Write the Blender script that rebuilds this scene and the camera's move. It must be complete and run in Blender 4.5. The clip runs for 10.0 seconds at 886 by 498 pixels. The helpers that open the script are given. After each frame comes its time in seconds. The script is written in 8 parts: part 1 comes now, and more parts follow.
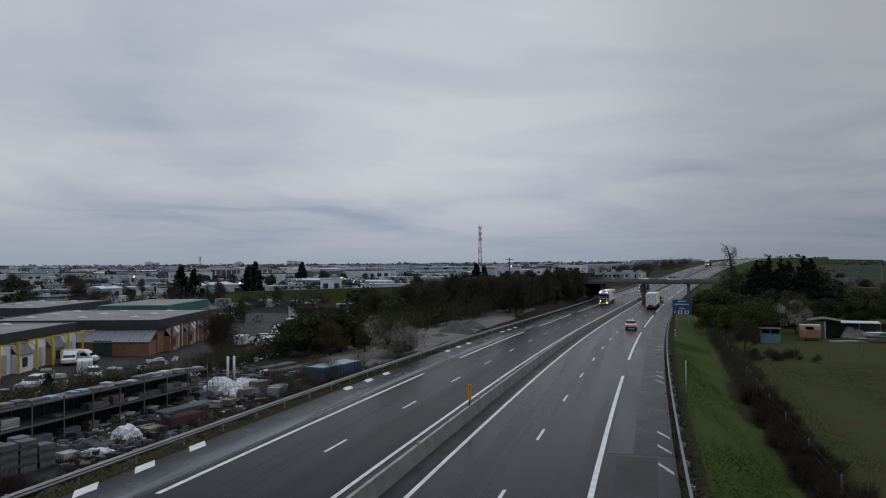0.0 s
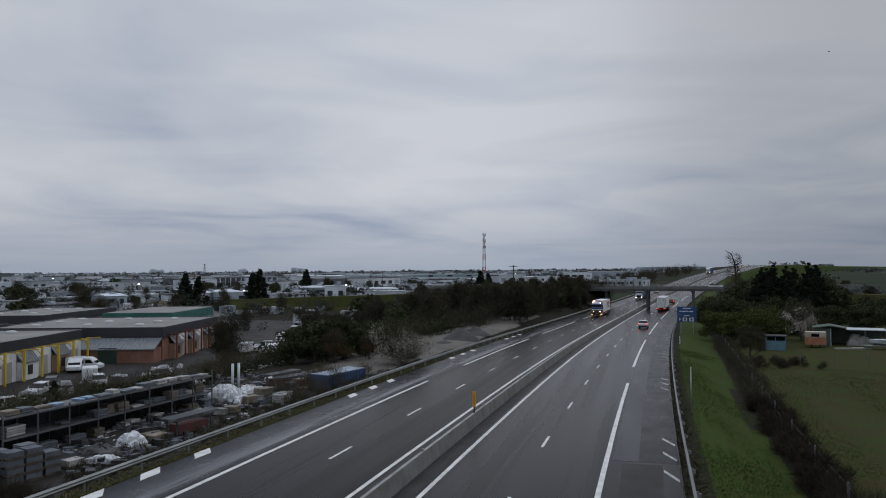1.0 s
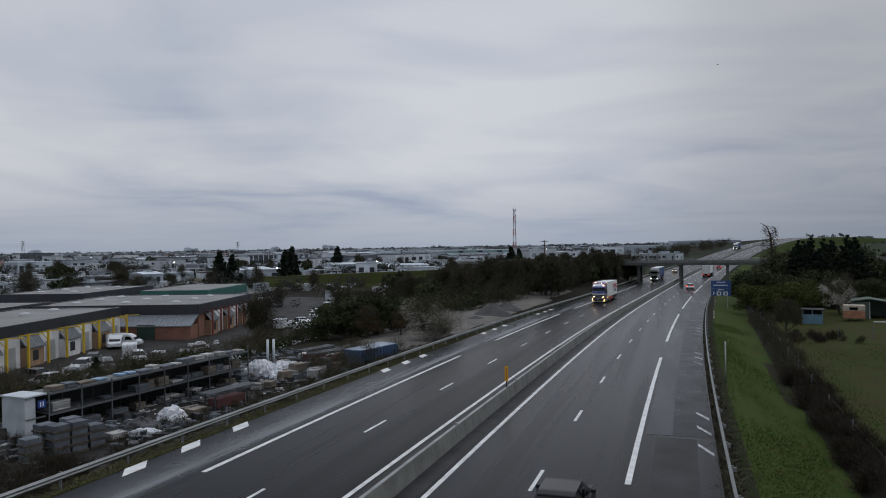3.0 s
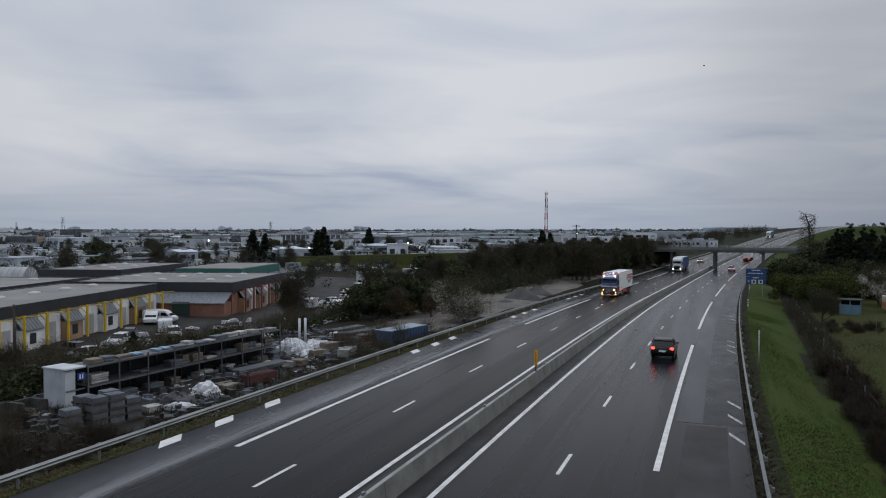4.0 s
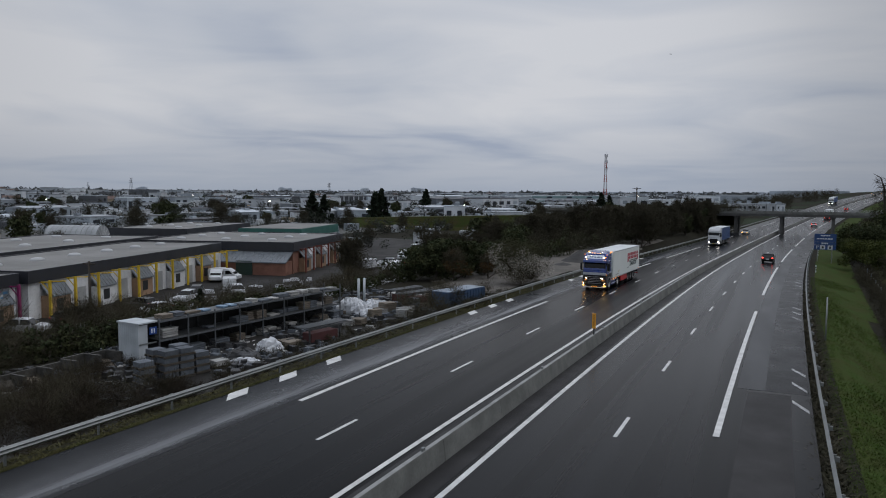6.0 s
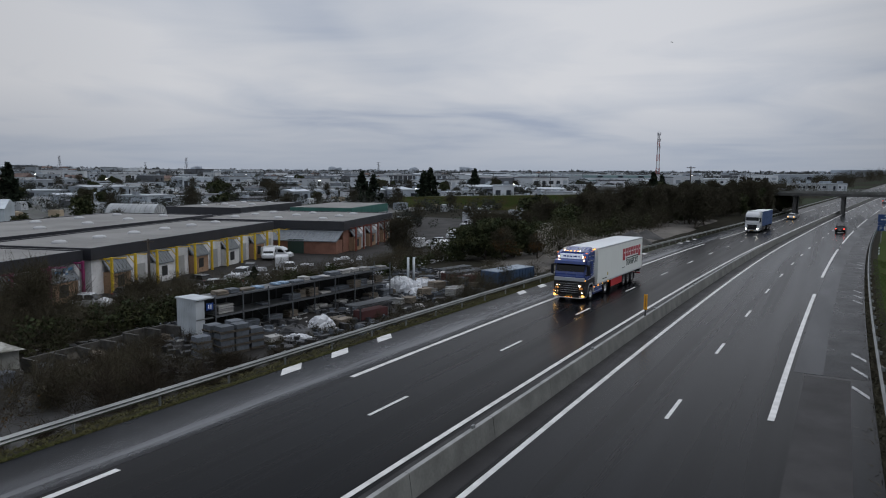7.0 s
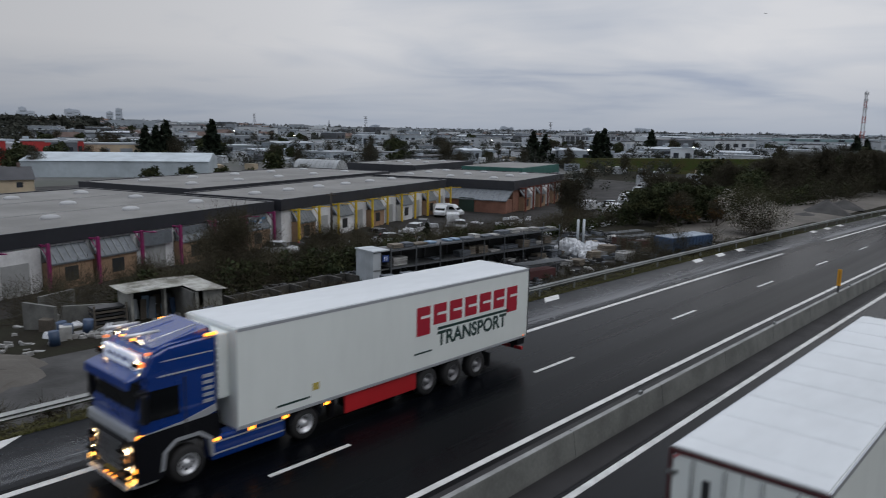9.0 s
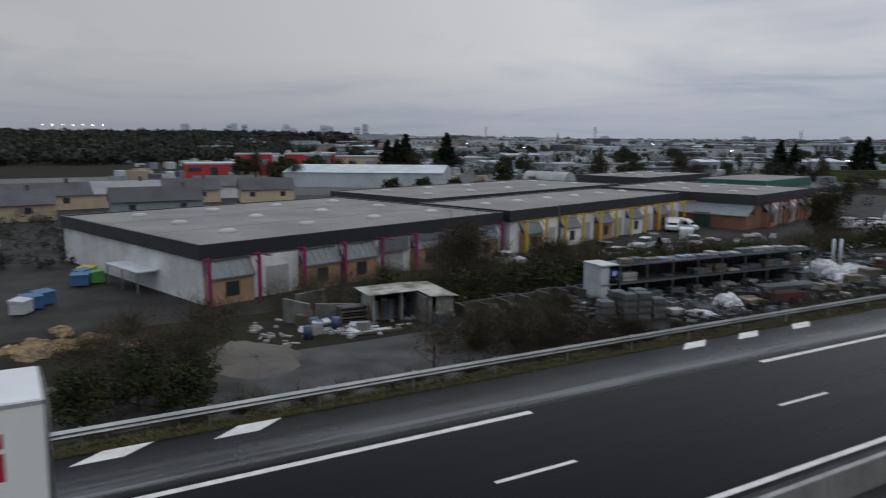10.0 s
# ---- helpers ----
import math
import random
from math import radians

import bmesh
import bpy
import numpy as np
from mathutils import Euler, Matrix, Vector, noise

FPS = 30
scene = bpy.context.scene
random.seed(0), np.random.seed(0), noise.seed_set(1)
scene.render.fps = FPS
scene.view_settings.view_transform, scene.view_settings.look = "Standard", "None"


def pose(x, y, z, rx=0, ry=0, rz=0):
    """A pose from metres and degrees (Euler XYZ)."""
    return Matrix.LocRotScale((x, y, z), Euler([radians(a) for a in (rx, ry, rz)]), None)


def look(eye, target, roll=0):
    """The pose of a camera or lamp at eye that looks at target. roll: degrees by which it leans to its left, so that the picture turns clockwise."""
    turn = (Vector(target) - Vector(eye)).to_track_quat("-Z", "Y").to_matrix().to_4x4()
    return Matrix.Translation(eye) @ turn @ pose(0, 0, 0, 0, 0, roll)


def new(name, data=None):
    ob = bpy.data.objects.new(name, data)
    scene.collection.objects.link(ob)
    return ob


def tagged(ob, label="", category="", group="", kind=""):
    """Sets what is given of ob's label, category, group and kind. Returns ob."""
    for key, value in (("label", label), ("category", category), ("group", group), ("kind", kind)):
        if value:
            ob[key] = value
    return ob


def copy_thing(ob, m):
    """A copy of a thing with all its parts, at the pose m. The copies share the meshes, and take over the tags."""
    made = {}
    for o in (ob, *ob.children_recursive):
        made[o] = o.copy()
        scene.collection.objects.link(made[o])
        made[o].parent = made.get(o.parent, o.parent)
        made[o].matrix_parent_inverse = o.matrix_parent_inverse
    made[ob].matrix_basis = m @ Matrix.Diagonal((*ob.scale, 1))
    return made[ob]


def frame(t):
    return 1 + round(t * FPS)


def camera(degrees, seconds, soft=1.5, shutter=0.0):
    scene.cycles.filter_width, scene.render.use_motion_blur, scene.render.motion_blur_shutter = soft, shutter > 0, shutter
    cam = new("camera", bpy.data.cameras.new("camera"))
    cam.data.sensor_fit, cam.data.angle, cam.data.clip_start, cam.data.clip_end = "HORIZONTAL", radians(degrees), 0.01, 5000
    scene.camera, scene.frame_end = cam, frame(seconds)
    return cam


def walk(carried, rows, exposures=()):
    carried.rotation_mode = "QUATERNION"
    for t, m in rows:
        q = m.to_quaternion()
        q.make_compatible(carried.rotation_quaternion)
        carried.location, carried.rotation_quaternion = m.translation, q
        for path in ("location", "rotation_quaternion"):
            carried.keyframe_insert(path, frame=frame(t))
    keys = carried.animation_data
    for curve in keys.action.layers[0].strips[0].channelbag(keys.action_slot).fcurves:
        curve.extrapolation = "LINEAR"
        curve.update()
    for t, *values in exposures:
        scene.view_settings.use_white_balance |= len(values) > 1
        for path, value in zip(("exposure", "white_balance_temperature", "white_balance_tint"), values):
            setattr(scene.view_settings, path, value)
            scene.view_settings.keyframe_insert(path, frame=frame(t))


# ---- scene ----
cam = camera(62.39, 10.0, soft=1.0, shutter=0.25)
walk(cam, [
    (0.0, pose(0.143, 0.372, 9.698, 91.019, 0.395, 14.653)),
    (0.5, pose(0.098, 0.312, 9.711, 91.305, -0.197, 14.569)),
    (1.0, pose(0.136, 0.282, 9.679, 91.594, 0.447, 14.971)),
    (1.5, pose(0.126, 0.289, 9.653, 90.727, 0.926, 15.301)),
    (2.0, pose(0.088, 0.309, 9.647, 90.191, 1.275, 15.620)),
    (2.5, pose(0.084, 0.271, 9.656, 90.041, 1.277, 16.378)),
    (4.0, pose(0.051, 0.163, 9.655, 88.401, 0.038, 19.757)),
    (4.5, pose(0.026, 0.155, 9.663, 87.355, -0.255, 21.273)),
    (5.0, pose(0.008, 0.154, 9.650, 86.317, -0.117, 22.376)),
    (5.5, pose(-0.019, 0.092, 9.654, 85.878, -0.297, 23.055)),
    (7.0, pose(-0.093, -0.108, 9.652, 83.796, -0.213, 27.982)),
    (7.5, pose(-0.109, -0.163, 9.651, 82.610, -0.391, 30.734)),
    (8.0, pose(-0.101, -0.212, 9.649, 81.317, -0.178, 34.275)),
    (8.5, pose(-0.059, -0.295, 9.647, 80.667, -2.031, 36.651)),
    (9.0, pose(-0.106, -0.421, 9.619, 80.596, -0.841, 41.231)),
    (9.5, pose(-0.086, -0.513, 9.649, 80.281, -0.734, 47.410)),
    (10.0, pose(-0.254, -0.632, 9.675, 81.351, -0.139, 58.784)),
], exposures=((0.0, -0.20, 6200, 10), (1.0, -0.14, 6200, 10), (2.5, -0.12, 6230, 10), (4.0, 0.0, 6250, 10), (4.5, 0.02, 6260, 10), (5.5, -0.13, 6280, 10), (7.0, -0.05, 6320, 10), (7.5, 0.02, 6330, 10), (8.0, 0.12, 6350, 10), (8.5, 0.14, 6380, 10), (9.0, 0.0, 6390, 10), (9.5, 0.18, 6440, 10), (10.0, -0.06, 6390, 10)))

# ---- light: overcast winter dusk ----
world = bpy.data.worlds.new("world")
scene.world = world
world.use_nodes = True


def build_world():
    nt = world.node_tree
    nt.nodes.clear()
    N, L = nt.nodes.new, nt.links.new
    out, bg = N("ShaderNodeOutputWorld"), N("ShaderNodeBackground")
    sky = N("ShaderNodeTexSky")
    sky.sky_type, sky.sun_disc = "NISHITA", False
    sky.sun_elevation, sky.sun_rotation = radians(50), radians(-35)
    sky.air_density, sky.dust_density = 1.5, 4.0
    dim = N("ShaderNodeVectorMath")
    dim.operation = "SCALE"
    dim.inputs["Scale"].default_value = 0.05
    L(sky.outputs[0], dim.inputs[0])
    # cloud deck: flatten the sky's directions onto a plane high above
    tc, sep = N("ShaderNodeTexCoord"), N("ShaderNodeSeparateXYZ")
    L(tc.outputs["Generated"], sep.inputs[0])
    up = N("ShaderNodeMath")
    up.operation = "ADD"
    up.inputs[1].default_value = 0.09
    L(sep.outputs[2], up.inputs[0])
    upm = N("ShaderNodeMath")
    upm.operation = "MAXIMUM"
    upm.inputs[1].default_value = 0.05
    L(up.outputs[0], upm.inputs[0])
    div = N("ShaderNodeVectorMath")
    div.operation = "DIVIDE"
    com = N("ShaderNodeCombineXYZ")
    for i in range(3):
        L(upm.outputs[0], com.inputs[i])
    L(tc.outputs["Generated"], div.inputs[0])
    L(com.outputs[0], div.inputs[1])
    big, fine = N("ShaderNodeTexNoise"), N("ShaderNodeTexNoise")
    for n, s, d in ((big, 0.30, 3.0), (fine, 0.8, 6.0)):
        n.inputs["Scale"].default_value, n.inputs["Detail"].default_value = s, d
        n.inputs["Distortion"].default_value = 0.9
        L(div.outputs[0], n.inputs["Vector"])
    add = N("ShaderNodeMath")
    add.operation = "MULTIPLY_ADD"
    add.inputs[1].default_value = 0.42
    L(fine.outputs[0], add.inputs[0])
    L(big.outputs[0], add.inputs[2])
    ramp = N("ShaderNodeValToRGB")
    e = ramp.color_ramp.elements
    e[0].position, e[0].color = 0.50, (0.335, 0.385, 0.49, 1)
    e[1].position, e[1].color = 0.80, (0.635, 0.64, 0.665, 1)
    m = e.new(0.635)
    m.color = (0.50, 0.53, 0.59, 1)
    L(add.outputs[0], ramp.inputs[0])
    # a thin dusky layer low over the horizon
    low = N("ShaderNodeMapRange")
    low.inputs["From Min"].default_value, low.inputs["From Max"].default_value = -0.01, 0.10
    L(sep.outputs[2], low.inputs["Value"])
    haze = N("ShaderNodeMix")
    haze.data_type = "RGBA"
    haze.inputs["A"].default_value = (0.36, 0.40, 0.47, 1)
    L(low.outputs[0], haze.inputs["Factor"])
    L(ramp.outputs[0], haze.inputs["B"])
    # brighter to one side, where the clouds are thin
    side = N("ShaderNodeMapRange")
    side.inputs["From Min"].default_value, side.inputs["From Max"].default_value = -0.9, 0.35
    side.inputs["To Min"].default_value, side.inputs["To Max"].default_value = 1.05, 0.82
    L(sep.outputs[0], side.inputs["Value"])
    deep = N("ShaderNodeMapRange")
    deep.inputs["From Min"].default_value, deep.inputs["From Max"].default_value = -0.98, -0.74
    deep.inputs["To Min"].default_value, deep.inputs["To Max"].default_value = 0.72, 1.0
    L(sep.outputs[0], deep.inputs["Value"])
    both = N("ShaderNodeMath")
    both.operation = "MULTIPLY"
    L(side.outputs[0], both.inputs[0])
    L(deep.outputs[0], both.inputs[1])
    # thinnest cloud ahead, a little to the town's side
    thin = N("ShaderNodeFloatCurve")
    c = thin.mapping.curves[0]
    c.points[0].location, c.points[1].location = (0.0, 0.5), (1.0, 0.5)
    for q in ((0.2, 0.5), (0.36, 0.565), (0.45, 0.565), (0.56, 0.455), (0.66, 0.43)):
        c.points.new(*q)
    thin.mapping.update()
    uni = N("ShaderNodeMapRange")
    uni.inputs["From Min"].default_value, uni.inputs["From Max"].default_value = -1.0, 1.0
    L(sep.outputs[0], uni.inputs["Value"])
    L(uni.outputs[0], thin.inputs["Value"])
    dbl = N("ShaderNodeMath")
    dbl.operation = "MULTIPLY"
    dbl.inputs[1].default_value = 2.0
    L(thin.outputs[0], dbl.inputs[0])
    all3 = N("ShaderNodeMath")
    all3.operation = "MULTIPLY"
    L(both.outputs[0], all3.inputs[0])
    L(dbl.outputs[0], all3.inputs[1])
    both = all3
    tone = N("ShaderNodeVectorMath")
    tone.operation = "SCALE"
    L(haze.outputs["Result"], tone.inputs[0])
    L(both.outputs[0], tone.inputs["Scale"])
    # an overcast sky is brightest overhead
    zen = N("ShaderNodeMapRange")
    zen.inputs["From Min"].default_value, zen.inputs["From Max"].default_value = 0.36, 0.95
    zen.inputs["To Min"].default_value, zen.inputs["To Max"].default_value = 1.0, 2.1
    L(sep.outputs[2], zen.inputs["Value"])
    tone2 = N("ShaderNodeVectorMath")
    tone2.operation = "SCALE"
    L(tone.outputs[0], tone2.inputs[0])
    L(zen.outputs[0], tone2.inputs["Scale"])
    mix = N("ShaderNodeMix")
    mix.data_type = "RGBA"
    mix.inputs["Factor"].default_value = 0.95
    L(dim.outputs[0], mix.inputs["A"])
    L(tone2.outputs[0], mix.inputs["B"])
    L(mix.outputs["Result"], bg.inputs[0])
    bg.inputs[1].default_value = 1.0
    L(bg.outputs[0], out.inputs[0])


build_world()
sun = new("sun", bpy.data.lights.new("sun", "SUN"))
sun.data.energy, sun.data.angle, sun.data.color = 0.7, radians(40), (1.0, 0.97, 0.95)
sun.matrix_world = look((35, 10, 62), (0, 0, 0))
scene.view_settings.exposure = 0.0

# ---- materials ----
MATS = {}


def mat(name, color, rough=0.7, metal=0.0, var=0.25, scale=3.0, fine=40.0, bump=0.15, tint=None, emit=0.0, spec=0.5, rand=0.0, coat=0.0, stretch=None):
    """A surface with broad stains, fine grain and relief; coordinates in metres."""
    if name in MATS:
        return MATS[name]
    m = bpy.data.materials.new(name)
    m.use_nodes = True
    nt = m.node_tree
    b = nt.nodes["Principled BSDF"]
    N, L = nt.nodes.new, nt.links.new
    tc = N("ShaderNodeNewGeometry") if stretch is None else N("ShaderNodeTexCoord")
    vec = tc.outputs["Position"] if stretch is None else tc.outputs["Object"]
    if stretch is not None:
        mp = N("ShaderNodeMapping")
        mp.inputs["Scale"].default_value = stretch
        L(vec, mp.inputs[0])
        vec = mp.outputs[0]
    n1, n2 = N("ShaderNodeTexNoise"), N("ShaderNodeTexNoise")
    n1.inputs["Scale"].default_value, n1.inputs["Detail"].default_value = 1.0 / scale, 5
    n2.inputs["Scale"].default_value, n2.inputs["Detail"].default_value = fine, 2
    L(vec, n1.inputs["Vector"])
    L(vec, n2.inputs["Vector"])
    mix = N("ShaderNodeMix")
    mix.data_type = "RGBA"
    t = tint or tuple(c * (1 - var) for c in color)
    mix.inputs["A"].default_value = (*color, 1)
    mix.inputs["B"].default_value = (*t, 1)
    rng = N("ShaderNodeMapRange")
    rng.inputs["From Min"].default_value, rng.inputs["From Max"].default_value = 0.35, 0.65
    L(n1.outputs[0], rng.inputs["Value"])
    L(rng.outputs[0], mix.inputs["Factor"])
    hsv = N("ShaderNodeHueSaturation")
    L(mix.outputs["Result"], hsv.inputs["Color"])
    vr = N("ShaderNodeMapRange")
    vr.inputs["To Min"].default_value, vr.inputs["To Max"].default_value = 1 - var * 0.6, 1 + var * 0.6
    L(n2.outputs[0], vr.inputs["Value"])
    val = vr.outputs[0]
    if rand:
        oi, mr, mu = N("ShaderNodeObjectInfo"), N("ShaderNodeMapRange"), N("ShaderNodeMath")
        mr.inputs["To Min"].default_value, mr.inputs["To Max"].default_value = 1 - rand, 1 + rand
        L(oi.outputs["Random"], mr.inputs["Value"])
        mu.operation = "MULTIPLY"
        L(val, mu.inputs[0])
        L(mr.outputs[0], mu.inputs[1])
        val = mu.outputs[0]
    L(val, hsv.inputs["Value"])
    L(hsv.outputs[0], b.inputs["Base Color"])
    rr = N("ShaderNodeMapRange")
    rr.inputs["To Min"].default_value, rr.inputs["To Max"].default_value = max(0.02, rough - 0.12), min(1, rough + 0.12)
    L(n1.outputs[0], rr.inputs["Value"])
    L(rr.outputs[0], b.inputs["Roughness"])
    b.inputs["Metallic"].default_value = metal
    b.inputs["Specular IOR Level"].default_value = spec
    b.inputs["Coat Weight"].default_value = coat
    if bump:
        bp = N("ShaderNodeBump")
        bp.inputs["Strength"].default_value, bp.inputs["Distance"].default_value = bump, 0.02
        L(n2.outputs[0], bp.inputs["Height"])
        L(bp.outputs[0], b.inputs["Normal"])
    if emit:
        b.inputs["Emission Color"].default_value = (*color, 1)
        b.inputs["Emission Strength"].default_value = emit
    MATS[name] = m
    return m


ASPHALT = mat("asphalt", (0.0058, 0.0070, 0.0094), 0.26, var=0.5, scale=1.6, fine=25, bump=0.06, spec=0.070, stretch=(1.0, 0.018, 1.0))
ASPHALT_NEW = mat("asphalt_dark", (0.0022, 0.0028, 0.0042), 0.28, var=0.4, scale=1.6, fine=25, bump=0.08, spec=0.042, stretch=(1.0, 0.018, 1.0))
ASPHALT_PATCH = mat("asphalt_patch", (0.0055, 0.0070, 0.0100), 0.30, spec=0.072, var=0.35, scale=2.0, fine=30, bump=0.2)
ASPHALT_MID = mat("asphalt_mid", (0.015, 0.018, 0.023), 0.33, spec=0.14, var=0.3, scale=2.5, fine=25, bump=0.2, stretch=(1.0, 0.15, 1.0))
ASPHALT_RED = mat("asphalt_brown", (0.0225, 0.0215, 0.0225), 0.6, spec=0.25, var=0.35, scale=2.0, fine=30, bump=0.3)
PAINT_WORN = mat("worn_road_paint", (0.40, 0.41, 0.41), 0.6, var=0.6, scale=0.35, fine=22, bump=0.1, tint=(0.16, 0.165, 0.17))
PAINT = mat("road_paint", (0.62, 0.62, 0.61), 0.5, var=0.25, scale=0.6, fine=30, bump=0.1)
CONCRETE = mat("concrete", (0.155, 0.16, 0.15), 0.8, var=0.35, scale=1.3, fine=9, bump=0.2)
TOP_CONCRETE = mat("pale_concrete", (0.27, 0.275, 0.27), 0.75, var=0.3, scale=1.0, fine=12, bump=0.1)
CONC_DARK = mat("concrete_dark", (0.085, 0.085, 0.083), 0.8, var=0.35, scale=2.5, fine=8, bump=0.2)
GALV = mat("galvanised_steel", (0.27, 0.285, 0.285), 0.5, 0.7, var=0.25, scale=1.5, fine=20, bump=0.05)
STEEL_DARK = mat("dark_steel", (0.10, 0.105, 0.11), 0.5, 0.5, var=0.3, scale=1.0, fine=20, bump=0.05)
GRASS = mat("verge_grass", (0.030, 0.055, 0.010), 0.9, var=0.45, scale=1.6, fine=6, bump=0.9, spec=0.05, tint=(0.040, 0.045, 0.014))
FIELD = mat("field_grass", (0.030, 0.043, 0.011), 0.95, var=0.5, scale=2.6, fine=4, bump=0.9, spec=0.05, tint=(0.043, 0.037, 0.016))
FAR_GREEN = mat("far_field", (0.027, 0.036, 0.021), 0.95, spec=0.05, var=0.25, scale=40, fine=2, bump=0.2)
EARTH = mat("bare_earth", (0.065, 0.055, 0.045), 0.95, var=0.4, scale=3.0, fine=6, bump=0.8, tint=(0.035, 0.035, 0.028))
SCRUB = mat("rough_ground", (0.022, 0.022, 0.015), 0.95, var=0.4, scale=2.0, fine=5, bump=0.9, spec=0.05, tint=(0.021, 0.019, 0.015))
SANDY = mat("sandy_track", (0.115, 0.105, 0.092), 0.95, var=0.3, scale=4.0, fine=6, bump=0.5)
GRAVEL = mat("gravel", (0.047, 0.046, 0.045), 0.95, var=0.3, scale=1.5, fine=8, bump=0.9)
DIRT = mat("worn_dirt", (0.058, 0.057, 0.056), 0.75, var=0.35, scale=2.2, fine=5, bump=0.4, spec=0.3, tint=(0.026, 0.026, 0.025))
YARD = mat("wet_yard", (0.024, 0.0225, 0.021), 0.7, spec=0.2, var=0.45, scale=4.0, fine=6, bump=0.4)
CITYGROUND = mat("town_ground", (0.055, 0.06, 0.05), 0.9, var=0.4, scale=45.0, fine=0.4, bump=0.0, tint=(0.10, 0.10, 0.10))
ROOF_GREY = mat("gravelled_roof", (0.20, 0.198, 0.19), 0.85, var=0.25, scale=7.0, fine=3, bump=0.2)
FASCIA = mat("dark_fascia", (0.025, 0.027, 0.034), 0.45, var=0.25, scale=3.0, fine=2, bump=0.05)
WHITE_WALL = mat("white_render", (0.70, 0.71, 0.72), 0.8, var=0.3, scale=3.0, fine=4, bump=0.1)
ORANGE_WALL = mat("buff_panel", (0.36, 0.235, 0.15), 0.85, var=0.25, scale=2.5, fine=6, bump=0.2)
BRICK_RED = mat("red_brick", (0.24, 0.115, 0.08), 0.85, var=0.3, scale=2.0, fine=10, bump=0.3)
MAGENTA = mat("magenta_paint", (0.24, 0.02, 0.11), 0.5, var=0.2)
YELLOW = mat("yellow_paint", (0.66, 0.45, 0.025), 0.5, var=0.2)
BROWNRED = mat("rust_red_paint", (0.20, 0.05, 0.03), 0.5, var=0.2)
GLASS_ROOF = mat("translucent_sheet", (0.16, 0.18, 0.20), 0.3, var=0.3, scale=0.8, fine=4, bump=0.05)
DARK = mat("dark_opening", (0.02, 0.022, 0.024), 0.6, var=0.3)
GREENDOOR = mat("green_door", (0.02, 0.045, 0.035), 0.5, var=0.2)


# ---- building helpers ----
def link_bm(name, bm, material):
    me = bpy.data.meshes.new(name)
    bm.to_mesh(me)
    bm.free()
    for m in material if isinstance(material, (list, tuple)) else [material]:
        me.materials.append(m)
    return new(name, me)


def part(name, bm, material, parent, label=""):
    ob = link_bm(name, bm, material)
    ob.parent = parent
    return tagged(ob, label)


def thing(name, m=None, label="", category="", group="", kind=""):
    e = new(name)
    e.empty_display_size = 0.1
    if m is not None:
        e.matrix_basis = m
    return tagged(e, label, category, group, kind)


def share(name, me, parent, m):
    ob = new(name, me)
    ob.parent = parent
    ob.matrix_basis = m
    return ob


def box(bm, x0, x1, y0, y1, z0, z1, bevel=0.0, mi=0, m=None):
    vs = [bm.verts.new(p) for p in ((x0, y0, z0), (x1, y0, z0), (x1, y1, z0), (x0, y1, z0), (x0, y0, z1), (x1, y0, z1), (x1, y1, z1), (x0, y1, z1))]
    if m is not None:
        for v in vs:
            v.co = m @ v.co
    fs = [bm.faces.new([vs[i] for i in q]) for q in ((3, 2, 1, 0), (4, 5, 6, 7), (0, 1, 5, 4), (1, 2, 6, 5), (2, 3, 7, 6), (3, 0, 4, 7))]
    for f in fs:
        f.material_index = mi
    if bevel:
        es = {e for f in fs for e in f.edges}
        r = bmesh.ops.bevel(bm, geom=list(es), offset=bevel, segments=2, profile=0.6, affect="EDGES")
        for f in r["faces"]:
            f.material_index = mi
    return vs


def boxed(*a, **k):
    bm = bmesh.new()
    box(bm, *a, **k)
    return bm


def tube(bm, p, q, r0, r1=None, n=8, cap=True):
    r1 = r0 if r1 is None else r1
    p, q = Vector(p), Vector(q)
    d = (q - p).normalized()
    a = d.orthogonal().normalized()
    b = d.cross(a)
    rings = []
    for c, r in ((p, r0), (q, r1)):
        rings.append([bm.verts.new(c + r * (a * math.cos(i * math.tau / n) + b * math.sin(i * math.tau / n))) for i in range(n)])
    for i in range(n):
        bm.faces.new((rings[0][i], rings[0][(i + 1) % n], rings[1][(i + 1) % n], rings[1][i])).smooth = n > 5
    if cap:
        bm.faces.new(rings[0][::-1])
        bm.faces.new(rings[1])


def prism(bm, pts, x0, x1, axis=0, mi=0):
    """A profile of 2D points drawn out along one axis (0: x; 1: y)."""
    def at(u, p):
        return (u, p[0], p[1]) if axis == 0 else (p[0], u, p[1])
    A = [bm.verts.new(at(x0, p)) for p in pts]
    B = [bm.verts.new(at(x1, p)) for p in pts]
    n = len(pts)
    fs = [bm.faces.new(A[::-1]), bm.faces.new(B)]
    fs += [bm.faces.new((A[i], A[(i + 1) % n], B[(i + 1) % n], B[i])) for i in range(n)]
    for f in fs:
        f.material_index = mi
    bmesh.ops.recalc_face_normals(bm, faces=fs)
    return fs


# ---- the motorway's line: distance s along it, l to the left of the camera's foot ----
KAPPA, S_END = -0.00041, 760.0
PROFILE = [(-1500, 4), (-40, 0.5), (0, 0.0), (50, -0.70), (100, -1.48), (160, -2.58), (216, -3.15), (262, -3.1), (330, -2.5), (400, -1.2), (515, 2.8), (640, 7.0), (760, 10.6), (1000, 12), (1500, 10), (6000, 5)]


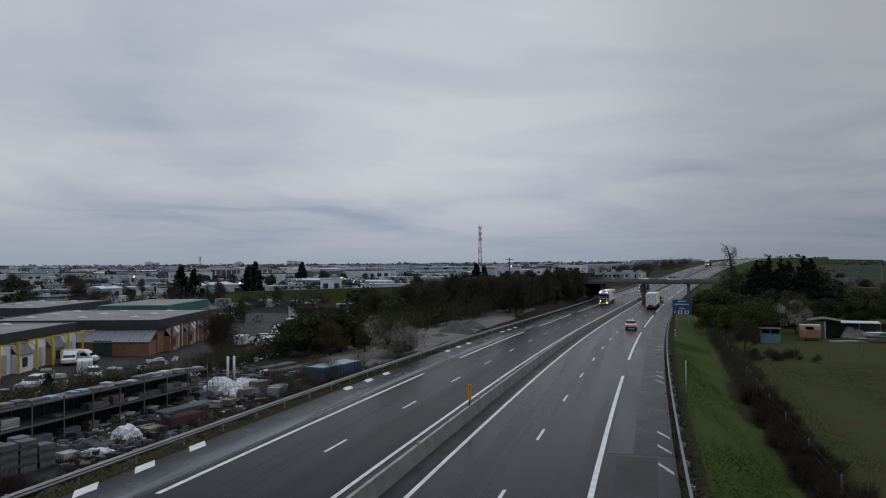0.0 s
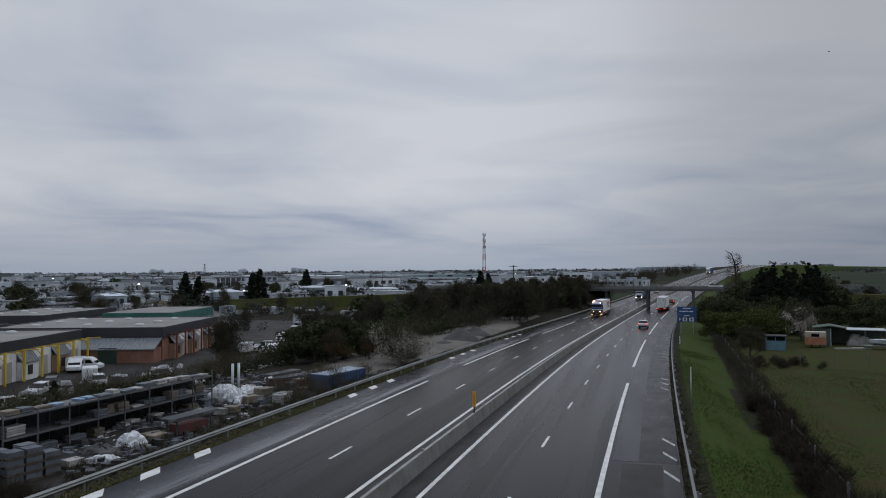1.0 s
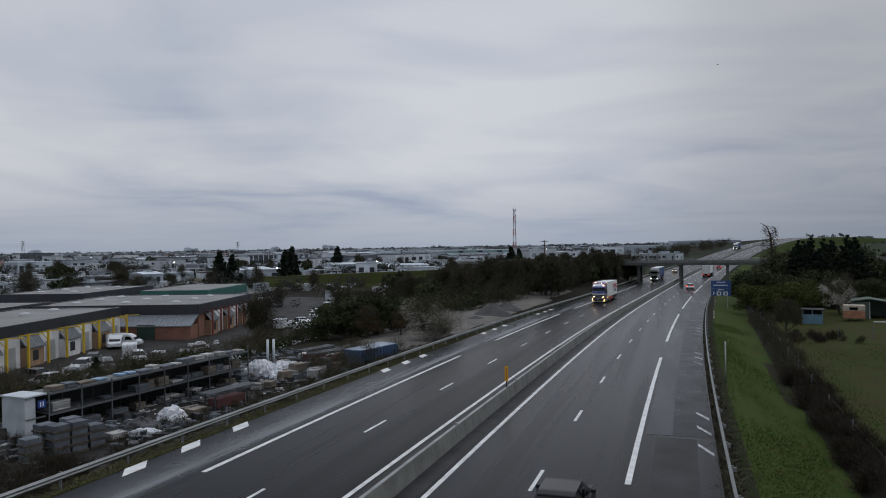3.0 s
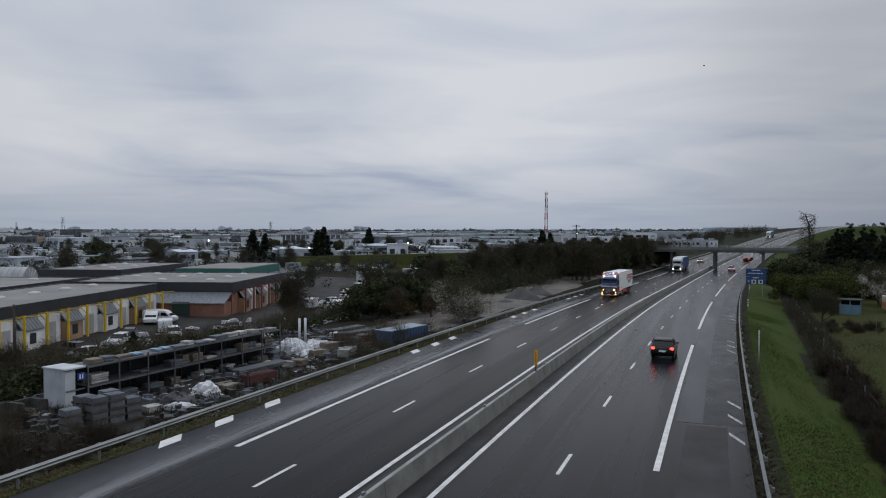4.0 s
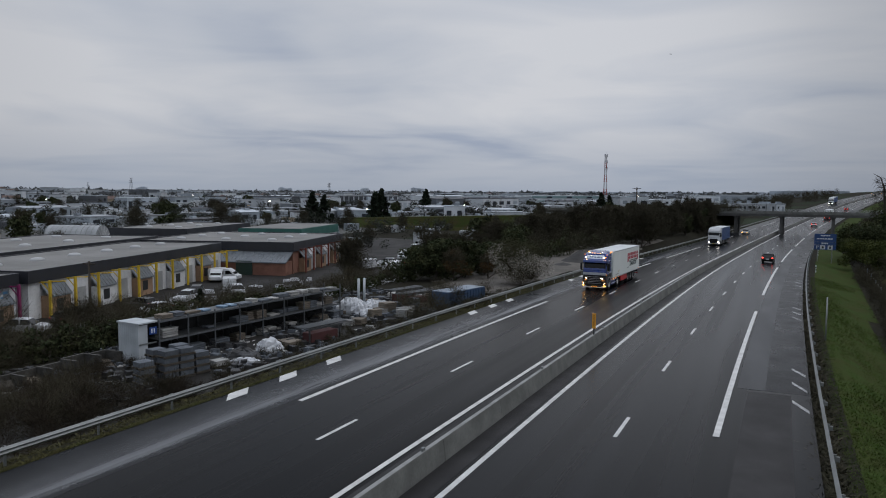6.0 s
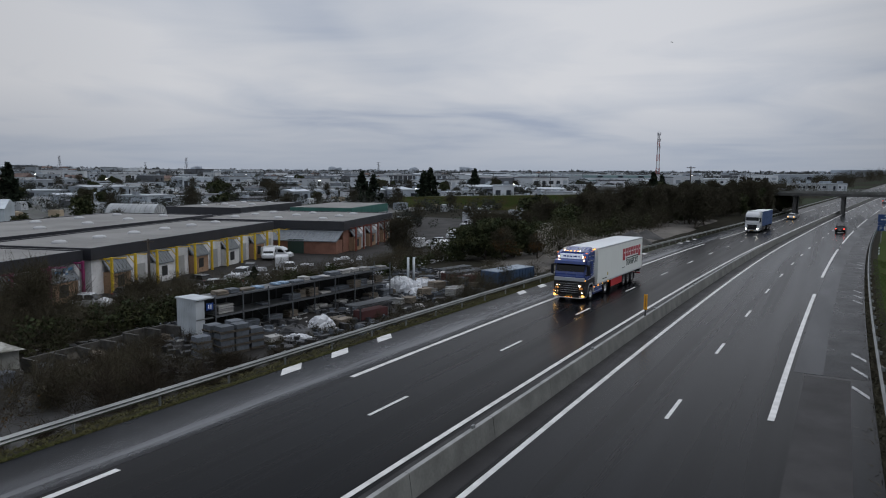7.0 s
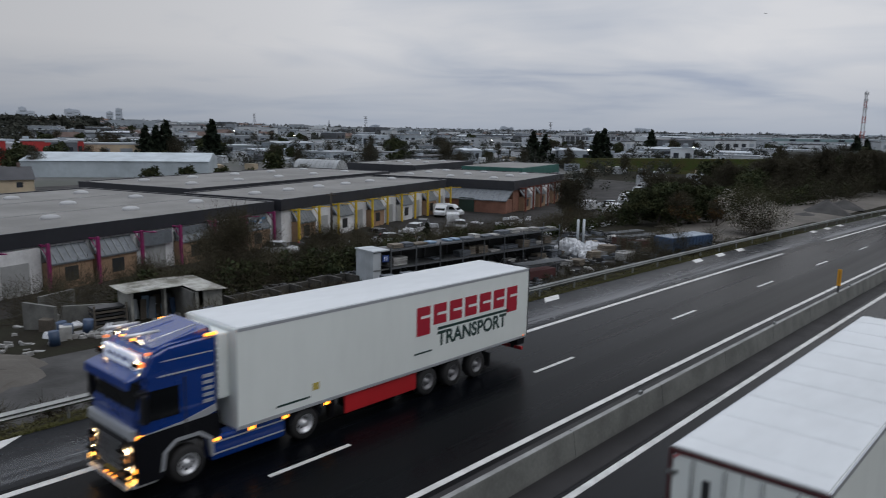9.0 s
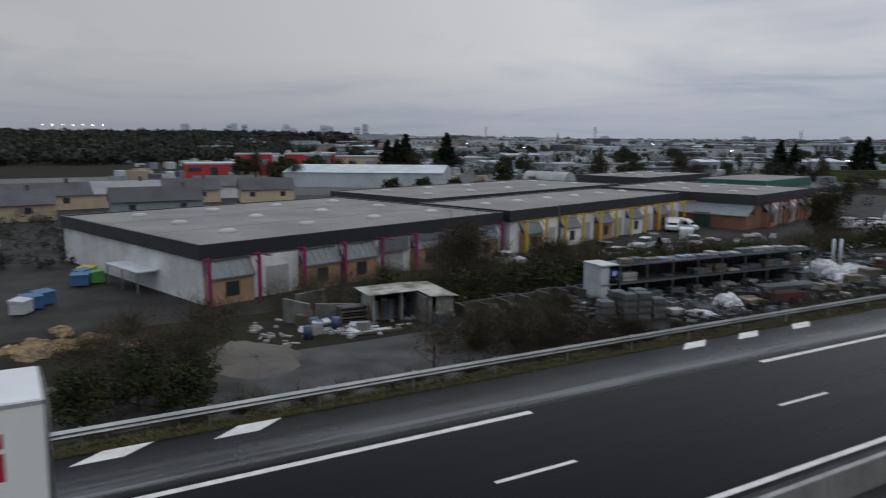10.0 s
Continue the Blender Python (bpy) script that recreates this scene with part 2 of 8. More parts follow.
def zroad(s):
    P = PROFILE
    for i in range(len(P) - 1):
        if s <= P[i + 1][0]:
            break
    def slope(j):
        if j <= 0 or j >= len(P) - 1:
            return 0.0
        return (P[j + 1][1] - P[j - 1][1]) / (P[j + 1][0] - P[j - 1][0])
    (s0, a), (s1, b) = P[i], P[i + 1]
    h = s1 - s0
    t = min(1, max(0, (s - s0) / h))
    return a * (1 + 2 * t) * (1 - t) ** 2 + slope(i) * h * t * (1 - t) ** 2 + b * t * t * (3 - 2 * t) + slope(i + 1) * h * t * t * (t - 1)


def plan(s, l):
    c = min(max(s, 0.0), S_END)
    ph = KAPPA * c / 2
    x, y, h = -c * math.sin(ph), c * math.cos(ph), KAPPA * c
    e = s - c
    return x - e * math.sin(h) - l * math.cos(h), y + e * math.cos(h) - l * math.sin(h)


def on_road(s, l, dz=0.0):
    return Vector((*plan(s, l), zroad(s) + dz))


def road_pose(s, l, dz=0.0, turn=0.0):
    """Heading along the motorway (local +y ahead), tilted with its slope."""
    h = math.degrees(KAPPA * min(max(s, 0.0), S_END))
    pitch = math.degrees(math.atan((zroad(s + 3) - zroad(s - 3)) / 6))
    if turn > 90:
        pitch = -pitch
    x, y = plan(s, l)
    return pose(x, y, zroad(s) + dz) @ pose(0, 0, 0, 0, 0, h + turn) @ pose(0, 0, 0, pitch)


def smooth(a, b, x):
    t = min(1, max(0, (x - a) / (b - a)))
    return t * t * (3 - 2 * t)


def ground_z(s, l):
    """Height of the land: the motorway on a low bank, the works yard below it, the town plain beyond, a field to the other side, a rise ahead."""
    zr = zroad(s)
    if -1.7 < l < 24.3:
        return zr - 0.25
    if l >= 24.3:
        near = zr - 0.08 - 0.27 * smooth(24.3, 25.6, l)
        base = -2.0 - 0.5 * smooth(33, 44, l) - 2.5 * smooth(44, 60, l)
        base += 0.5 * smooth(60, 110, s) * smooth(60, 30, l)
        far = -5.0 + 3 * smooth(2000, 5000, math.hypot(s, l))
        far += 15.0 * smooth(450, 1300, l) * smooth(1000, 150, s)
        base = base * (1 - smooth(60, 200, l)) + far * smooth(60, 200, l)
        w = smooth(25.4, 30, l) if s < 200 else smooth(25.4, 30 + 160 * smooth(230, 420, s), l)
        return near * (1 - w) + base * w
    near = zr - 0.12
    base = -3.0
    if s > 150:
        base = -3.0 + (max(zr, -3.0) + 3.0) * smooth(150, 420, s) * 0.3
    w = smooth(-3.2, -8.5, l)
    return near * (1 - w) + base * w + 0.12 * math.sin(s * 0.11 + l * 0.17) * smooth(-9, -20, l)


def ground_at(x, y):
    s, l = y, -x
    for _ in range(12):
        c = min(max(s, 0.0), S_END)
        h = KAPPA * c
        px, py = plan(s, 0.0)
        dx, dy = x - px, y - py
        s += -dx * math.sin(h) + dy * math.cos(h)
        l = -(dx * math.cos(h) + dy * math.sin(h))
    return ground_z(s, l)


# ---- ground ----
def build_ground():
    S = [-1500, -900, -500, -300, -200, -150, -110, -80, -60, -45]
    S += [i for i in range(-35, 180, 4)] + [i for i in range(180, 420, 8)] + list(range(420, 800, 20)) + [800, 850, 920, 1000, 1200, 1500, 2000, 2700, 3500, 4500]
    Ls = [-1800, -1200, -800, -500, -350, -250, -180, -130, -95, -70] + [-55, -45, -37, -30, -25, -21, -18, -15, -13, -11, -9.5, -8.5, -7.5, -6.5, -5.5, -4.5, -3.7, -3.1, -2.4, -1.72, -1.68, 4, 12, 18, 24.28, 24.32, 24.8, 25.3, 25.8, 26.5, 27.2, 28, 28.8, 29.6, 30.5, 32, 34, 36, 39, 42, 45, 48, 51, 54, 57, 60, 64]
    Ls += [70, 78, 90, 110, 140, 180, 230, 300, 400, 520, 700, 900, 1200, 1600, 2200, 3000, 4500]
    vs, fs, mi = [], [], []
    for s in S:
        for l in Ls:
            z = ground_z(s, l)
            if 25.8 < l < 62 or -60 < l < -3.5:
                z += 0.16 * noise.noise(Vector((s * 0.13, l * 0.21, 3.0)))
            vs.append((*plan(s, l), z))
    n = len(Ls)
    for i in range(len(S) - 1):
        for j in range(n - 1):
            fs.append((i * n + j, (i + 1) * n + j, (i + 1) * n + j + 1, i * n + j + 1))
            s, l = (S[i] + S[i + 1]) / 2, (Ls[j] + Ls[j + 1]) / 2
            wob = 2.0 * noise.noise(Vector((s * 0.05, l * 0.05, 0)))
            if l < -8.2 + 0.3 * wob and l > -11.5:
                m = 2
            elif l < -11:
                m = 1 if s < 260 else 6
            elif l < -3:
                m = 0
            elif l < -1.7:
                m = 2
            elif l < 25.4:
                m = 0
            elif l < 27.5:
                m = 2
            elif l < 58 and s < 64:
                m = 7 if 29.5 + 0.5 * wob < l < 40 and -6 < s < 24 else 3 if 29 < l < 44 and s > 20 else 2
            elif l < 46 and 64 < s < 175:
                m = 4 if 28.5 + wob < l < 40 + wob and s > 72 else 2
            elif l < 62 and s < 190 or l > 330 and s < 0.34 * l:
                m = 2
            elif l < 130 and s > 190:
                m = 6 if 2.0 * wob > l * 0.02 else 2
            elif l < 100 and s < 140 or l < 190 and s < 190:
                m = 3
            else:
                m = 5
            mi.append(m)
    me = bpy.data.meshes.new("ground")
    me.from_pydata(vs, [], fs)
    for m in (GRASS, FIELD, SCRUB, YARD, SANDY, CITYGROUND, FAR_GREEN, DIRT):
        me.materials.append(m)
    me.polygons.foreach_set("material_index", mi)
    me.flip_normals()
    me.update()
    for p in me.polygons:
        p.use_smooth = True
    tagged(new("ground", me), "rough grass, scrub, wet yards and town ground", "ground", kind="structure")


build_ground()


# ---- motorway ----
def sweep_mesh(name, prof, s0, s1, ds, material, closed=False):
    """A cross-section of (l, height) points drawn along the motorway."""
    k = max(1, int(round((s1 - s0) / ds)))
    vs, fs, n = [], [], len(prof)
    for i in range(k + 1):
        s = s0 + (s1 - s0) * i / k
        for l, dz in prof:
            vs.append(tuple(on_road(s, l, dz)))
    for i in range(k):
        for j in range(n if closed else n - 1):
            a, b = i * n + j, i * n + (j + 1) % n
            fs.append((a, a + n, b + n, b))
    if closed:
        fs.append(tuple(range(n)))
        fs.append(tuple(range(k * n, k * n + n))[::-1])
    me = bpy.data.meshes.new(name)
    me.from_pydata(vs, [], fs)
    me.materials.append(material)
    bm = bmesh.new()
    bm.from_mesh(me)
    bmesh.ops.recalc_face_normals(bm, faces=bm.faces)
    bm.to_mesh(me)
    bm.free()
    me.update()
    return me


def slab(l0, l1, t=0.2, dz=0.0):
    return [(l0, dz), (l1, dz), (l1, dz - t), (l0, dz - t)]


ROAD_FAR = 1400.0
road_r = tagged(new("road_right", sweep_mesh("road_right", slab(-1.75, 11.6), -60, ROAD_FAR, 8, ASPHALT, True)), "damp dark asphalt carriageway with pale wheel tracks", "road", kind="structure")
road_l = tagged(new("road_left", sweep_mesh("road_left", slab(11.6, 24.25), -60, ROAD_FAR, 8, ASPHALT_NEW, True)), "damp dark asphalt carriageway with a pale hard shoulder", "road", kind="structure")


def strip(name, l0, l1, s0, s1, dz, material, parent, label="", ds=8):
    ob = new(name, sweep_mesh(name, slab(l0, l1, 0.05, dz), s0, s1, ds, material, True))
    ob.parent = parent
    return tagged(ob, label)


strip("hard_shoulder", 20.75, 24.15, -60, 700, 0.004, ASPHALT_PATCH, road_l, "worn grey hard shoulder")


def streak_mat():
    """Sky sheen on wet asphalt painted as pale colour; thins out towards its edges into the dark surface below."""
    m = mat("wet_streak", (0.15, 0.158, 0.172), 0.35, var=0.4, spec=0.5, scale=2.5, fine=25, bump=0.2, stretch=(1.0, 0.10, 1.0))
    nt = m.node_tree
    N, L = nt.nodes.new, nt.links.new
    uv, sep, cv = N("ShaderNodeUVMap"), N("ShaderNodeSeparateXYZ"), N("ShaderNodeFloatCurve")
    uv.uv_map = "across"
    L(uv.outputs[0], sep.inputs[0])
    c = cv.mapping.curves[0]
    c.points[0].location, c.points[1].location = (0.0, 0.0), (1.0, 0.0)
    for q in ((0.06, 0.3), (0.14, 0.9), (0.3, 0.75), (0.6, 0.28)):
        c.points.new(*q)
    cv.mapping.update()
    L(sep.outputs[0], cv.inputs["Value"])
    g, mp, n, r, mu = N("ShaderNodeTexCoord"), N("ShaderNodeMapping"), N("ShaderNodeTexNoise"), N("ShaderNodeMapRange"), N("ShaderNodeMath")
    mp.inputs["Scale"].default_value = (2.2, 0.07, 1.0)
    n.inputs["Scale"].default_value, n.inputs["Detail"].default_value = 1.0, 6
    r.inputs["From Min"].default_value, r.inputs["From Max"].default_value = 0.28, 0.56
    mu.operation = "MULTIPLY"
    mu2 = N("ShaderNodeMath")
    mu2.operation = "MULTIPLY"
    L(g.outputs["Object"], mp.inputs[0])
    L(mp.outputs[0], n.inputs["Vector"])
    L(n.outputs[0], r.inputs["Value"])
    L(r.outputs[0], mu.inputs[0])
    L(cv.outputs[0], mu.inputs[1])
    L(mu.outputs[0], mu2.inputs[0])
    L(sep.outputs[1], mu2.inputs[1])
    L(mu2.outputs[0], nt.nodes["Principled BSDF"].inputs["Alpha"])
    return m


def wet_streak(l0, l1, s0, s1):
    """A long streak of painted sheen with soft edges that fades at both ends."""
    vs, fs, uvs = [], [], []
    n, k = int((s1 - s0) / 3), 4
    for i in range(n + 1):
        s = s0 + (s1 - s0) * i / n
        for j in range(k + 1):
            c = 0.12 * noise.noise(Vector((s * 0.05, 4.0, 0)))
            vs.append(tuple(on_road(s, l0 + (l1 - l0) * j / k + c, 0.009)))
            uvs.append((j / k, smooth(s0, s0 + 32, s) * smooth(s1, s1 - 60, s)))
        if i:
            for j in range(k):
                q = (i - 1) * (k + 1) + j
                fs.append((q, q + 1, q + k + 2, q + k + 1))
    me = bpy.data.meshes.new("wet_streak")
    me.from_pydata(vs, [], fs)
    lay = me.uv_layers.new(name="across")
    for lp in me.loops:
        lay.data[lp.index].uv = uvs[lp.vertex_index]
    me.materials.append(streak_mat())
    me.flip_normals()
    me.update()
    ob = new("wet_streak", me)
    ob.parent = road_l
    tagged(ob, "pale streak painted for the sky's sheen on the wet shoulder")


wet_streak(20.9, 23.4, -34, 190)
strip("hard_shoulder", -1.7, 1.75, 40.5, 700, 0.004, ASPHALT_PATCH, road_r, "worn grey hard shoulder")
strip("resurfaced_patch", 0.35, 1.7, 40.5, 330, 0.008, ASPHALT_MID, road_r, "paler resurfaced strip of the hard shoulder")
strip("resurfaced_patch", -0.85, 1.15, -60, 40.0, 0.004, ASPHALT_RED, road_r, "brownish coarse resurfaced patch")
strip("central_reserve", 9.95, 12.35, -60, 800, 0.004, ASPHALT_RED, road_r, "dark dirty strip along the barrier")

# markings
for l, w, par in ((9.65, 0.22, road_r), (12.68, 0.22, road_l)):
    strip("edge_line", l - w / 2, l + w / 2, -60, ROAD_FAR, 0.014, PAINT, par)
for par, l, s0 in ((road_r, 2.01, 31.5), (road_l, 20.4, -23.8)):
    for k in range(-2, 26):
        a = s0 + 52 * k
        if a < -60 or a > 1200:
            continue
        strip("edge_line", l - 0.13, l + 0.13, a, a + 39, 0.014, PAINT, par)
for par, l, s0 in ((road_r, 5.76, 42.58), (road_l, 16.42, 36.87)):
    for k in range(-6, 60):
        a = s0 + 13 * k
        strip("lane_mark", l - 0.08, l + 0.08, a, a + 3, 0.014, PAINT, par, ds=3)


def chevrons():
    """Slanting blocks painted along the outer edge of both shoulders, in threes."""
    for par, l0, l1, lean, starts in ((road_l, 23.47, 24.22, 1.0, (-12.5, -7.5, -2.4, 0.5, 4.7, 26.6, 30.6, 35.0, 56.0, 60.6, 65.0, 86, 91, 96, 117, 122, 127)),
                                      (road_r, -0.9, -1.6, -1.7, (38.6, 42.7, 46.4, 68.2, 71.6, 74.8, 96, 99.5, 103, 125, 129, 133, 155, 159, 163))):
        for s in starts:
            bm = bmesh.new()
            n = 1.5 if par is road_l else 0.55
            P = [on_road(s, l0, 0.016), on_road(s + n, l0, 0.016), on_road(s + n + lean, l1, 0.016), on_road(s + lean, l1, 0.016)]
            top = [bm.verts.new(p) for p in P]
            bot = [bm.verts.new(p - Vector((0, 0, 0.012))) for p in P]
            bm.faces.new(top)
            for i in range(4):
                bm.faces.new((top[i], bot[i], bot[(i + 1) % 4], top[(i + 1) % 4]))
            bmesh.ops.recalc_face_normals(bm, faces=bm.faces)
            part("edge_block", bm, PAINT if par is road_l else PAINT_WORN, par)


chevrons()


# ---- concrete barrier between the carriageways ----
def build_barrier():
    t = thing("median_barrier", None, "weathered grey concrete wall barrier between the carriageways", "barrier", kind="structure")
    prof = [(-0.21, 0.0), (-0.205, 0.09), (-0.105, 0.79), (-0.085, 0.82), (0.06, 0.82), (0.08, 0.79), (0.205, 0.09), (0.21, 0.0)]
    s = -60.0
    while s < 620:
        n = 6.0 if s < 150 else 24.0
        me = sweep_mesh("barrier_segment", [(11.03 + l, z) for l, z in prof], s, s + n - 0.025, 6, CONCRETE, True)
        ob = new("barrier_segment", me)
        ob.parent = t
        # thin strip along the top, a paler grey than the sides
        cap = new("cap", sweep_mesh("cap", [(10.935, 0.822), (11.10, 0.822), (11.10, 0.832), (10.935, 0.832)], s, s + n - 0.025, 6, TOP_CONCRETE, True))
        cap.parent = ob
        s += n
    # small steel lifting lugs and reflectors on top
    for s in range(-20, 160, 14):
        bm = boxed(-0.05, 0.05, -0.09, 0.09, 0.0, 0.12, bevel=0.01)
        ob = part("reflector", bm, GALV, t)
        ob.matrix_basis = road_pose(s + 0.5, 11.02, 0.83)


build_barrier()


def build_marker():
    t = thing("marker_post", road_pose(47.6, 10.98, 0.83), "yellow flexible marker plate on a dark stem on the barrier", "marker post")
    part("stem", boxed(-0.045, 0.045, -0.03, 0.03, 0, 0.42, bevel=0.01), DARK, t)
    part("plate", boxed(-0.12, 0.12, -0.02, 0.02, 0.40, 1.42, bevel=0.015), mat("amber_plate", (0.62, 0.30, 0.015), 0.5, var=0.15), t, "faded yellow plate")
    part("band", boxed(-0.03, 0.03, -0.026, -0.021, 0.55, 1.3), mat("amber_band", (0.35, 0.14, 0.01), 0.5), t)


build_marker()


# ---- steel guard rails ----
def guard_rail(name, l, top, s0, s1, side, posts):
    t = thing(name, None, "dull galvanised steel W-beam guard rail on posts", "guard rail", kind="structure")
    w = [(0.0, 0.0), (0.035, -0.04), (0.085, -0.09), (0.035, -0.145), (0.02, -0.16), (0.035, -0.175), (0.085, -0.23), (0.035, -0.28), (0.0, -0.32)]
    prof = [(l - side * a, top + z) for a, z in w] + [(l - side * (a - 0.012), top + z) for a, z in w[::-1]]
    a = s0
    while a < s1 - 0.1:
        b = min(s1, a + (12.0 if a < 140 else 40.0))
        ob = new("beam", sweep_mesh("beam", prof, a, b, 4, GALV, True))
        ob.parent = t
        a = b
    bm = bmesh.new()
    box(bm, -0.05, 0.05, -0.03, 0.03, -0.75, 0.02)
    box(bm, -0.03 if side < 0 else -0.16, 0.16 if side < 0 else 0.03, -0.05, 0.05, -0.24, -0.06)
    me = bpy.data.meshes.new("post")
    bm.to_mesh(me)
    bm.free()
    me.materials.append(GALV)
    s = s0 + 1
    while s < min(s1, posts):
        share("post", me, t, road_pose(s, l + side * 0.06, top))
        s += 4.0
    return t


guard_rail("guard_rail_left", 25.2, 0.53, -60, 420, 1, 240)
guard_rail("guard_rail_right", -2.1, 0.70, -60, 420, -1, 240)


# ---- overbridge ----
def build_bridge():
    s = 247.0
    B = road_pose(s, 11.3)
    B = pose(*plan(s, 11.3), zroad(s), 0, 0, math.degrees(KAPPA * s) + 2.0)
    t = thing("overbridge", B, "long grey concrete road bridge on slim piers across the motorway", "bridge", kind="structure")
    part("deck", boxed(-75, 62, -4.6, 4.6, 5.35, 6.25, bevel=0.08), CONC_DARK, t)
    for y in (-4.65, 4.45):
        part("edge_beam", boxed(-75, 62, y, y + 0.22, 6.1, 6.75, bevel=0.03), CONCRETE, t, "paler concrete edge beam")
    for x in (-11.2, 1.7, 15.6):
        for y in (-3.0, 3.0):
            part("pier", boxed(x - 0.45, x + 0.45, y - 0.9, y + 0.9, -0.4, 5.0, bevel=0.08), CONC_DARK, t)
        part("pier_cap", boxed(x - 0.6, x + 0.6, -4.2, 4.2, 4.95, 5.38, bevel=0.05), CONC_DARK, t)
    for y in (-4.55, 4.55):
        bm = bmesh.new()
        for z in (7.05, 7.4):
            tube(bm, (-75, y, z), (62, y, z), 0.035, n=6)
        for x in range(-74, 62, 3):
            tube(bm, (x, y, 6.7), (x, y, 7.42), 0.03, n=5)
        part("railing", bm, GALV, t)
    # earth banks that carry the road up to the bridge on both sides
    for x0, x1, x2 in ((-28, -44, -160), (26, 40, 150)):
        bm = bmesh.new()
        sgn = 1 if x0 > 0 else -1
        A = [bm.verts.new(p) for p in ((x0, -12, -3.4), (x0, 12, -3.4), (x1, 5, 5.3), (x1, -5, 5.3), (x2, -14, -4.2), (x2, 14, -4.2), (x2, 5, 1.5), (x2, -5, 1.5))]
        for q in ((0, 1, 2, 3), (3, 2, 6, 7), (0, 3, 7, 4), (1, 5, 6, 2), (4, 7, 6, 5)):
            bm.faces.new([A[i] for i in q])
        bmesh.ops.recalc_face_normals(bm, faces=bm.faces)
        part("embankment", bm, FIELD, t, "grassy bridge embankment")


build_bridge()


def build_sign():
    t = thing("road_sign", road_pose(143.5, -4.4, 1.3), "blue motorway service-area sign with white symbols on two posts", "road sign", kind="")
    BLUE = mat("sign_blue", (0.008, 0.045, 0.16), 0.4, var=0.1)
    WHITE = mat("sign_white", (0.55, 0.58, 0.6), 0.4, var=0.1)
    for x in (-1.1, 1.1):
        part("post", boxed(x - 0.07, x + 0.07, 0.03, 0.15, -4.6, 3.2), GALV, t)
    part("upper_panel", boxed(-1.7, 1.7, -0.05, 0.02, 2.0, 3.42, bevel=0.02), BLUE, t, "blue panel with two lines of white writing")
    part("middle_panel", boxed(-1.7, 1.7, -0.05, 0.02, 1.52, 1.96, bevel=0.02), BLUE, t)
    part("lower_panel", boxed(-1.7, 1.7, -0.05, 0.02, 0.62, 1.48, bevel=0.02), BLUE, t, "blue panel with parking and service symbols")
    for x0, x1, z in ((-0.7, 0.8, 3.0), (-1.3, 1.3, 2.45), (-0.55, 0.55, 1.66)):
        x = x0
        while x < x1 - 0.1:
            w = min(0.42, x1 - x)
            part("writing", boxed(x, x + w - 0.08, -0.062, -0.052, z, z + 0.2), WHITE, t)
            x += w
    for x in (-0.38, 0.78):
        part("symbol_tile", boxed(x - 0.36, x + 0.42, -0.06, -0.052, 0.7, 1.4), WHITE, t, "white symbol tile")
        part("symbol", boxed(x - 0.12, x + 0.2, -0.068, -0.061, 0.85, 1.25, bevel=0.002), DARK, t)
    cu = bpy.data.curves.new("letter", "FONT")
    cu.body, cu.size, cu.extrude = "P", 0.8, 0.004
    tmp = new("letter_p", cu)
    me = bpy.data.meshes.new_from_object(tmp)
    bpy.data.objects.remove(tmp)
    me.materials.append(WHITE)
    share("letter", me, t, pose(-1.4, -0.058, 0.78, 90))


build_sign()


# ---- industrial sheds beyond the yard: u along their fronts, v away from the motorway ----
UA = math.degrees(math.atan2(0.247, 0.969))
SHEDS = pose(-64.7, 13.8, -5.0, 0, 0, 90 + UA)   # local x = u along the fronts, local y = v to the back


def roof_lights(t, u0, u1, v0, v1, z, nu, nv):
    DOME = mat("roof_dome", (0.36, 0.37, 0.38), 0.4, var=0.2)
    bm = bmesh.new()
    n = 10
    rings = []
    for i, (r, h) in enumerate(((0.95, 0), (0.95, 0.14), (0.75, 0.3), (0.4, 0.38))):
        rings.append([bm.verts.new((r * 1.0 * math.cos(k * math.tau / n), r * 0.9 * math.sin(k * math.tau / n), h)) for k in range(n)])
    for a, b in zip(rings, rings[1:]):
        for k in range(n):
            bm.faces.new((a[k], a[(k + 1) % n], b[(k + 1) % n], b[k])).smooth = True
    bm.faces.new(rings[-1])
    me = bpy.data.meshes.new("roof_dome")
    bm.to_mesh(me)
    bm.free()
    me.materials.append(DOME)
    for i in range(nu):
        for j in range(nv):
            u, v = u0 + (u1 - u0) * (i + 0.5) / nu, v0 + (v1 - v0) * (j + 0.5) / nv
            share("roof_dome", me, t, pose(u, v, z))


def shed_shell(t, u0, u1, v0, v1, h, band, wall):
    part("wall", boxed(u0 + 0.3, u1 - 0.3, v0 + 0.3, v1 - 0.3, -0.4, h - band), wall, t)
    for a, b, c, d in ((u0, u1, v0, v0 + 0.35), (u0, u1, v1 - 0.35, v1), (u0, u0 + 0.35, v0 + 0.35, v1 - 0.35), (u1 - 0.35, u1, v0 + 0.35, v1 - 0.35)):
        part("fascia", boxed(a, b, c, d, h - band, h + 0.12), FASCIA, t, "dark cladding band below the roof")
    part("roof", boxed(u0 + 0.35, u1 - 0.35, v0 + 0.35, v1 - 0.35, h - 0.3, h), ROOF_GREY, t, "flat grey gravelled roof")


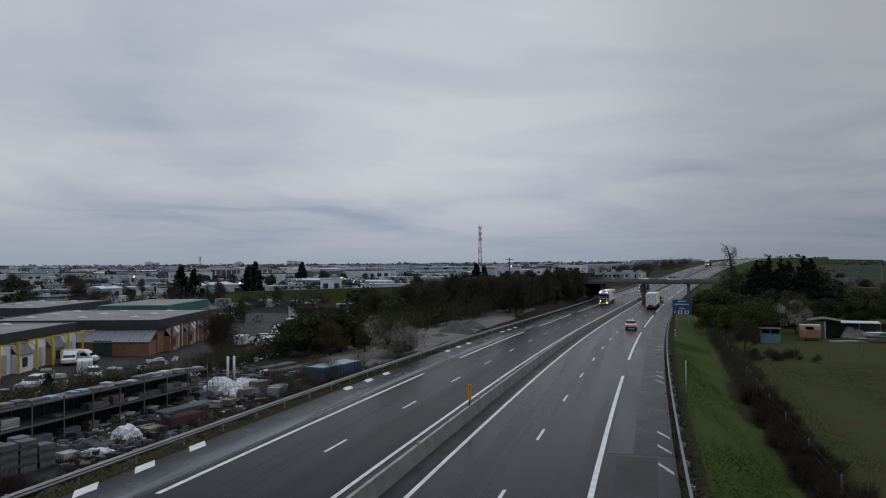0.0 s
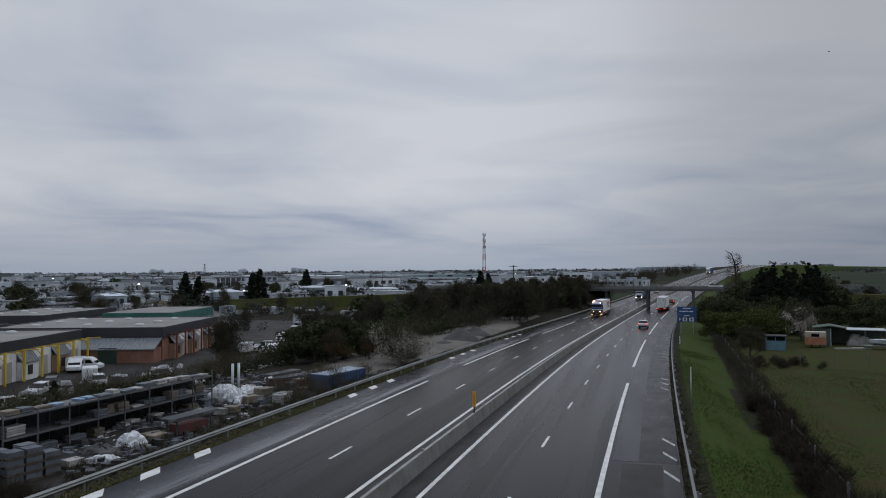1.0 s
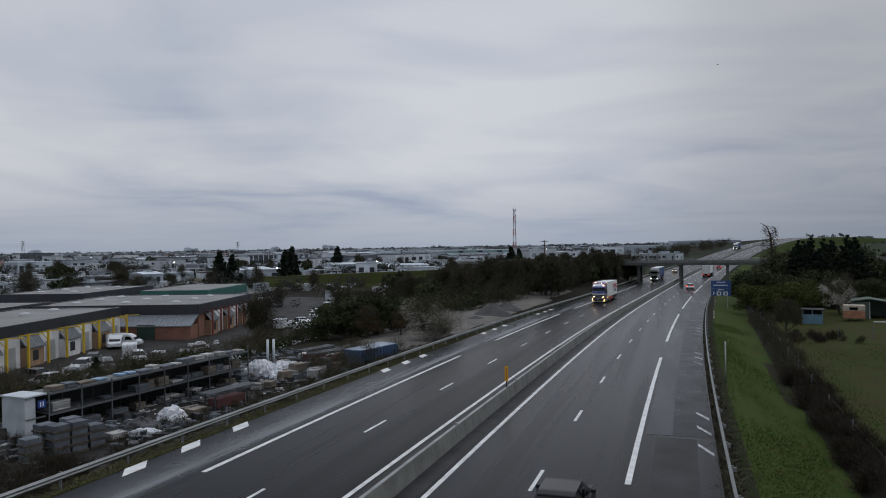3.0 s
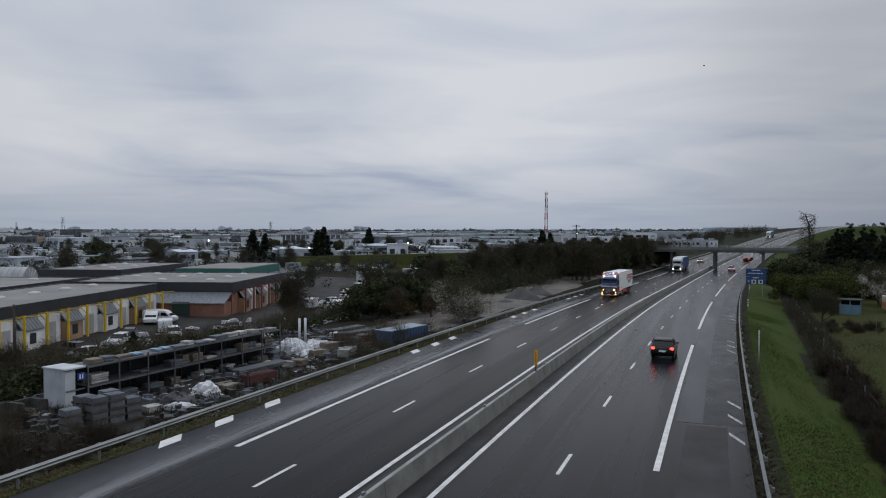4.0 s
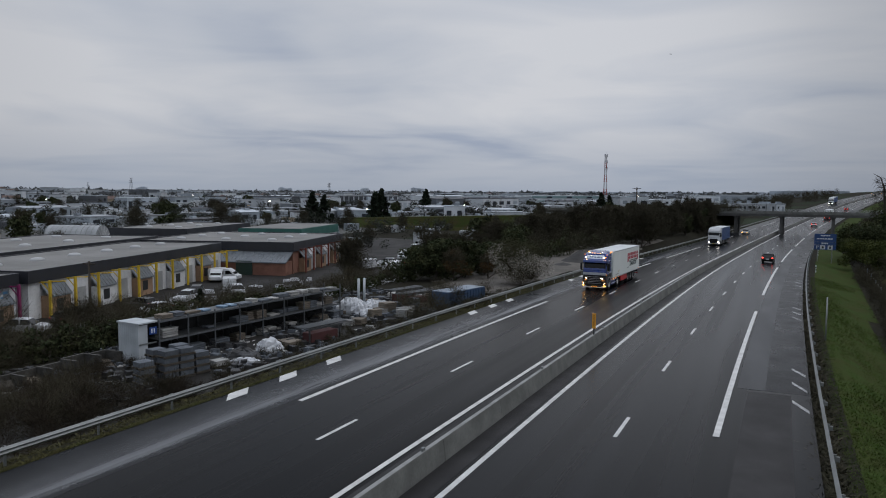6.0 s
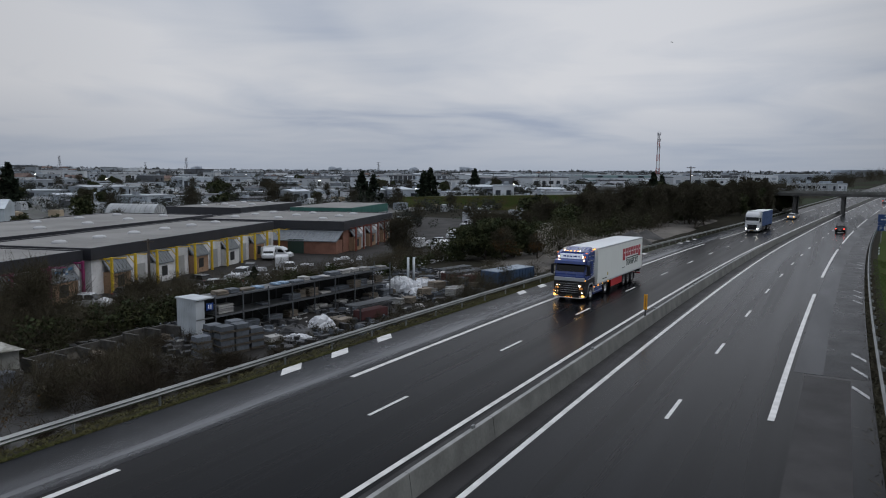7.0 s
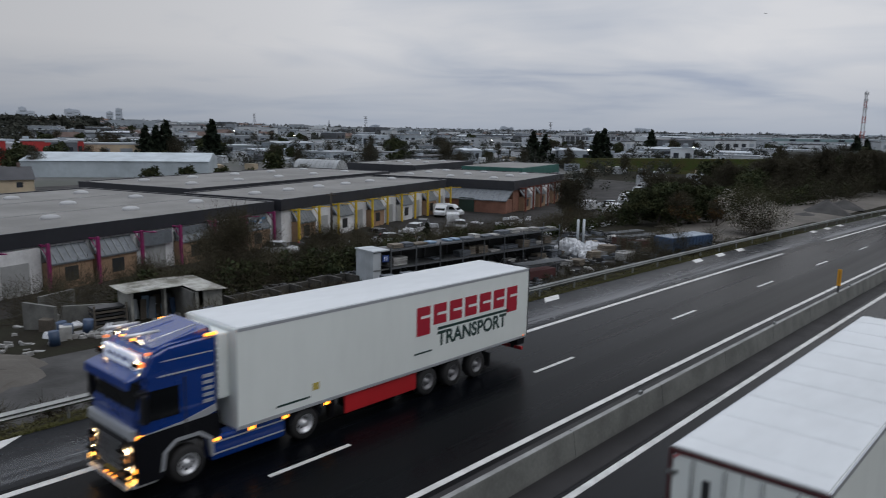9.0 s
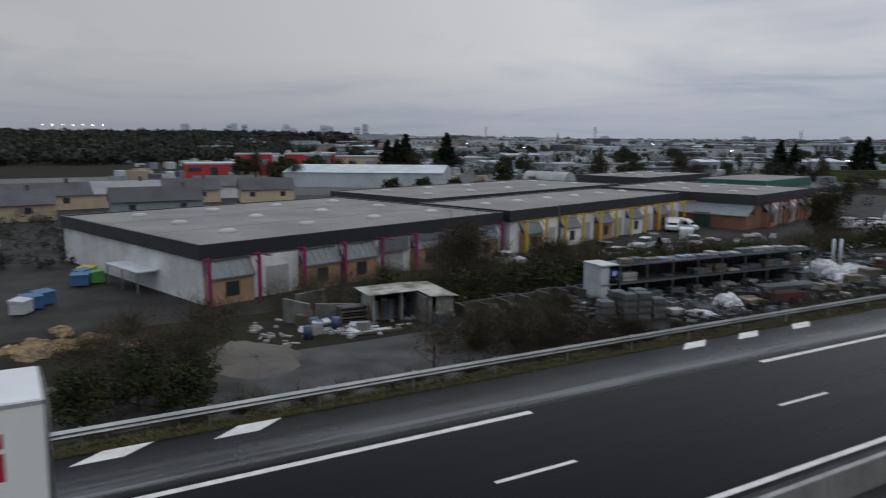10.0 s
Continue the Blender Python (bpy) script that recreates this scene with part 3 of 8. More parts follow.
def bays(t, u0, u1, v, h, n, colour, flip=False):
    """The front's repeating bays: buff porch with sloping glazing, white panel with a roller door, coloured portal posts."""
    w = (u1 - u0) / n
    for i in range(n):
        a = u0 + i * w
        if i % 2 == 0 and not (colour is MAGENTA and i == 4) or colour is MAGENTA and i in (3, 5, 7):
            part("porch", boxed(a + 0.25, a + w - 0.35, v - 1.0, v + 0.3, -0.3, 2.5, bevel=0.03), WHITE_WALL if colour is YELLOW and i % 4 else ORANGE_WALL, t, "panelled porch")
            bm = bmesh.new()
            prism(bm, [(v - 1.15, 2.45), (v - 0.02, 3.85), (v - 0.02, 3.7), (v - 1.15, 2.3)], a + 0.15, a + w - 0.25)
            slope = part("glazed_slope", bm, GLASS_ROOF, t, "sloping grey glazing over the porch")
            for k in range(7):
                x = a + 0.2 + (w - 0.55) * k / 6
                bm = bmesh.new()
                prism(bm, [(v - 1.17, 2.53), (v - 0.03, 3.93), (v - 0.03, 3.86), (v - 1.17, 2.46)], x, x + 0.06)
                part("glazing_bar", bm, GALV, slope)
            part("window", boxed(a + w * 0.35, a + w * 0.62, v - 1.05, v - 0.98, 0.7, 2.0), DARK, t)
        else:
            part("panel", boxed(a - 0.1, a + w + 0.1, v - 0.25, v + 0.28, -0.3, 3.9, bevel=0.02), WHITE_WALL, t, "white rendered panel")
            part("door", boxed(a + w * 0.28, a + w * 0.78, v - 0.32, v - 0.24, -0.3, 2.75), mat("grey_shutter", (0.34, 0.35, 0.35), 0.5, var=0.2, fine=3), t, "closed grey roller door")
    for i in range(n + 1):
        a = u0 + i * w
        bm = bmesh.new()
        box(bm, a - 0.14, a + 0.14, v - 1.53, v - 1.27, -0.4, 4.35, bevel=0.02)
        box(bm, a - 0.07, a + 0.07, v - 1.3, v - 0.05, 4.05, 4.2)
        tube(bm, (a, v - 1.3, 3.1), (a, v - 0.4, 4.1), 0.06, n=6)
        part("portal_post", bm, colour, t)
        if i % 3 == 1 or colour is YELLOW:
            bm = bmesh.new()
            box(bm, a - 0.05, a + 0.05, v - 2.9, v - 1.5, 4.22, 4.32)
            box(bm, a - 0.12, a + 0.12, v - 3.4, v - 2.8, 4.28, 4.38, bevel=0.03)
            part("lamp_arm", bm, colour, t)


MURAL = (mat("mural_blue", (0.07, 0.20, 0.36), 0.6, var=0.2), mat("mural_white", (0.55, 0.58, 0.6), 0.6, var=0.2), mat("mural_ink", (0.03, 0.04, 0.07), 0.6, var=0.2))


def build_sheds():
    A = thing("industrial_shed", SHEDS, "low flat-roofed shed with magenta posts and buff porches", "industrial building")
    shed_shell(A, 0, 41, 0, 34.5, 5.3, 1.25, WHITE_WALL)
    for v in (11.3, 22.8):
        part("roof_joint", boxed(0.6, 40.4, v, v + 0.14, 5.3, 5.33), GALV, A)
    bays(A, 0.25, 39.6, 0.3, 5.3, 8, MAGENTA)
    roof_lights(A, 2, 40, 2, 33, 5.3, 4, 3)
    rm = random.Random(12)
    for u in (20.2, 25.1, 30.0, 34.9):
        part("glazed_front", boxed(u, u + 4.2, -0.35, -0.22, 2.55, 3.95), GLASS_ROOF, A, "grey glazed strip above the porch")
        for k in range(22 if u > 29 else 0):
            a, z, w = u + rm.uniform(0, 3.6), rm.uniform(2.55, 3.7), rm.uniform(0.2, 0.7)
            part("mural_patch", boxed(a, a + w, -0.372 - 0.002 * k, -0.37 - 0.002 * k, z, z + rm.uniform(0.08, 0.3)), MURAL[k % 3], A)
    B = thing("industrial_shed", SHEDS, "long flat-roofed shed with yellow posts and white panels", "industrial building")
    shed_shell(B, 41.6, 87, -0.6, 16, 5.45, 1.3, WHITE_WALL)
    bays(B, 43.6, 86.6, -0.3, 5.4, 10, YELLOW)
    roof_lights(B, 43, 86, 1, 15, 5.45, 6, 1)
    B2 = thing("industrial_shed", SHEDS, "flat-roofed shed with a dark band behind another", "industrial building")
    shed_shell(B2, 44, 97, 17.2, 40, 5.75, 1.0, WHITE_WALL)
    roof_lights(B2, 46, 96, 19, 39, 5.75, 5, 2)
    CV = -12.0    # the brick shed front line
    C = thing("industrial_shed", SHEDS, "brick and white shed with rust-red posts and a green door", "industrial building")
    shed_shell(C, 91, 119, CV, CV + 30, 5.4, 1.5, BRICK_RED)
    bays(C, 94, 118.5, CV + 0.3, 5.4, 6, BROWNRED)
    roof_lights(C, 93, 117, CV + 2, CV + 29, 5.4, 3, 3)
    # brick gable side with a lean-to glazed roof and a green roller door
    part("lean_to", boxed(88.2, 91.2, CV + 0.4, CV + 16, -0.3, 2.3, bevel=0.03), BRICK_RED, C, "red brick lean-to")
    bm = bmesh.new()
    prism(bm, [(88.0, 2.25), (91.25, 3.9), (91.25, 3.75), (88.0, 2.1)], CV + 0.2, CV + 16.2, axis=1)
    slope = part("glazed_slope", bm, GLASS_ROOF, C, "sloping grey glazing")
    for k in range(24):
        y = CV + 0.3 + k * 0.68
        bm = bmesh.new()
        prism(bm, [(87.98, 2.33), (91.24, 3.98), (91.24, 3.91), (87.98, 2.26)], y, y + 0.06, axis=1)
        part("glazing_bar", bm, GALV, slope)
    part("green_door", boxed(88.1, 88.25, CV + 6.4, CV + 9.4, -0.3, 2.45), GREENDOOR, C, "dark green roller door")
    D = thing("industrial_shed", SHEDS, "flat-roofed shed with dark and teal cladding bands", "industrial building")
    shed_shell(D, 118, 150, 23, 42, 5.9, 1.6, WHITE_WALL)
    roof_lights(D, 120, 148, 25, 40, 5.9, 3, 2)
    E = thing("industrial_shed", SHEDS, "flat-roofed shed with a teal cladding band", "industrial building")
    TEAL = mat("teal_cladding", (0.03, 0.13, 0.11), 0.5, var=0.2)
    part("wall", boxed(126, 151.5, 0, 14.5, -0.4, 4.0), WHITE_WALL, E)
    part("fascia", boxed(125.7, 151.8, -0.3, 14.8, 4.0, 5.9), TEAL, E, "teal cladding band")
    part("roof", boxed(126, 151.5, 0, 14.5, 5.9, 5.96), ROOF_GREY, E)
    # arched glass roof with a fan-shaped end
    V = thing("arched_rooflight", SHEDS @ pose(108, 40, 0) @ Matrix.Diagonal((0.6, 0.8, 0.85, 1)), "barrel-vaulted glazed hall with a fan-shaped end window", "glass hall")
    part("base", boxed(-3, 9, -3, 12, -0.4, 4.6), WHITE_WALL, V)
    bm = bmesh.new()
    n = 14
    arc = [(4.2 * math.cos(math.pi * i / n) + 3, 4.6 + 3.6 * math.sin(math.pi * i / n)) for i in range(n + 1)]
    prism(bm, arc, -3, 12, axis=1)
    part("vault", bm, mat("vault_sheet", (0.35, 0.37, 0.38), 0.3, var=0.25, fine=3), V, "ribbed grey barrel vault")
    for y in [-3 + 1.5 * k for k in range(11)]:
        bm = bmesh.new()
        for (a, b), (c, d) in zip(arc, arc[1:]):
            tube(bm, (a, y, b), (c, y, d), 0.09, n=4, cap=False)
        part("rib", bm, GALV, V)
    for k in range(1, 7):
        an = math.pi * k / 7
        bm = bmesh.new()
        tube(bm, (3, -3.06, 4.7), (4.1 * math.cos(an) + 3, -3.06, 4.6 + 3.5 * math.sin(an)), 0.08, n=4)
        part("glazing_bar", bm, WHITE_WALL, V)


build_sheds()


# ---- vehicles: local +y ahead, front bumper at y = 0, wheels on z = 0 ----
TYRE = mat("tyre_rubber", (0.018, 0.018, 0.019), 0.85, var=0.3, fine=30, stretch=(1, 1, 1))
CHROME = mat("polished_rim", (0.62, 0.63, 0.65), 0.3, 0.5, var=0.1, stretch=(1, 1, 1))
RIM_GREY = mat("grey_rim", (0.22, 0.22, 0.23), 0.45, 0.3, var=0.2, stretch=(1, 1, 1))
CAB_BLUE = mat("cab_blue", (0.004, 0.034, 0.20), 0.28, 0.0, var=0.15, bump=0.0, coat=0.6, stretch=(1, 1, 1))
CAB_DARK = mat("cab_black", (0.007, 0.0075, 0.010), 0.35, var=0.2, spec=0.3, bump=0.0, coat=0.1, stretch=(1, 1, 1))
SILVER = mat("silver_band", (0.42, 0.44, 0.47), 0.35, 0.3, var=0.1, bump=0.0, stretch=(1, 1, 1))
BOXWHITE = mat("trailer_white", (0.72, 0.76, 0.74), 0.42, var=0.06, scale=2.5, fine=3, bump=0.02, stretch=(1, 1, 0.3))
ROOFWHITE = mat("trailer_roof", (0.60, 0.63, 0.65), 0.5, var=0.12, scale=3, fine=3, bump=0.05, stretch=(1, 0.4, 1))
SKIRT_RED = mat("red_skirt", (0.46, 0.02, 0.025), 0.4, var=0.2, bump=0.0, stretch=(1, 1, 1))
LOGO_RED = mat("logo_red", (0.36, 0.012, 0.03), 0.5, var=0.05, bump=0.0, stretch=(1, 1, 1))
LOGO_GREEN = mat("logo_dark_green", (0.012, 0.04, 0.035), 0.5, var=0.05, bump=0.0, stretch=(1, 1, 1))
GLASS = mat("vehicle_glass", (0.005, 0.006, 0.007), 0.08, var=0.1, bump=0.0, spec=0.25, stretch=(1, 1, 1))
AMBER = mat("amber_lamp", (1.0, 0.33, 0.03), 0.3, var=0.05, bump=0, emit=3.0, stretch=(1, 1, 1))
AMBER_DIM = mat("amber_marker", (1.0, 0.22, 0.03), 0.3, var=0.05, bump=0, emit=0.8, stretch=(1, 1, 1))
HEADLAMP = mat("headlamp", (1.0, 0.50, 0.10), 0.2, var=0.05, bump=0, emit=3.6, stretch=(1, 1, 1))
HEADLAMP_WHITE = mat("white_headlamp", (1.0, 0.92, 0.8), 0.2, var=0.05, bump=0, emit=8.0, stretch=(1, 1, 1))
LIT_BOARD = mat("lit_name_board", (0.74, 0.80, 0.92), 0.5, var=0.05, bump=0, emit=0.22, stretch=(1, 1, 1))
BEAM = mat("bright_beam", (1.0, 0.66, 0.34), 0.2, var=0.05, bump=0, emit=48.0, stretch=(1, 1, 1))
FLAT_BLACK = mat("matt_black", (0.004, 0.004, 0.004), 0.95, var=0.1, bump=0, spec=0.02, stretch=(1, 1, 1))
HEADLAMP_SIDE = mat("dim_headlamp", (1.0, 0.42, 0.10), 0.2, var=0.05, bump=0, emit=0.3, stretch=(1, 1, 1))
TAIL = mat("tail_lamp", (1.0, 0.06, 0.04), 0.3, var=0.05, bump=0, emit=3.6, stretch=(1, 1, 1))
CURTAIN = mat("curtain_blue", (0.03, 0.075, 0.20), 0.55, var=0.15, scale=1.0, fine=3, bump=0.1, stretch=(1, 1, 0.2))
SIGNWHITE = mat("name_board", (0.74, 0.78, 0.84), 0.5, var=0.1, bump=0, stretch=(1, 1, 1))


def lathe(bm, prof, n=24, mi=0, caps=True):
    """Rings of (x along the axle, radius)."""
    rings = [[bm.verts.new((x, r * math.cos(k * math.tau / n), r * math.sin(k * math.tau / n))) for k in range(n)] for x, r in prof]
    fs = []
    for a, b in zip(rings, rings[1:]):
        for k in range(n):
            f = bm.faces.new((a[k], a[(k + 1) % n], b[(k + 1) % n], b[k]))
            f.smooth, f.material_index = True, mi
            fs.append(f)
    for r in (rings[0], rings[-1]) if caps else ():
        f = bm.faces.new(r)
        f.material_index = mi
        fs.append(f)
    bmesh.ops.recalc_face_normals(bm, faces=fs)


def wheel(t, x, y, r, w, rim, outer, n=22):
    """A wheel whose outer face looks to the side 'outer' (-1 or 1)."""
    hub = thing("wheel", pose(x, y, r))
    hub.parent = t
    bm = bmesh.new()
    lathe(bm, [(-w / 2, r * 0.6), (-w / 2, r * 0.88), (-w * 0.38, r), (w * 0.38, r), (w / 2, r * 0.88), (w / 2, r * 0.6)], n, caps=False)
    part("tyre", bm, TYRE, hub)
    bm = bmesh.new()
    e = outer * w / 2
    lathe(bm, [(0, r * 0.62), (e * 0.96, r * 0.6), (e * 0.9, r * 0.52), (e * 0.3, r * 0.45), (e * 0.35, r * 0.2), (e * 1.02, r * 0.17), (e * 1.06, r * 0.1)], n)
    part("rim", bm, rim, hub)
    bm = bmesh.new()
    for k in range(8):
        a = math.tau * k / 8
        c = Vector((e * 0.33, r * 0.33 * math.cos(a), r * 0.33 * math.sin(a)))
        tube(bm, c, c + Vector((e * 0.06 + outer * 0.005, 0, 0)), r * 0.06, n=8)
    part("rim_hole", bm, DARK, hub)
    return hub


def lamp(t, name, x, y, z, w, h, m, d=0.04, label=""):
    part(name, boxed(x - w / 2, x + w / 2, y - d, y + d, z - h / 2, z + h / 2, bevel=min(w, h) * 0.3), m, t, label)


def beam_lamp(t, name, x, y, z, w, rows=4):
    """A lamp that shows its light ahead only: thin glowing strips, with small dark baffles added to hide them from
    above and the sides.
    """
    for k in range(rows):
        zz = z + (k - (rows - 1) / 2) * 0.03
        p = part(name, boxed(x - w / 2, x + w / 2, y - 0.02, y, zz - 0.011, zz + 0.011), BEAM, t)
        part("louvre", boxed(x - w / 2 - 0.01, x + w / 2 + 0.01, y, y + 0.1, zz + 0.011, zz + 0.017), FLAT_BLACK, p)
    for q in (-1, 1):
        part("lamp_cheek", boxed(x + q * w / 2 - 0.008, x + q * w / 2 + 0.008, y, y + 0.1, z - rows * 0.015, z + rows * 0.015), FLAT_BLACK, t)


def word(t, text, size, m, material, name="writing"):
    cu = bpy.data.curves.new("writing", "FONT")
    cu.body, cu.size, cu.extrude, cu.offset = text, size, 0.003, 0.022
    tmp = new("writing", cu)
    me = bpy.data.meshes.new_from_object(tmp)
    bpy.data.objects.remove(tmp)
    me.materials.append(material)
    return share(name, me, t, m)


def reefer_box(t, y0, y1, w, z0, z1, side, roof):
    h = w / 2
    part("trailer_box", boxed(-h, h, y0, y1, z0, z1 - 0.03, bevel=0.03), side, t, "plain white insulated box body")
    part("trailer_roof", boxed(-h + 0.04, h - 0.04, y0 + 0.04, y1 - 0.04, z1 - 0.05, z1, bevel=0.02), roof, t)
    bm = bmesh.new()
    for x in (-h - 0.006, h - 0.03):
        for z in (z0 + 0.02, z1 - 0.12):
            box(bm, x, x + 0.036, y0 + 0.02, y1 - 0.02, z, z + 0.09)
    part("edge_rail", bm, SILVER, t)


def cab_body(t, paint, lower, band):
    """A tall sleeper cab with raked screen, visor board and deflector."""
    bm = bmesh.new()
    prism(bm, [(-0.10, 1.62), (-0.05, 2.0), (-0.34, 2.95), (-0.28, 3.1), (-0.55, 3.62), (-1.0, 3.78), (-2.35, 3.86), (-2.35, 1.6), (-0.12, 1.5)], -1.22, 1.22)
    bmesh.ops.bevel(bm, geom=list(bm.edges), offset=0.09, segments=3, affect="EDGES")
    part("cab_shell", bm, paint, t, "glossy high-roofed sleeper cab")
    bm = bmesh.new()
    prism(bm, [(-0.0, 0.32), (-0.0, 1.4), (-0.1, 1.68), (-2.4, 1.75), (-2.45, 0.98), (-2.08, 0.95), (-1.8, 1.14), (-1.1, 1.14), (-0.86, 0.9), (-0.8, 0.32)], -1.24, 1.24)
    bmesh.ops.bevel(bm, geom=list(bm.edges), offset=0.06, segments=2, affect="EDGES")
    part("cab_lower", bm, lower, t, "black lower cab and bumper")
    bm = bmesh.new()
    prism(bm, [(-0.115, 2.26), (-0.29, 2.88), (-0.33, 2.88), (-0.16, 2.26)], -1.12, 1.12)
    part("windscreen", bm, GLASS, t)
    for x in (-1.235, 1.225):
        bm = bmesh.new()
        prism(bm, [(-0.3, 1.95), (-0.48, 2.72), (-1.25, 2.72), (-1.25, 1.95)], x, x + 0.012)
        part("side_window", bm, GLASS, t)
        bm = bmesh.new()
        prism(bm, [(-0.14, 1.3), (-0.14, 1.62), (-1.3, 1.72), (-2.3, 1.95), (-2.3, 1.75), (-1.3, 1.5)], x - 0.004, x + 0.02)
        part("side_band", bm, band, t)
        part("door_seam", boxed(x - 0.006, x + 0.02, -1.42, -1.39, 1.3, 2.9), DARK, t)
        s = -1 if x < 0 else 1
        bm = bmesh.new()
        box(bm, min(x - s * 0.06, x + s * 0.2), max(x - s * 0.06, x + s * 0.2), -0.36, -0.1, 2.7, 2.82, bevel=0.02)
        box(bm, min(x - s * 0.06, x + s * 0.2), max(x - s * 0.06, x + s * 0.2), -0.3, -0.14, 2.0, 2.08, bevel=0.02)
        box(bm, x + s * 0.22 - 0.1, x + s * 0.22 + 0.1, -0.28, -0.12, 2.02, 2.76, bevel=0.04)
        part("mirror", bm, CAB_DARK, t)
        for k in range(5):
            part("side_louvre", boxed(x - 0.008, x + 0.022, -2.22, -1.92, 2.05 + 0.17 * k, 2.14 + 0.17 * k), band, t)


def grille(t):
    part("grille", boxed(-0.85, 0.85, 0.0, 0.05, 0.62, 1.55, bevel=0.02), CAB_DARK, t)
    for k in range(6):
        part("grille_slat", boxed(-0.8, 0.8, 0.04, 0.085, 0.66 + 0.145 * k, 0.70 + 0.145 * k, bevel=0.01), CAB_DARK, t)
    part("number_plate", boxed(-0.26, 0.26, 0.02, 0.07, 0.42, 0.53), mat("plate_yellow", (0.5, 0.36, 0.05), 0.5), t, "yellow number plate")


def tractor_frame(t, paint):
    part("chassis", boxed(-0.45, 0.45, -6.6, -2.3, 0.62, 0.98, bevel=0.02), CAB_DARK, t)
    for s in (-1, 1):
        x0, x1 = (0.72, 1.2) if s > 0 else (-1.2, -0.72)
        part("side_tank", boxed(x0, x1, -4.55, -2.15, 0.32, 1.0, bevel=0.08), paint, t, "side skirt and tank")
        for z in (0.5, 0.82):
            part("side_strip", boxed(min(s * 1.2, s * 1.215), max(s * 1.2, s * 1.215), -4.5, -2.2, z, z + 0.04), SILVER, t)
        bm = bmesh.new()
        prism(bm, [(-0.78, 0.55), (-0.85, 1.0), (-1.15, 1.22), (-1.75, 1.22), (-2.05, 1.0), (-2.12, 0.5), (-2.2, 0.5), (-2.15, 1.05), (-1.8, 1.32), (-1.1, 1.32), (-0.75, 1.05), (-0.68, 0.55)], s * 1.2 - 0.05, s * 1.2 + 0.08)
        part("wheel_arch", bm, SILVER, t)
        bm = bmesh.new()
        prism(bm, [(-4.68, 0.6), (-4.72, 1.05), (-5.0, 1.15), (-5.55, 1.15), (-5.85, 1.0), (-5.9, 0.6), (-5.8, 0.6), (-5.5, 1.05), (-5.0, 1.05), (-4.78, 0.6)], min(s * 0.7, s * 1.22), max(s * 0.7, s * 1.22))
        part("mudguard", bm, CAB_DARK, t)


def truck_wheels(t, rim_front, rim_rear, axles):
    out = []
    for s in (-1, 1):
        out.append(wheel(t, s * 1.06, -1.45, 0.5, 0.34, rim_front, s))
        out.append(wheel(t, s * 0.96, -5.26, 0.5, 0.55, rim_front, s))
        for y in axles:
            out.append(wheel(t, s * 1.05, y, 0.5, 0.4, rim_rear, s))
    return out


def rear_frame(t, y, z0):
    part("underrun_bar", boxed(-1.2, 1.2, y + 0.05, y + 0.2, 0.45, 0.58, bevel=0.02), SKIRT_RED, t)
    part("rear_frame", boxed(-1.2, 1.2, y - 0.02, y + 0.5, z0 - 0.3, z0 - 0.02, bevel=0.02), CAB_DARK, t)
    for s in (-1, 1):
        part("underrun_arm", boxed(s * 0.8 - 0.05, s * 0.8 + 0.05, y + 0.1, y + 0.3, 0.5, z0 - 0.2), CAB_DARK, t)
        for k in range(3):
            lamp(t, "tail_lamp", s * (1.05 - 0.16 * k), y - 0.02, z0 - 0.16, 0.13, 0.13, TAIL)
    part("trailer_chassis", boxed(-0.5, 0.5, y + 0.4, y + 12.5, z0 - 0.35, z0 - 0.02), CAB_DARK, t)


def rear_doors(t, y, w, z0, z1, m):
    for s in (-1, 1):
        part("rear_door", boxed(min(s * 0.02, s * (w / 2 - 0.07)), max(s * 0.02, s * (w / 2 - 0.07)), y - 0.045, y + 0.02, z0 + 0.06, z1 - 0.12, bevel=0.01), m, t)
        for x in (0.3, 0.85):
            bm = bmesh.new()
            tube(bm, (s * x, y - 0.07, z0 + 0.05), (s * x, y - 0.07, z1 - 0.15), 0.022, n=6)
            box(bm, s * x - 0.12, s * x + 0.12, y - 0.085, y - 0.05, z0 + 1.0, z0 + 1.06)
            part("lock_rod", bm, GALV, t)
        for k in range(4):
            z = z0 + 0.3 + k * (z1 - z0 - 0.8) / 3
            part("hinge", boxed(s * (w / 2 - 0.08) - 0.09, s * (w / 2 - 0.08) + 0.09, y - 0.065, y - 0.04, z, z + 0.09), GALV, t)
    bm = bmesh.new()
    for s in (-1, 1):
        box(bm, s * (w / 2 - 0.035) - 0.035, s * (w / 2 - 0.035) + 0.035, y - 0.05, y + 0.01, z0, z1 - 0.02)
    box(bm, -w / 2, w / 2, y - 0.05, y + 0.01, z1 - 0.12, z1 - 0.02)
    part("door_frame", bm, STEEL_DARK, t)


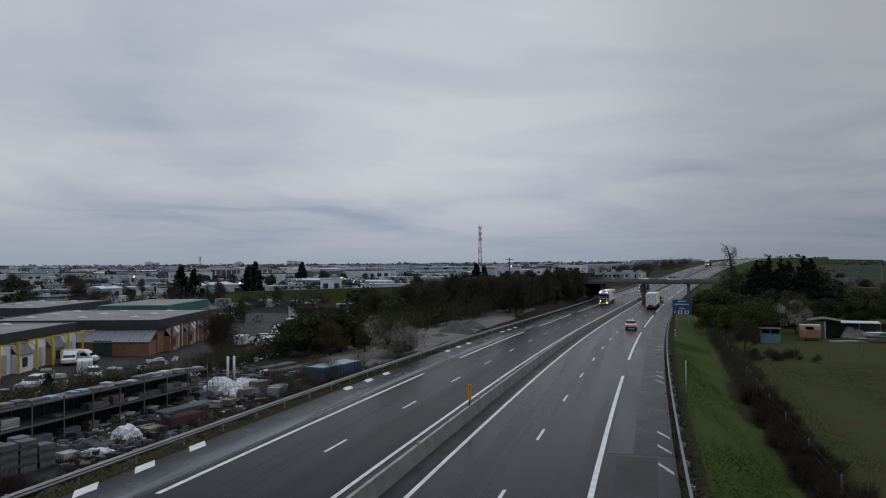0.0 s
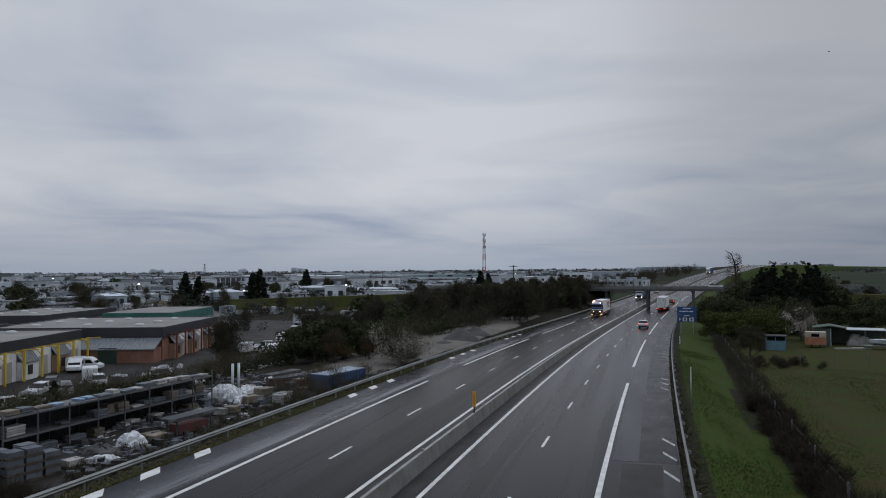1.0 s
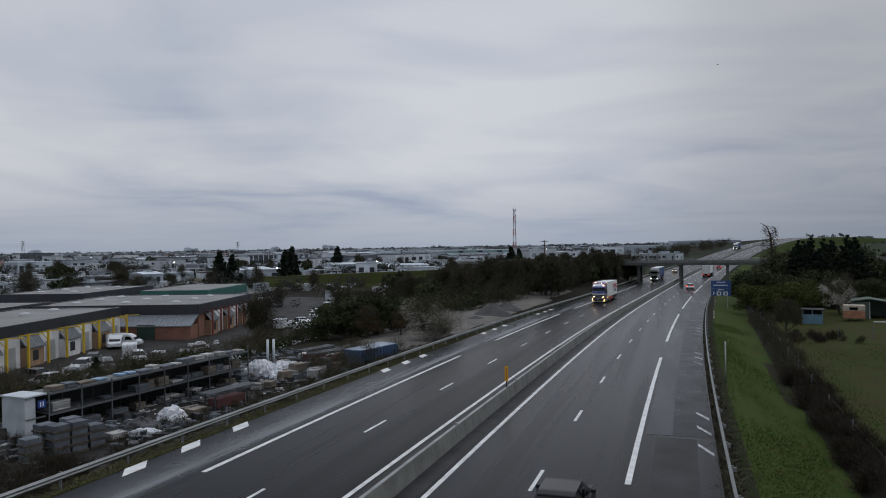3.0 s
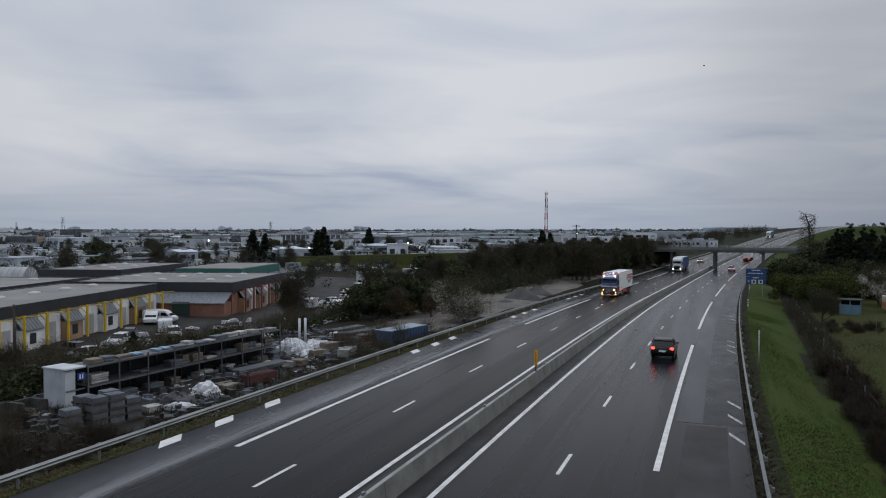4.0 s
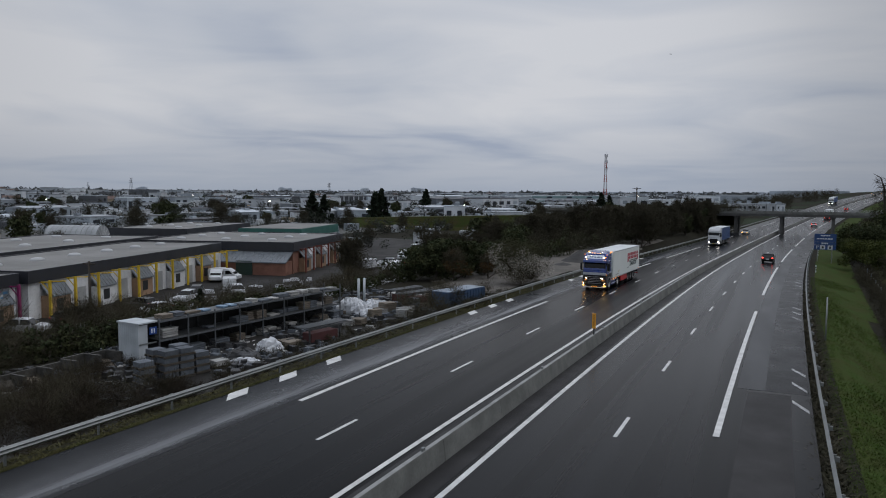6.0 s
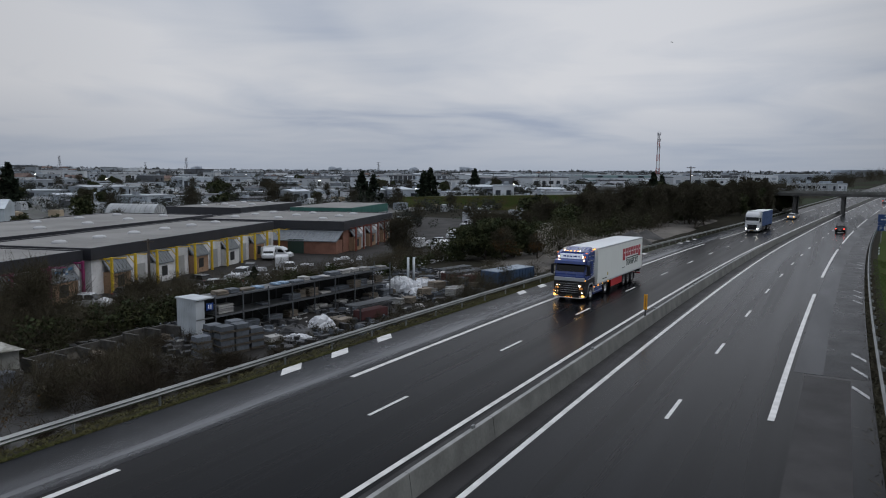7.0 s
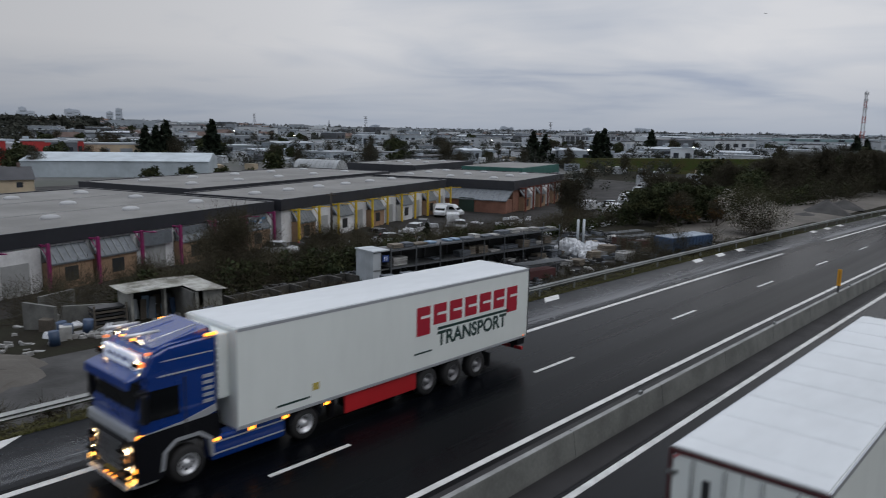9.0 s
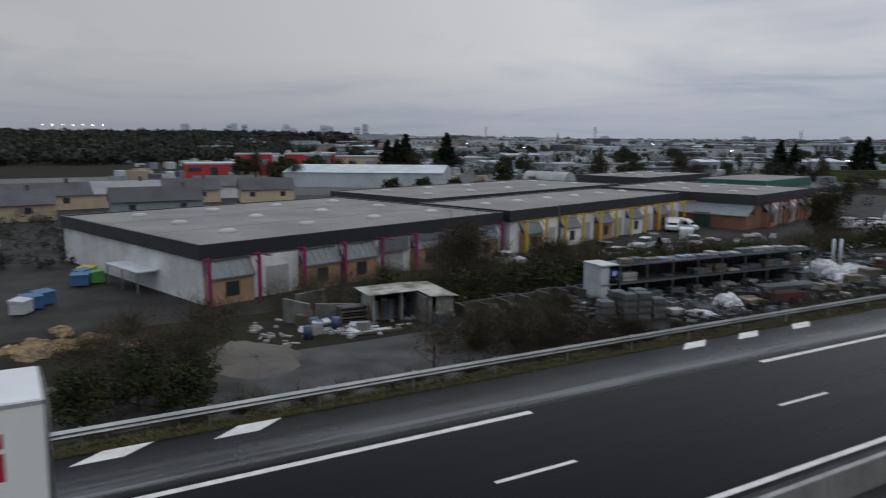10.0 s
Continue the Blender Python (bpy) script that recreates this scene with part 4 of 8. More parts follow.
def hero_truck():
    t = thing("articulated_truck", None, "blue sleeper tractor with amber lamps and a plain white refrigerated trailer", "truck")
    cab_body(t, CAB_BLUE, CAB_DARK, SILVER)
    part("waist_band", boxed(-1.2, 1.2, -0.12, 0.05, 1.56, 1.82, bevel=0.03), SILVER, t, "silver band below the screen")
    grille(t)
    tractor_frame(t, CAB_BLUE)
    for k in range(5):
        part("grille_trim", boxed(-0.72, 0.72, 0.084, 0.096, 0.70 + 0.165 * k, 0.722 + 0.165 * k), CHROME, t)
    part("bumper_bar", boxed(-1.1, 1.1, 0.06, 0.16, 0.27, 0.33, bevel=0.02), CHROME, t, "polished low bumper bar")
    # deep sun visor over the screen, wipers, waist trim
    bm = bmesh.new()
    prism(bm, [(-0.3, 3.2), (0.06, 3.08), (0.10, 2.86), (0.05, 2.84), (-0.02, 3.02), (-0.3, 3.08)], -1.2, 1.2)
    bmesh.ops.bevel(bm, geom=list(bm.edges), offset=0.015, segments=1, affect="EDGES")
    part("sun_visor", bm, CAB_BLUE, t)
    for x in (-0.5, 0.35):
        bm = bmesh.new()
        tube(bm, (x, -0.08, 2.24), (x + 0.55, -0.13, 2.42), 0.014, n=5)
        part("wiper", bm, CAB_DARK, t)
    for s in (-1, 1):
        part("roof_trim", boxed(min(s * 1.215, s * 1.235), max(s * 1.215, s * 1.235), -2.25, -0.7, 3.02, 3.06), CHROME, t)
        part("roof_trim", boxed(min(s * 1.205, s * 1.225), max(s * 1.205, s * 1.225), -2.25, -0.8, 3.4, 3.43), CHROME, t)
        bm = bmesh.new()
        tube(bm, (s * 0.75, -0.75, 3.86), (s * 0.6, -2.1, 4.03), 0.025, n=6)
        part("roof_rail", bm, CHROME, t)
    # deflector wings and visor board on the roof
    bm = bmesh.new()
    prism(bm, [(-0.7, 3.72), (-2.3, 4.0), (-2.4, 3.7)], -0.95, 0.95)
    part("roof_deflector", bm, CAB_BLUE, t)
    part("name_board", boxed(-0.9, 0.9, -0.42, -0.3, 3.22, 3.6, bevel=0.02), LIT_BOARD, t, "pale lit board with blue writing")
    bm = bmesh.new()
    for x0, x1 in ((-0.66, -0.55), (-0.45, -0.18), (-0.08, 0.12), (0.2, 0.36), (0.42, 0.62)):
        box(bm, x0, x1, -0.3, -0.294, 3.36, 3.46)
    part("board_writing", bm, CAB_BLUE, t)
    for x in (-1.02, 1.02):
        lamp(t, "spot_lamp", x, -0.36, 3.38, 0.2, 0.12, AMBER_DIM, 0.06)
        lamp(t, "corner_lamp", x * 1.12, -0.5, 3.66, 0.14, 0.05, AMBER_DIM, 0.04)
        lamp(t, "corner_lamp", x * 1.16, -2.2, 3.86, 0.1, 0.07, AMBER, 0.16)
        lamp(t, "head_lamp", x * 0.92, 0.03, 1.02, 0.26, 0.12, HEADLAMP_SIDE, 0.06)
        beam_lamp(t, "driving_lamp", x * 0.82, 0.06, 1.22, 0.24)
        beam_lamp(t, "driving_lamp", x * 0.94, -0.3, 3.38, 0.2)
        beam_lamp(t, "dipped_lamp", x * 1.0, 0.06, 0.74, 0.2)
        beam_lamp(t, "roof_beam", x * 0.62, -0.55, 3.84, 0.16, 2)
        lamp(t, "fog_lamp", x * 1.04, 0.02, 0.48, 0.3, 0.16, HEADLAMP, 0.08)
        lamp(t, "indicator", x * 1.16, -0.25, 1.6, 0.08, 0.1, AMBER, 0.16)
        lamp(t, "indicator", x * 1.17, -0.12, 0.75, 0.08, 0.1, AMBER, 0.1)
        for y in (-2.3, -3.4, -4.55, -6.1):
            lamp(t, "side_marker", (1 if x > 0 else -1) * 1.215, y, 0.92, 0.03, 0.08, AMBER, 0.1)
        part("bumper_corner", boxed(x - 0.22 if x > 0 else x - 0.2, x + 0.2 if x > 0 else x + 0.22, -0.6, 0.05, 0.3, 0.46, bevel=0.05), CHROME, t)
        bm = bmesh.new()
        tube(bm, (x * 0.55, -0.8, 3.85), (x * 0.55, -0.85, 4.0), 0.03, n=8)
        tube(bm, (x * 0.55, -0.2, 4.02), (x * 0.55, -1.1, 4.02), 0.06, 0.045, n=10)
        part("air_horn", bm, CHROME, t)
    for k in range(4):
        lamp(t, "roof_lamp", -0.42 + 0.28 * k, -0.62, 3.8, 0.1, 0.05, AMBER, 0.04)
    for k in range(3):
        lamp(t, "bumper_lamp", -0.24 + 0.24 * k, 0.05, 0.35, 0.08, 0.04, AMBER, 0.03)
    bm = bmesh.new()
    for x in (-0.98, 0.98):
        for a, b in (((x, 0.1, 0.4), (x, 0.12, 1.3)), ((x - 0.28, 0.1, 0.5), (x - 0.28, 0.12, 1.2))):
            tube(bm, a, b, 0.035, n=8)
        for z in (0.55, 0.8, 1.15):
            tube(bm, (x - 0.3, 0.12, z), (x + 0.1, 0.1, z), 0.03, n=8)
    tube(bm, (-1.0, 0.12, 0.5), (1.0, 0.12, 0.5), 0.035, n=8)
    part("bull_bar", bm, CAB_DARK, t)
    for p in t.children:
        p.location.y -= 0.22
    # trailer
    reefer_box(t, -16.85, -3.12, 2.6, 1.0, 3.9, BOXWHITE, ROOFWHITE)
    bm = bmesh.new()
    box(bm, -0.95, 0.95, -3.12, -2.75, 1.9, 3.75, bevel=0.06)
    for k in range(10):
        box(bm, -1.0, 1.0, -2.76, -2.72, 2.0 + 0.16 * k, 2.06 + 0.16 * k)
    part("cooling_unit", bm, BOXWHITE, t)
    rear_frame(t, -16.85, 1.0)
    rear_doors(t, -16.85, 2.6, 1.0, 3.9, BOXWHITE)
    for s in (-1, 1):
        x0, x1 = (1.16, 1.24) if s > 0 else (-1.24, -1.16)
        part("side_skirt", boxed(x0, x1, -10.3, -7.05, 0.38, 0.98, bevel=0.02), SKIRT_RED, t, "red side skirt panel")
        part("landing_leg", boxed(s * 0.8 - 0.08, s * 0.8 + 0.08, -6.9, -6.7, 0.25, 0.95), CAB_DARK, t)
        part("pallet_box", boxed(min(s * 0.7, s * 1.1), max(s * 0.7, s * 1.1), -10.2, -7.2, 0.5, 0.95), CAB_DARK, t)
        lamp(t, "side_marker", s * 1.31, -16.6, 1.12, 0.02, 0.05, AMBER_DIM, 0.05)
        part("mud_flap", boxed(s * 1.05 - 0.2, s * 1.05 + 0.2, -14.5, -14.45, 0.25, 0.8), DARK, t)
    part("kick_label", boxed(-1.306, -1.302, -11.0, -10.1, 1.62, 1.68), LOGO_GREEN, t)
    part("kick_label", boxed(-1.306, -1.302, -5.6, -4.4, 1.3, 1.36), LOGO_GREEN, t)
    part("yellow_label", boxed(-1.306, -1.302, -5.95, -5.7, 1.5, 1.72), mat("label_yellow", (0.5, 0.4, 0.08), 0.6), t)
    # word mark on the side that faces the other carriageway
    glyph_blocks_side(t)
    wheels = truck_wheels(t, CHROME, RIM_GREY, (-10.9, -12.29, -13.68))
    for w in wheels:
        if w.location.y > -8:
            w.location.y -= 0.22
    return t, wheels


def glyph_blocks_side(t):
    """The firm's mark as plain red blocks, a dark rule and the plain trade word below."""
    n, y0, y1, z0, z1 = 7, -10.15, -16.2, 2.55, 3.28
    w = (y1 - y0) / n
    for i in range(n):
        a, b = y0 + w * (i + 0.06), y0 + w * (i + 0.86)
        lo = z0 - 0.28 if i in (0, 6) else z0
        bm = bmesh.new()
        m1 = z0 + (z1 - z0) * 0.5
        box(bm, -1.307, -1.301, min(a, b), max(a, b), m1 + 0.05, z1)
        c = a + (b - a) * 0.3
        box(bm, -1.307, -1.301, min(a, c), max(a, c), m1 - 0.05, m1 + 0.05)
        box(bm, -1.307, -1.301, min(a, b), max(a, b), lo, m1 - 0.05)
        part("logo_block", bm, LOGO_RED, t, "plain red block of a word mark")
    part("logo_rule", boxed(-1.307, -1.301, -15.5, -11.3, 2.32, 2.42), LOGO_GREEN, t)
    word(t, "TRANSPORT", 0.72, pose(-1.303, -11.3, 1.75, 90, 0, -90), LOGO_GREEN)


def second_truck():
    t = thing("articulated_truck", None, "white tractor with a blue curtain-sided trailer", "truck")
    CABW = mat("cab_white", (0.6, 0.62, 0.64), 0.35, var=0.1, bump=0, stretch=(1, 1, 1))
    cab_body(t, CABW, CABW, SILVER)
    part("roof_fairing", boxed(-1.1, 1.1, -2.4, -1.2, 3.7, 4.0, bevel=0.12), CABW, t)
    grille(t)
    tractor_frame(t, CAB_DARK)
    for x in (-0.95, 0.95):
        lamp(t, "head_lamp", x, 0.0, 0.75, 0.34, 0.2, HEADLAMP_WHITE, 0.06)
    h = 1.27
    part("trailer_box", boxed(-h, h, -16.7, -3.1, 1.1, 3.85, bevel=0.03), CURTAIN, t, "blue curtain-sided body")
    part("trailer_front", boxed(-h - 0.01, h + 0.01, -3.16, -3.06, 1.05, 3.9, bevel=0.02), mat("panel_white", (0.55, 0.57, 0.6), 0.4, var=0.1, stretch=(1, 1, 1)), t)
    part("trailer_roof", boxed(-h, h, -16.7, -3.1, 3.86, 3.92, bevel=0.02), ROOFWHITE, t)
    for s in (-1, 1):
        for k in range(14):
            part("curtain_strap", boxed(s * h - 0.008, s * h + 0.008, -16.2 + 0.95 * k, -16.14 + 0.95 * k, 1.1, 3.8), mat("strap", (0.02, 0.04, 0.12), 0.6), t)
    rear_frame(t, -16.7, 1.05)
    truck_wheels(t, RIM_GREY, RIM_GREY, (-10.9, -12.29, -13.68))
    return t


def away_truck(label):
    t = thing("articulated_truck", None, label, "truck")
    CABW = mat("cab_white", (0.6, 0.62, 0.64), 0.35, var=0.1, bump=0, stretch=(1, 1, 1))
    cab_body(t, CABW, CAB_DARK, SILVER)
    tractor_frame(t, CAB_DARK)
    bm = bmesh.new()
    prism(bm, [(-0.9, 3.7), (-2.35, 4.05), (-2.45, 3.7)], -1.05, 1.05)
    bmesh.ops.bevel(bm, geom=list(bm.edges), offset=0.04, segments=2, affect="EDGES")
    part("roof_deflector", bm, RIM_GREY, t)
    part("roof_hatch", boxed(-0.45, 0.45, -1.3, -0.75, 3.76, 3.83, bevel=0.03), SILVER, t)
    for p in t.children:
        p.location.y -= 0.42
        p.scale.z = 0.94
    for s in (-1, 1):
        part("deflector_foot", boxed(s * 0.75 - 0.09, s * 0.75 + 0.09, -2.98, -2.84, 3.4, 3.84, bevel=0.02), DARK, t)
    reefer_box(t, -16.6, -3.0, 2.55, 1.1, 3.93, BOXWHITE, ROOFWHITE)
    for k in range(9):
        part("roof_seam", boxed(-1.2, 1.2, -16.0 + 1.5 * k, -15.97 + 1.5 * k, 3.93, 3.936), mat("seam", (0.56, 0.59, 0.61), 0.5, stretch=(1, 1, 1)), t)
    rear_frame(t, -16.6, 1.1)
    rear_doors(t, -16.6, 2.55, 1.1, 3.93, BOXWHITE)
    FRAME = mat("door_frame_red", (0.06, 0.012, 0.014), 0.5, var=0.2, stretch=(1, 1, 1))
    part("door_frame", boxed(-1.275, 1.275, -16.66, -16.6, 3.82, 3.91), FRAME, t)
    for s in (-1, 1):
        part("door_frame", boxed(s * 1.25 - 0.03, s * 1.25 + 0.03, -16.66, -16.6, 1.1, 3.82), FRAME, t)
        for x in (0.3, 0.85):
            bm = bmesh.new()
            tube(bm, (s * x, -16.69, 1.2), (s * x, -16.69, 3.78), 0.025, n=6)
            part("lock_bar", bm, GALV, t)
        part("vent_cover", boxed(s * 0.6 - 0.07, s * 0.6 + 0.07, -16.67, -16.63, 3.1, 3.5, bevel=0.02), DARK, t)
    for x in (-1.15, 1.15):
        lamp(t, "top_lamp", x, -16.66, 3.78, 0.06, 0.04, SKIRT_RED, 0.02)
    truck_wheels(t, RIM_GREY, RIM_GREY, (-10.9, -12.29, -13.68))
    return t


def car(label, paint, front_on):
    """A hatchback: lofted body, glasshouse, lamps, wheels."""
    t = thing("car", None, label, "car")
    bm = bmesh.new()
    prism(bm, [(-0.02, 0.35), (0.0, 0.6), (-0.12, 0.78), (-1.05, 0.95), (-3.9, 1.0), (-4.17, 0.88), (-4.2, 0.62), (-4.06, 0.3), (-3.0, 0.22), (-0.3, 0.22)], -0.88, 0.88)
    bmesh.ops.bevel(bm, geom=list(bm.edges), offset=0.07, segments=3, affect="EDGES")
    part("body", bm, paint, t)
    bm = bmesh.new()
    A = [(-1.05, 0.92), (-1.85, 1.42), (-3.4, 1.46), (-4.0, 0.97)]
    lo = [bm.verts.new((s * 0.84, y, z)) for s in (-1, 1) for y, z in (A[0], A[3])]
    hi = [bm.verts.new((s * 0.62, y, z)) for s in (-1, 1) for y, z in (A[1], A[2])]
    for q in ((lo[0], hi[0], hi[1], lo[1]), (lo[2], lo[3], hi[3], hi[2]), (lo[0], lo[2], hi[2], hi[0]), (lo[1], hi[1], hi[3], lo[3])):
        bm.faces.new(q)
    bm.faces.new((hi[0], hi[2], hi[3], hi[1]))
    bm.faces.new((lo[0], lo[1], lo[3], lo[2]))
    bmesh.ops.recalc_face_normals(bm, faces=bm.faces)
    part("glasshouse", bm, GLASS, t)
    bm = bmesh.new()
    prism(bm, [(-1.8, 1.41), (-1.95, 1.47), (-3.3, 1.5), (-3.55, 1.42), (-3.3, 1.44)], -0.62, 0.62)
    part("roof", bm, paint, t)
    for s in (-1, 1):
        lamp(t, "tail_lamp", s * 0.69, -4.15, 0.87, 0.27, 0.18, TAIL if not front_on else SKIRT_RED, 0.06)
        lamp(t, "head_lamp", s * 0.66, -0.08, 0.66, 0.32, 0.16, HEADLAMP if front_on else SILVER, 0.06)
        part("mirror", boxed(s * 0.95 - 0.1, s * 0.95 + 0.1, -1.55, -1.42, 0.95, 1.08, bevel=0.03), paint, t)
        part("door_pillar", boxed(s * 0.76 - 0.04, s * 0.76 + 0.04, -2.6, -2.5, 0.95, 1.42), paint, t)
        for y in (-0.82, -3.4):
            wheel(t, s * 0.76, y, 0.32, 0.21, RIM_GREY, s, 16)
    part("number_plate", boxed(-0.26, 0.26, -4.25, -4.2, 0.62, 0.73), SIGNWHITE, t)
    part("bumper", boxed(-0.8, 0.8, -4.22, -4.0, 0.3, 0.48, bevel=0.05), FLAT_BLACK, t)
    return t


def small_bird():
    t = thing("bird", None, "small dark bird gliding in the sky", "bird")
    bm = bmesh.new()
    tube(bm, (0, -0.25, 0), (0, 0.2, 0), 0.05, 0.03, n=8)
    part("body", bm, DARK, t)
    for s in (-1, 1):
        bm = bmesh.new()
        prism(bm, [(-0.12, 0.0), (0.1, 0.0), (0.05, 0.02), (-0.1, 0.02)], min(0, s * 0.5), max(0, s * 0.5))
        part("wing", bm, DARK, t)
    return t


hero, hero_wheels = hero_truck()
truck_b = second_truck()
truck_near = away_truck("white box trailer truck with grey rear doors and dark mirrors")
truck_far = away_truck("white box trailer truck seen from behind with red tail lamps")
car_white = car("white hatchback with lit red tail lamps on the motorway", mat("car_white", (0.55, 0.57, 0.6), 0.3, var=0.08, bump=0, stretch=(1, 1, 1)), False)
car_dark = car("black hatchback with lit red tail lamps on the motorway", mat("car_black", (0.006, 0.006, 0.007), 0.3, var=0.1, bump=0, spec=0.3, stretch=(1, 1, 1)), False)
car_red = car("red hatchback with lit tail lamps on the motorway", mat("car_red", (0.25, 0.02, 0.02), 0.3, var=0.1, bump=0, stretch=(1, 1, 1)), False)
car_on = car("pale car with bright headlamps on the motorway", mat("car_silver", (0.4, 0.41, 0.43), 0.3, 0.4, var=0.1, bump=0, stretch=(1, 1, 1)), True)
far_lights = [copy_thing(car_on, Matrix.Identity(4)) for _ in range(3)]
truck_hill = copy_thing(truck_b, Matrix.Identity(4))
car_bridge = car("white car crossing the bridge", mat("car_white", (0.55, 0.57, 0.6), 0.3), False)
for v in (hero, truck_b, truck_near, truck_far, car_white, car_dark, car_red, car_on, truck_hill, car_bridge, *far_lights):
    v.scale = (1.05, 1.05, 1.05)


# ---- plants ----
def plant_mat(name, color, tint, rough=0.85):
    """Foliage or twigs that vary leaf by leaf and in broad patches."""
    m = mat(name, color, rough, var=0.35, scale=1.2, fine=14, bump=0.0, tint=tint, spec=0.05)
    nt = m.node_tree
    hsv = next(n for n in nt.nodes if n.bl_idname == "ShaderNodeHueSaturation")
    src = hsv.inputs["Value"].links[0].from_socket
    g, mr, mu = nt.nodes.new("ShaderNodeNewGeometry"), nt.nodes.new("ShaderNodeMapRange"), nt.nodes.new("ShaderNodeMath")
    mr.inputs["To Min"].default_value, mr.inputs["To Max"].default_value = 0.6, 1.4
    mu.operation = "MULTIPLY"
    nt.links.new(g.outputs["Random Per Island"], mr.inputs["Value"])
    nt.links.new(mr.outputs[0], mu.inputs[0])
    nt.links.new(src, mu.inputs[1])
    nt.links.new(mu.outputs[0], hsv.inputs["Value"])
    return m


BARK = mat("bark", (0.055, 0.045, 0.036), 0.9, var=0.35, scale=0.6, fine=12, bump=0.6)
EVERGREEN = plant_mat("evergreen_leaf", (0.030, 0.040, 0.021), (0.044, 0.047, 0.022))
OLIVE = plant_mat("olive_leaf", (0.055, 0.062, 0.018), (0.035, 0.045, 0.015))
CONIFER = plant_mat("conifer_needle", (0.014, 0.021, 0.015), (0.020, 0.025, 0.016))
SHRUB = plant_mat("shrub_leaf", (0.060, 0.058, 0.036), (0.045, 0.045, 0.024))
TWIG = plant_mat("twig_brown", (0.070, 0.061, 0.044), (0.052, 0.048, 0.031))
TWIG_DARK = plant_mat("twig_dark", (0.056, 0.050, 0.037), (0.042, 0.040, 0.026))
TWIG_RED = plant_mat("bramble", (0.040, 0.032, 0.025), (0.028, 0.025, 0.017))
RUST = plant_mat("rust_leaf", (0.10, 0.055, 0.022), (0.07, 0.045, 0.02))
BLOSSOM = plant_mat("blossom", (0.60, 0.57, 0.52), (0.45, 0.42, 0.37))
GRASS_BLADE = plant_mat("grass_blade", (0.052, 0.085, 0.020), (0.060, 0.074, 0.024))
DULL_BLADE = plant_mat("dull_grass_blade", (0.055, 0.060, 0.020), (0.066, 0.060, 0.026))
DRY_BLADE = plant_mat("dry_blade", (0.070, 0.066, 0.032), (0.056, 0.053, 0.026))
# distance haze is put into this leaf colour: paler and bluer than near trees
HAZED_LEAF = plant_mat("hazed_leaf", (0.082, 0.092, 0.098), (0.098, 0.102, 0.10))
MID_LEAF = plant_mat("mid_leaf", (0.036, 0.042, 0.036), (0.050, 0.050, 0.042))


def mesh_of(name, V, F, material):
    me = bpy.data.meshes.new(name)
    me.from_pydata([tuple(v) for v in V], [], F)
    me.materials.append(material)
    me.update()
    return me


def leaf_cloud(name, rng, centres, radii, n, size, material, flat=1.0):
    """n small folded leaf sprays scattered in uneven clumps."""
    k = len(centres)
    pick = rng.integers(0, k, n)
    C, R = np.array(centres), np.array(radii)
    d = rng.normal(size=(n, 3))
    d /= np.linalg.norm(d, axis=1)[:, None]
    P = C[pick] + d * (R[pick] * rng.uniform(0.35, 1.0, n) ** 0.6)[:, None] * np.array([1, 1, flat])
    a = rng.normal(size=(n, 3))
    a /= np.linalg.norm(a, axis=1)[:, None]
    b = np.cross(a, d)
    b /= np.linalg.norm(b, axis=1)[:, None] + 1e-9
    s = size * rng.uniform(0.5, 1.5, n)[:, None]
    V = np.stack([P - a * s, P + b * s * 0.55, P + a * s, P - b * s * 0.45 + d * s * 0.3], 1).reshape(-1, 3)
    F = [(4 * i, 4 * i + 1, 4 * i + 2, 4 * i + 3) for i in range(n)]
    return mesh_of(name, V, F, material)


def twig_cloud(name, rng, centres, radii, n, length, width, material, up=0.5, bend=0.05):
    """n fine straight twigs fanning out of uneven clumps."""
    k = len(centres)
    pick = rng.integers(0, k, n)
    C, R = np.array(centres), np.array(radii)
    d = rng.normal(size=(n, 3))
    d /= np.linalg.norm(d, axis=1)[:, None]
    P = C[pick] + d * (R[pick] * rng.uniform(0.0, 0.9, n))[:, None]
    g = d + rng.normal(size=(n, 3)) * 0.5 + np.array([0, 0, up])
    g /= np.linalg.norm(g, axis=1)[:, None]
    side = np.cross(g, rng.normal(size=(n, 3)))
    side /= np.linalg.norm(side, axis=1)[:, None] + 1e-9
    L = length * rng.uniform(0.5, 1.4, n)[:, None]
    V = np.stack([P - side * width, P + side * width, P + g * L * 0.6 + side * width * 0.6, P + g * L + np.cross(g, side) * L * bend], 1).reshape(-1, 3)
    F = [(4 * i, 4 * i + 1, 4 * i + 2, 4 * i + 3) for i in range(n)]
    return mesh_of(name, V, F, material)


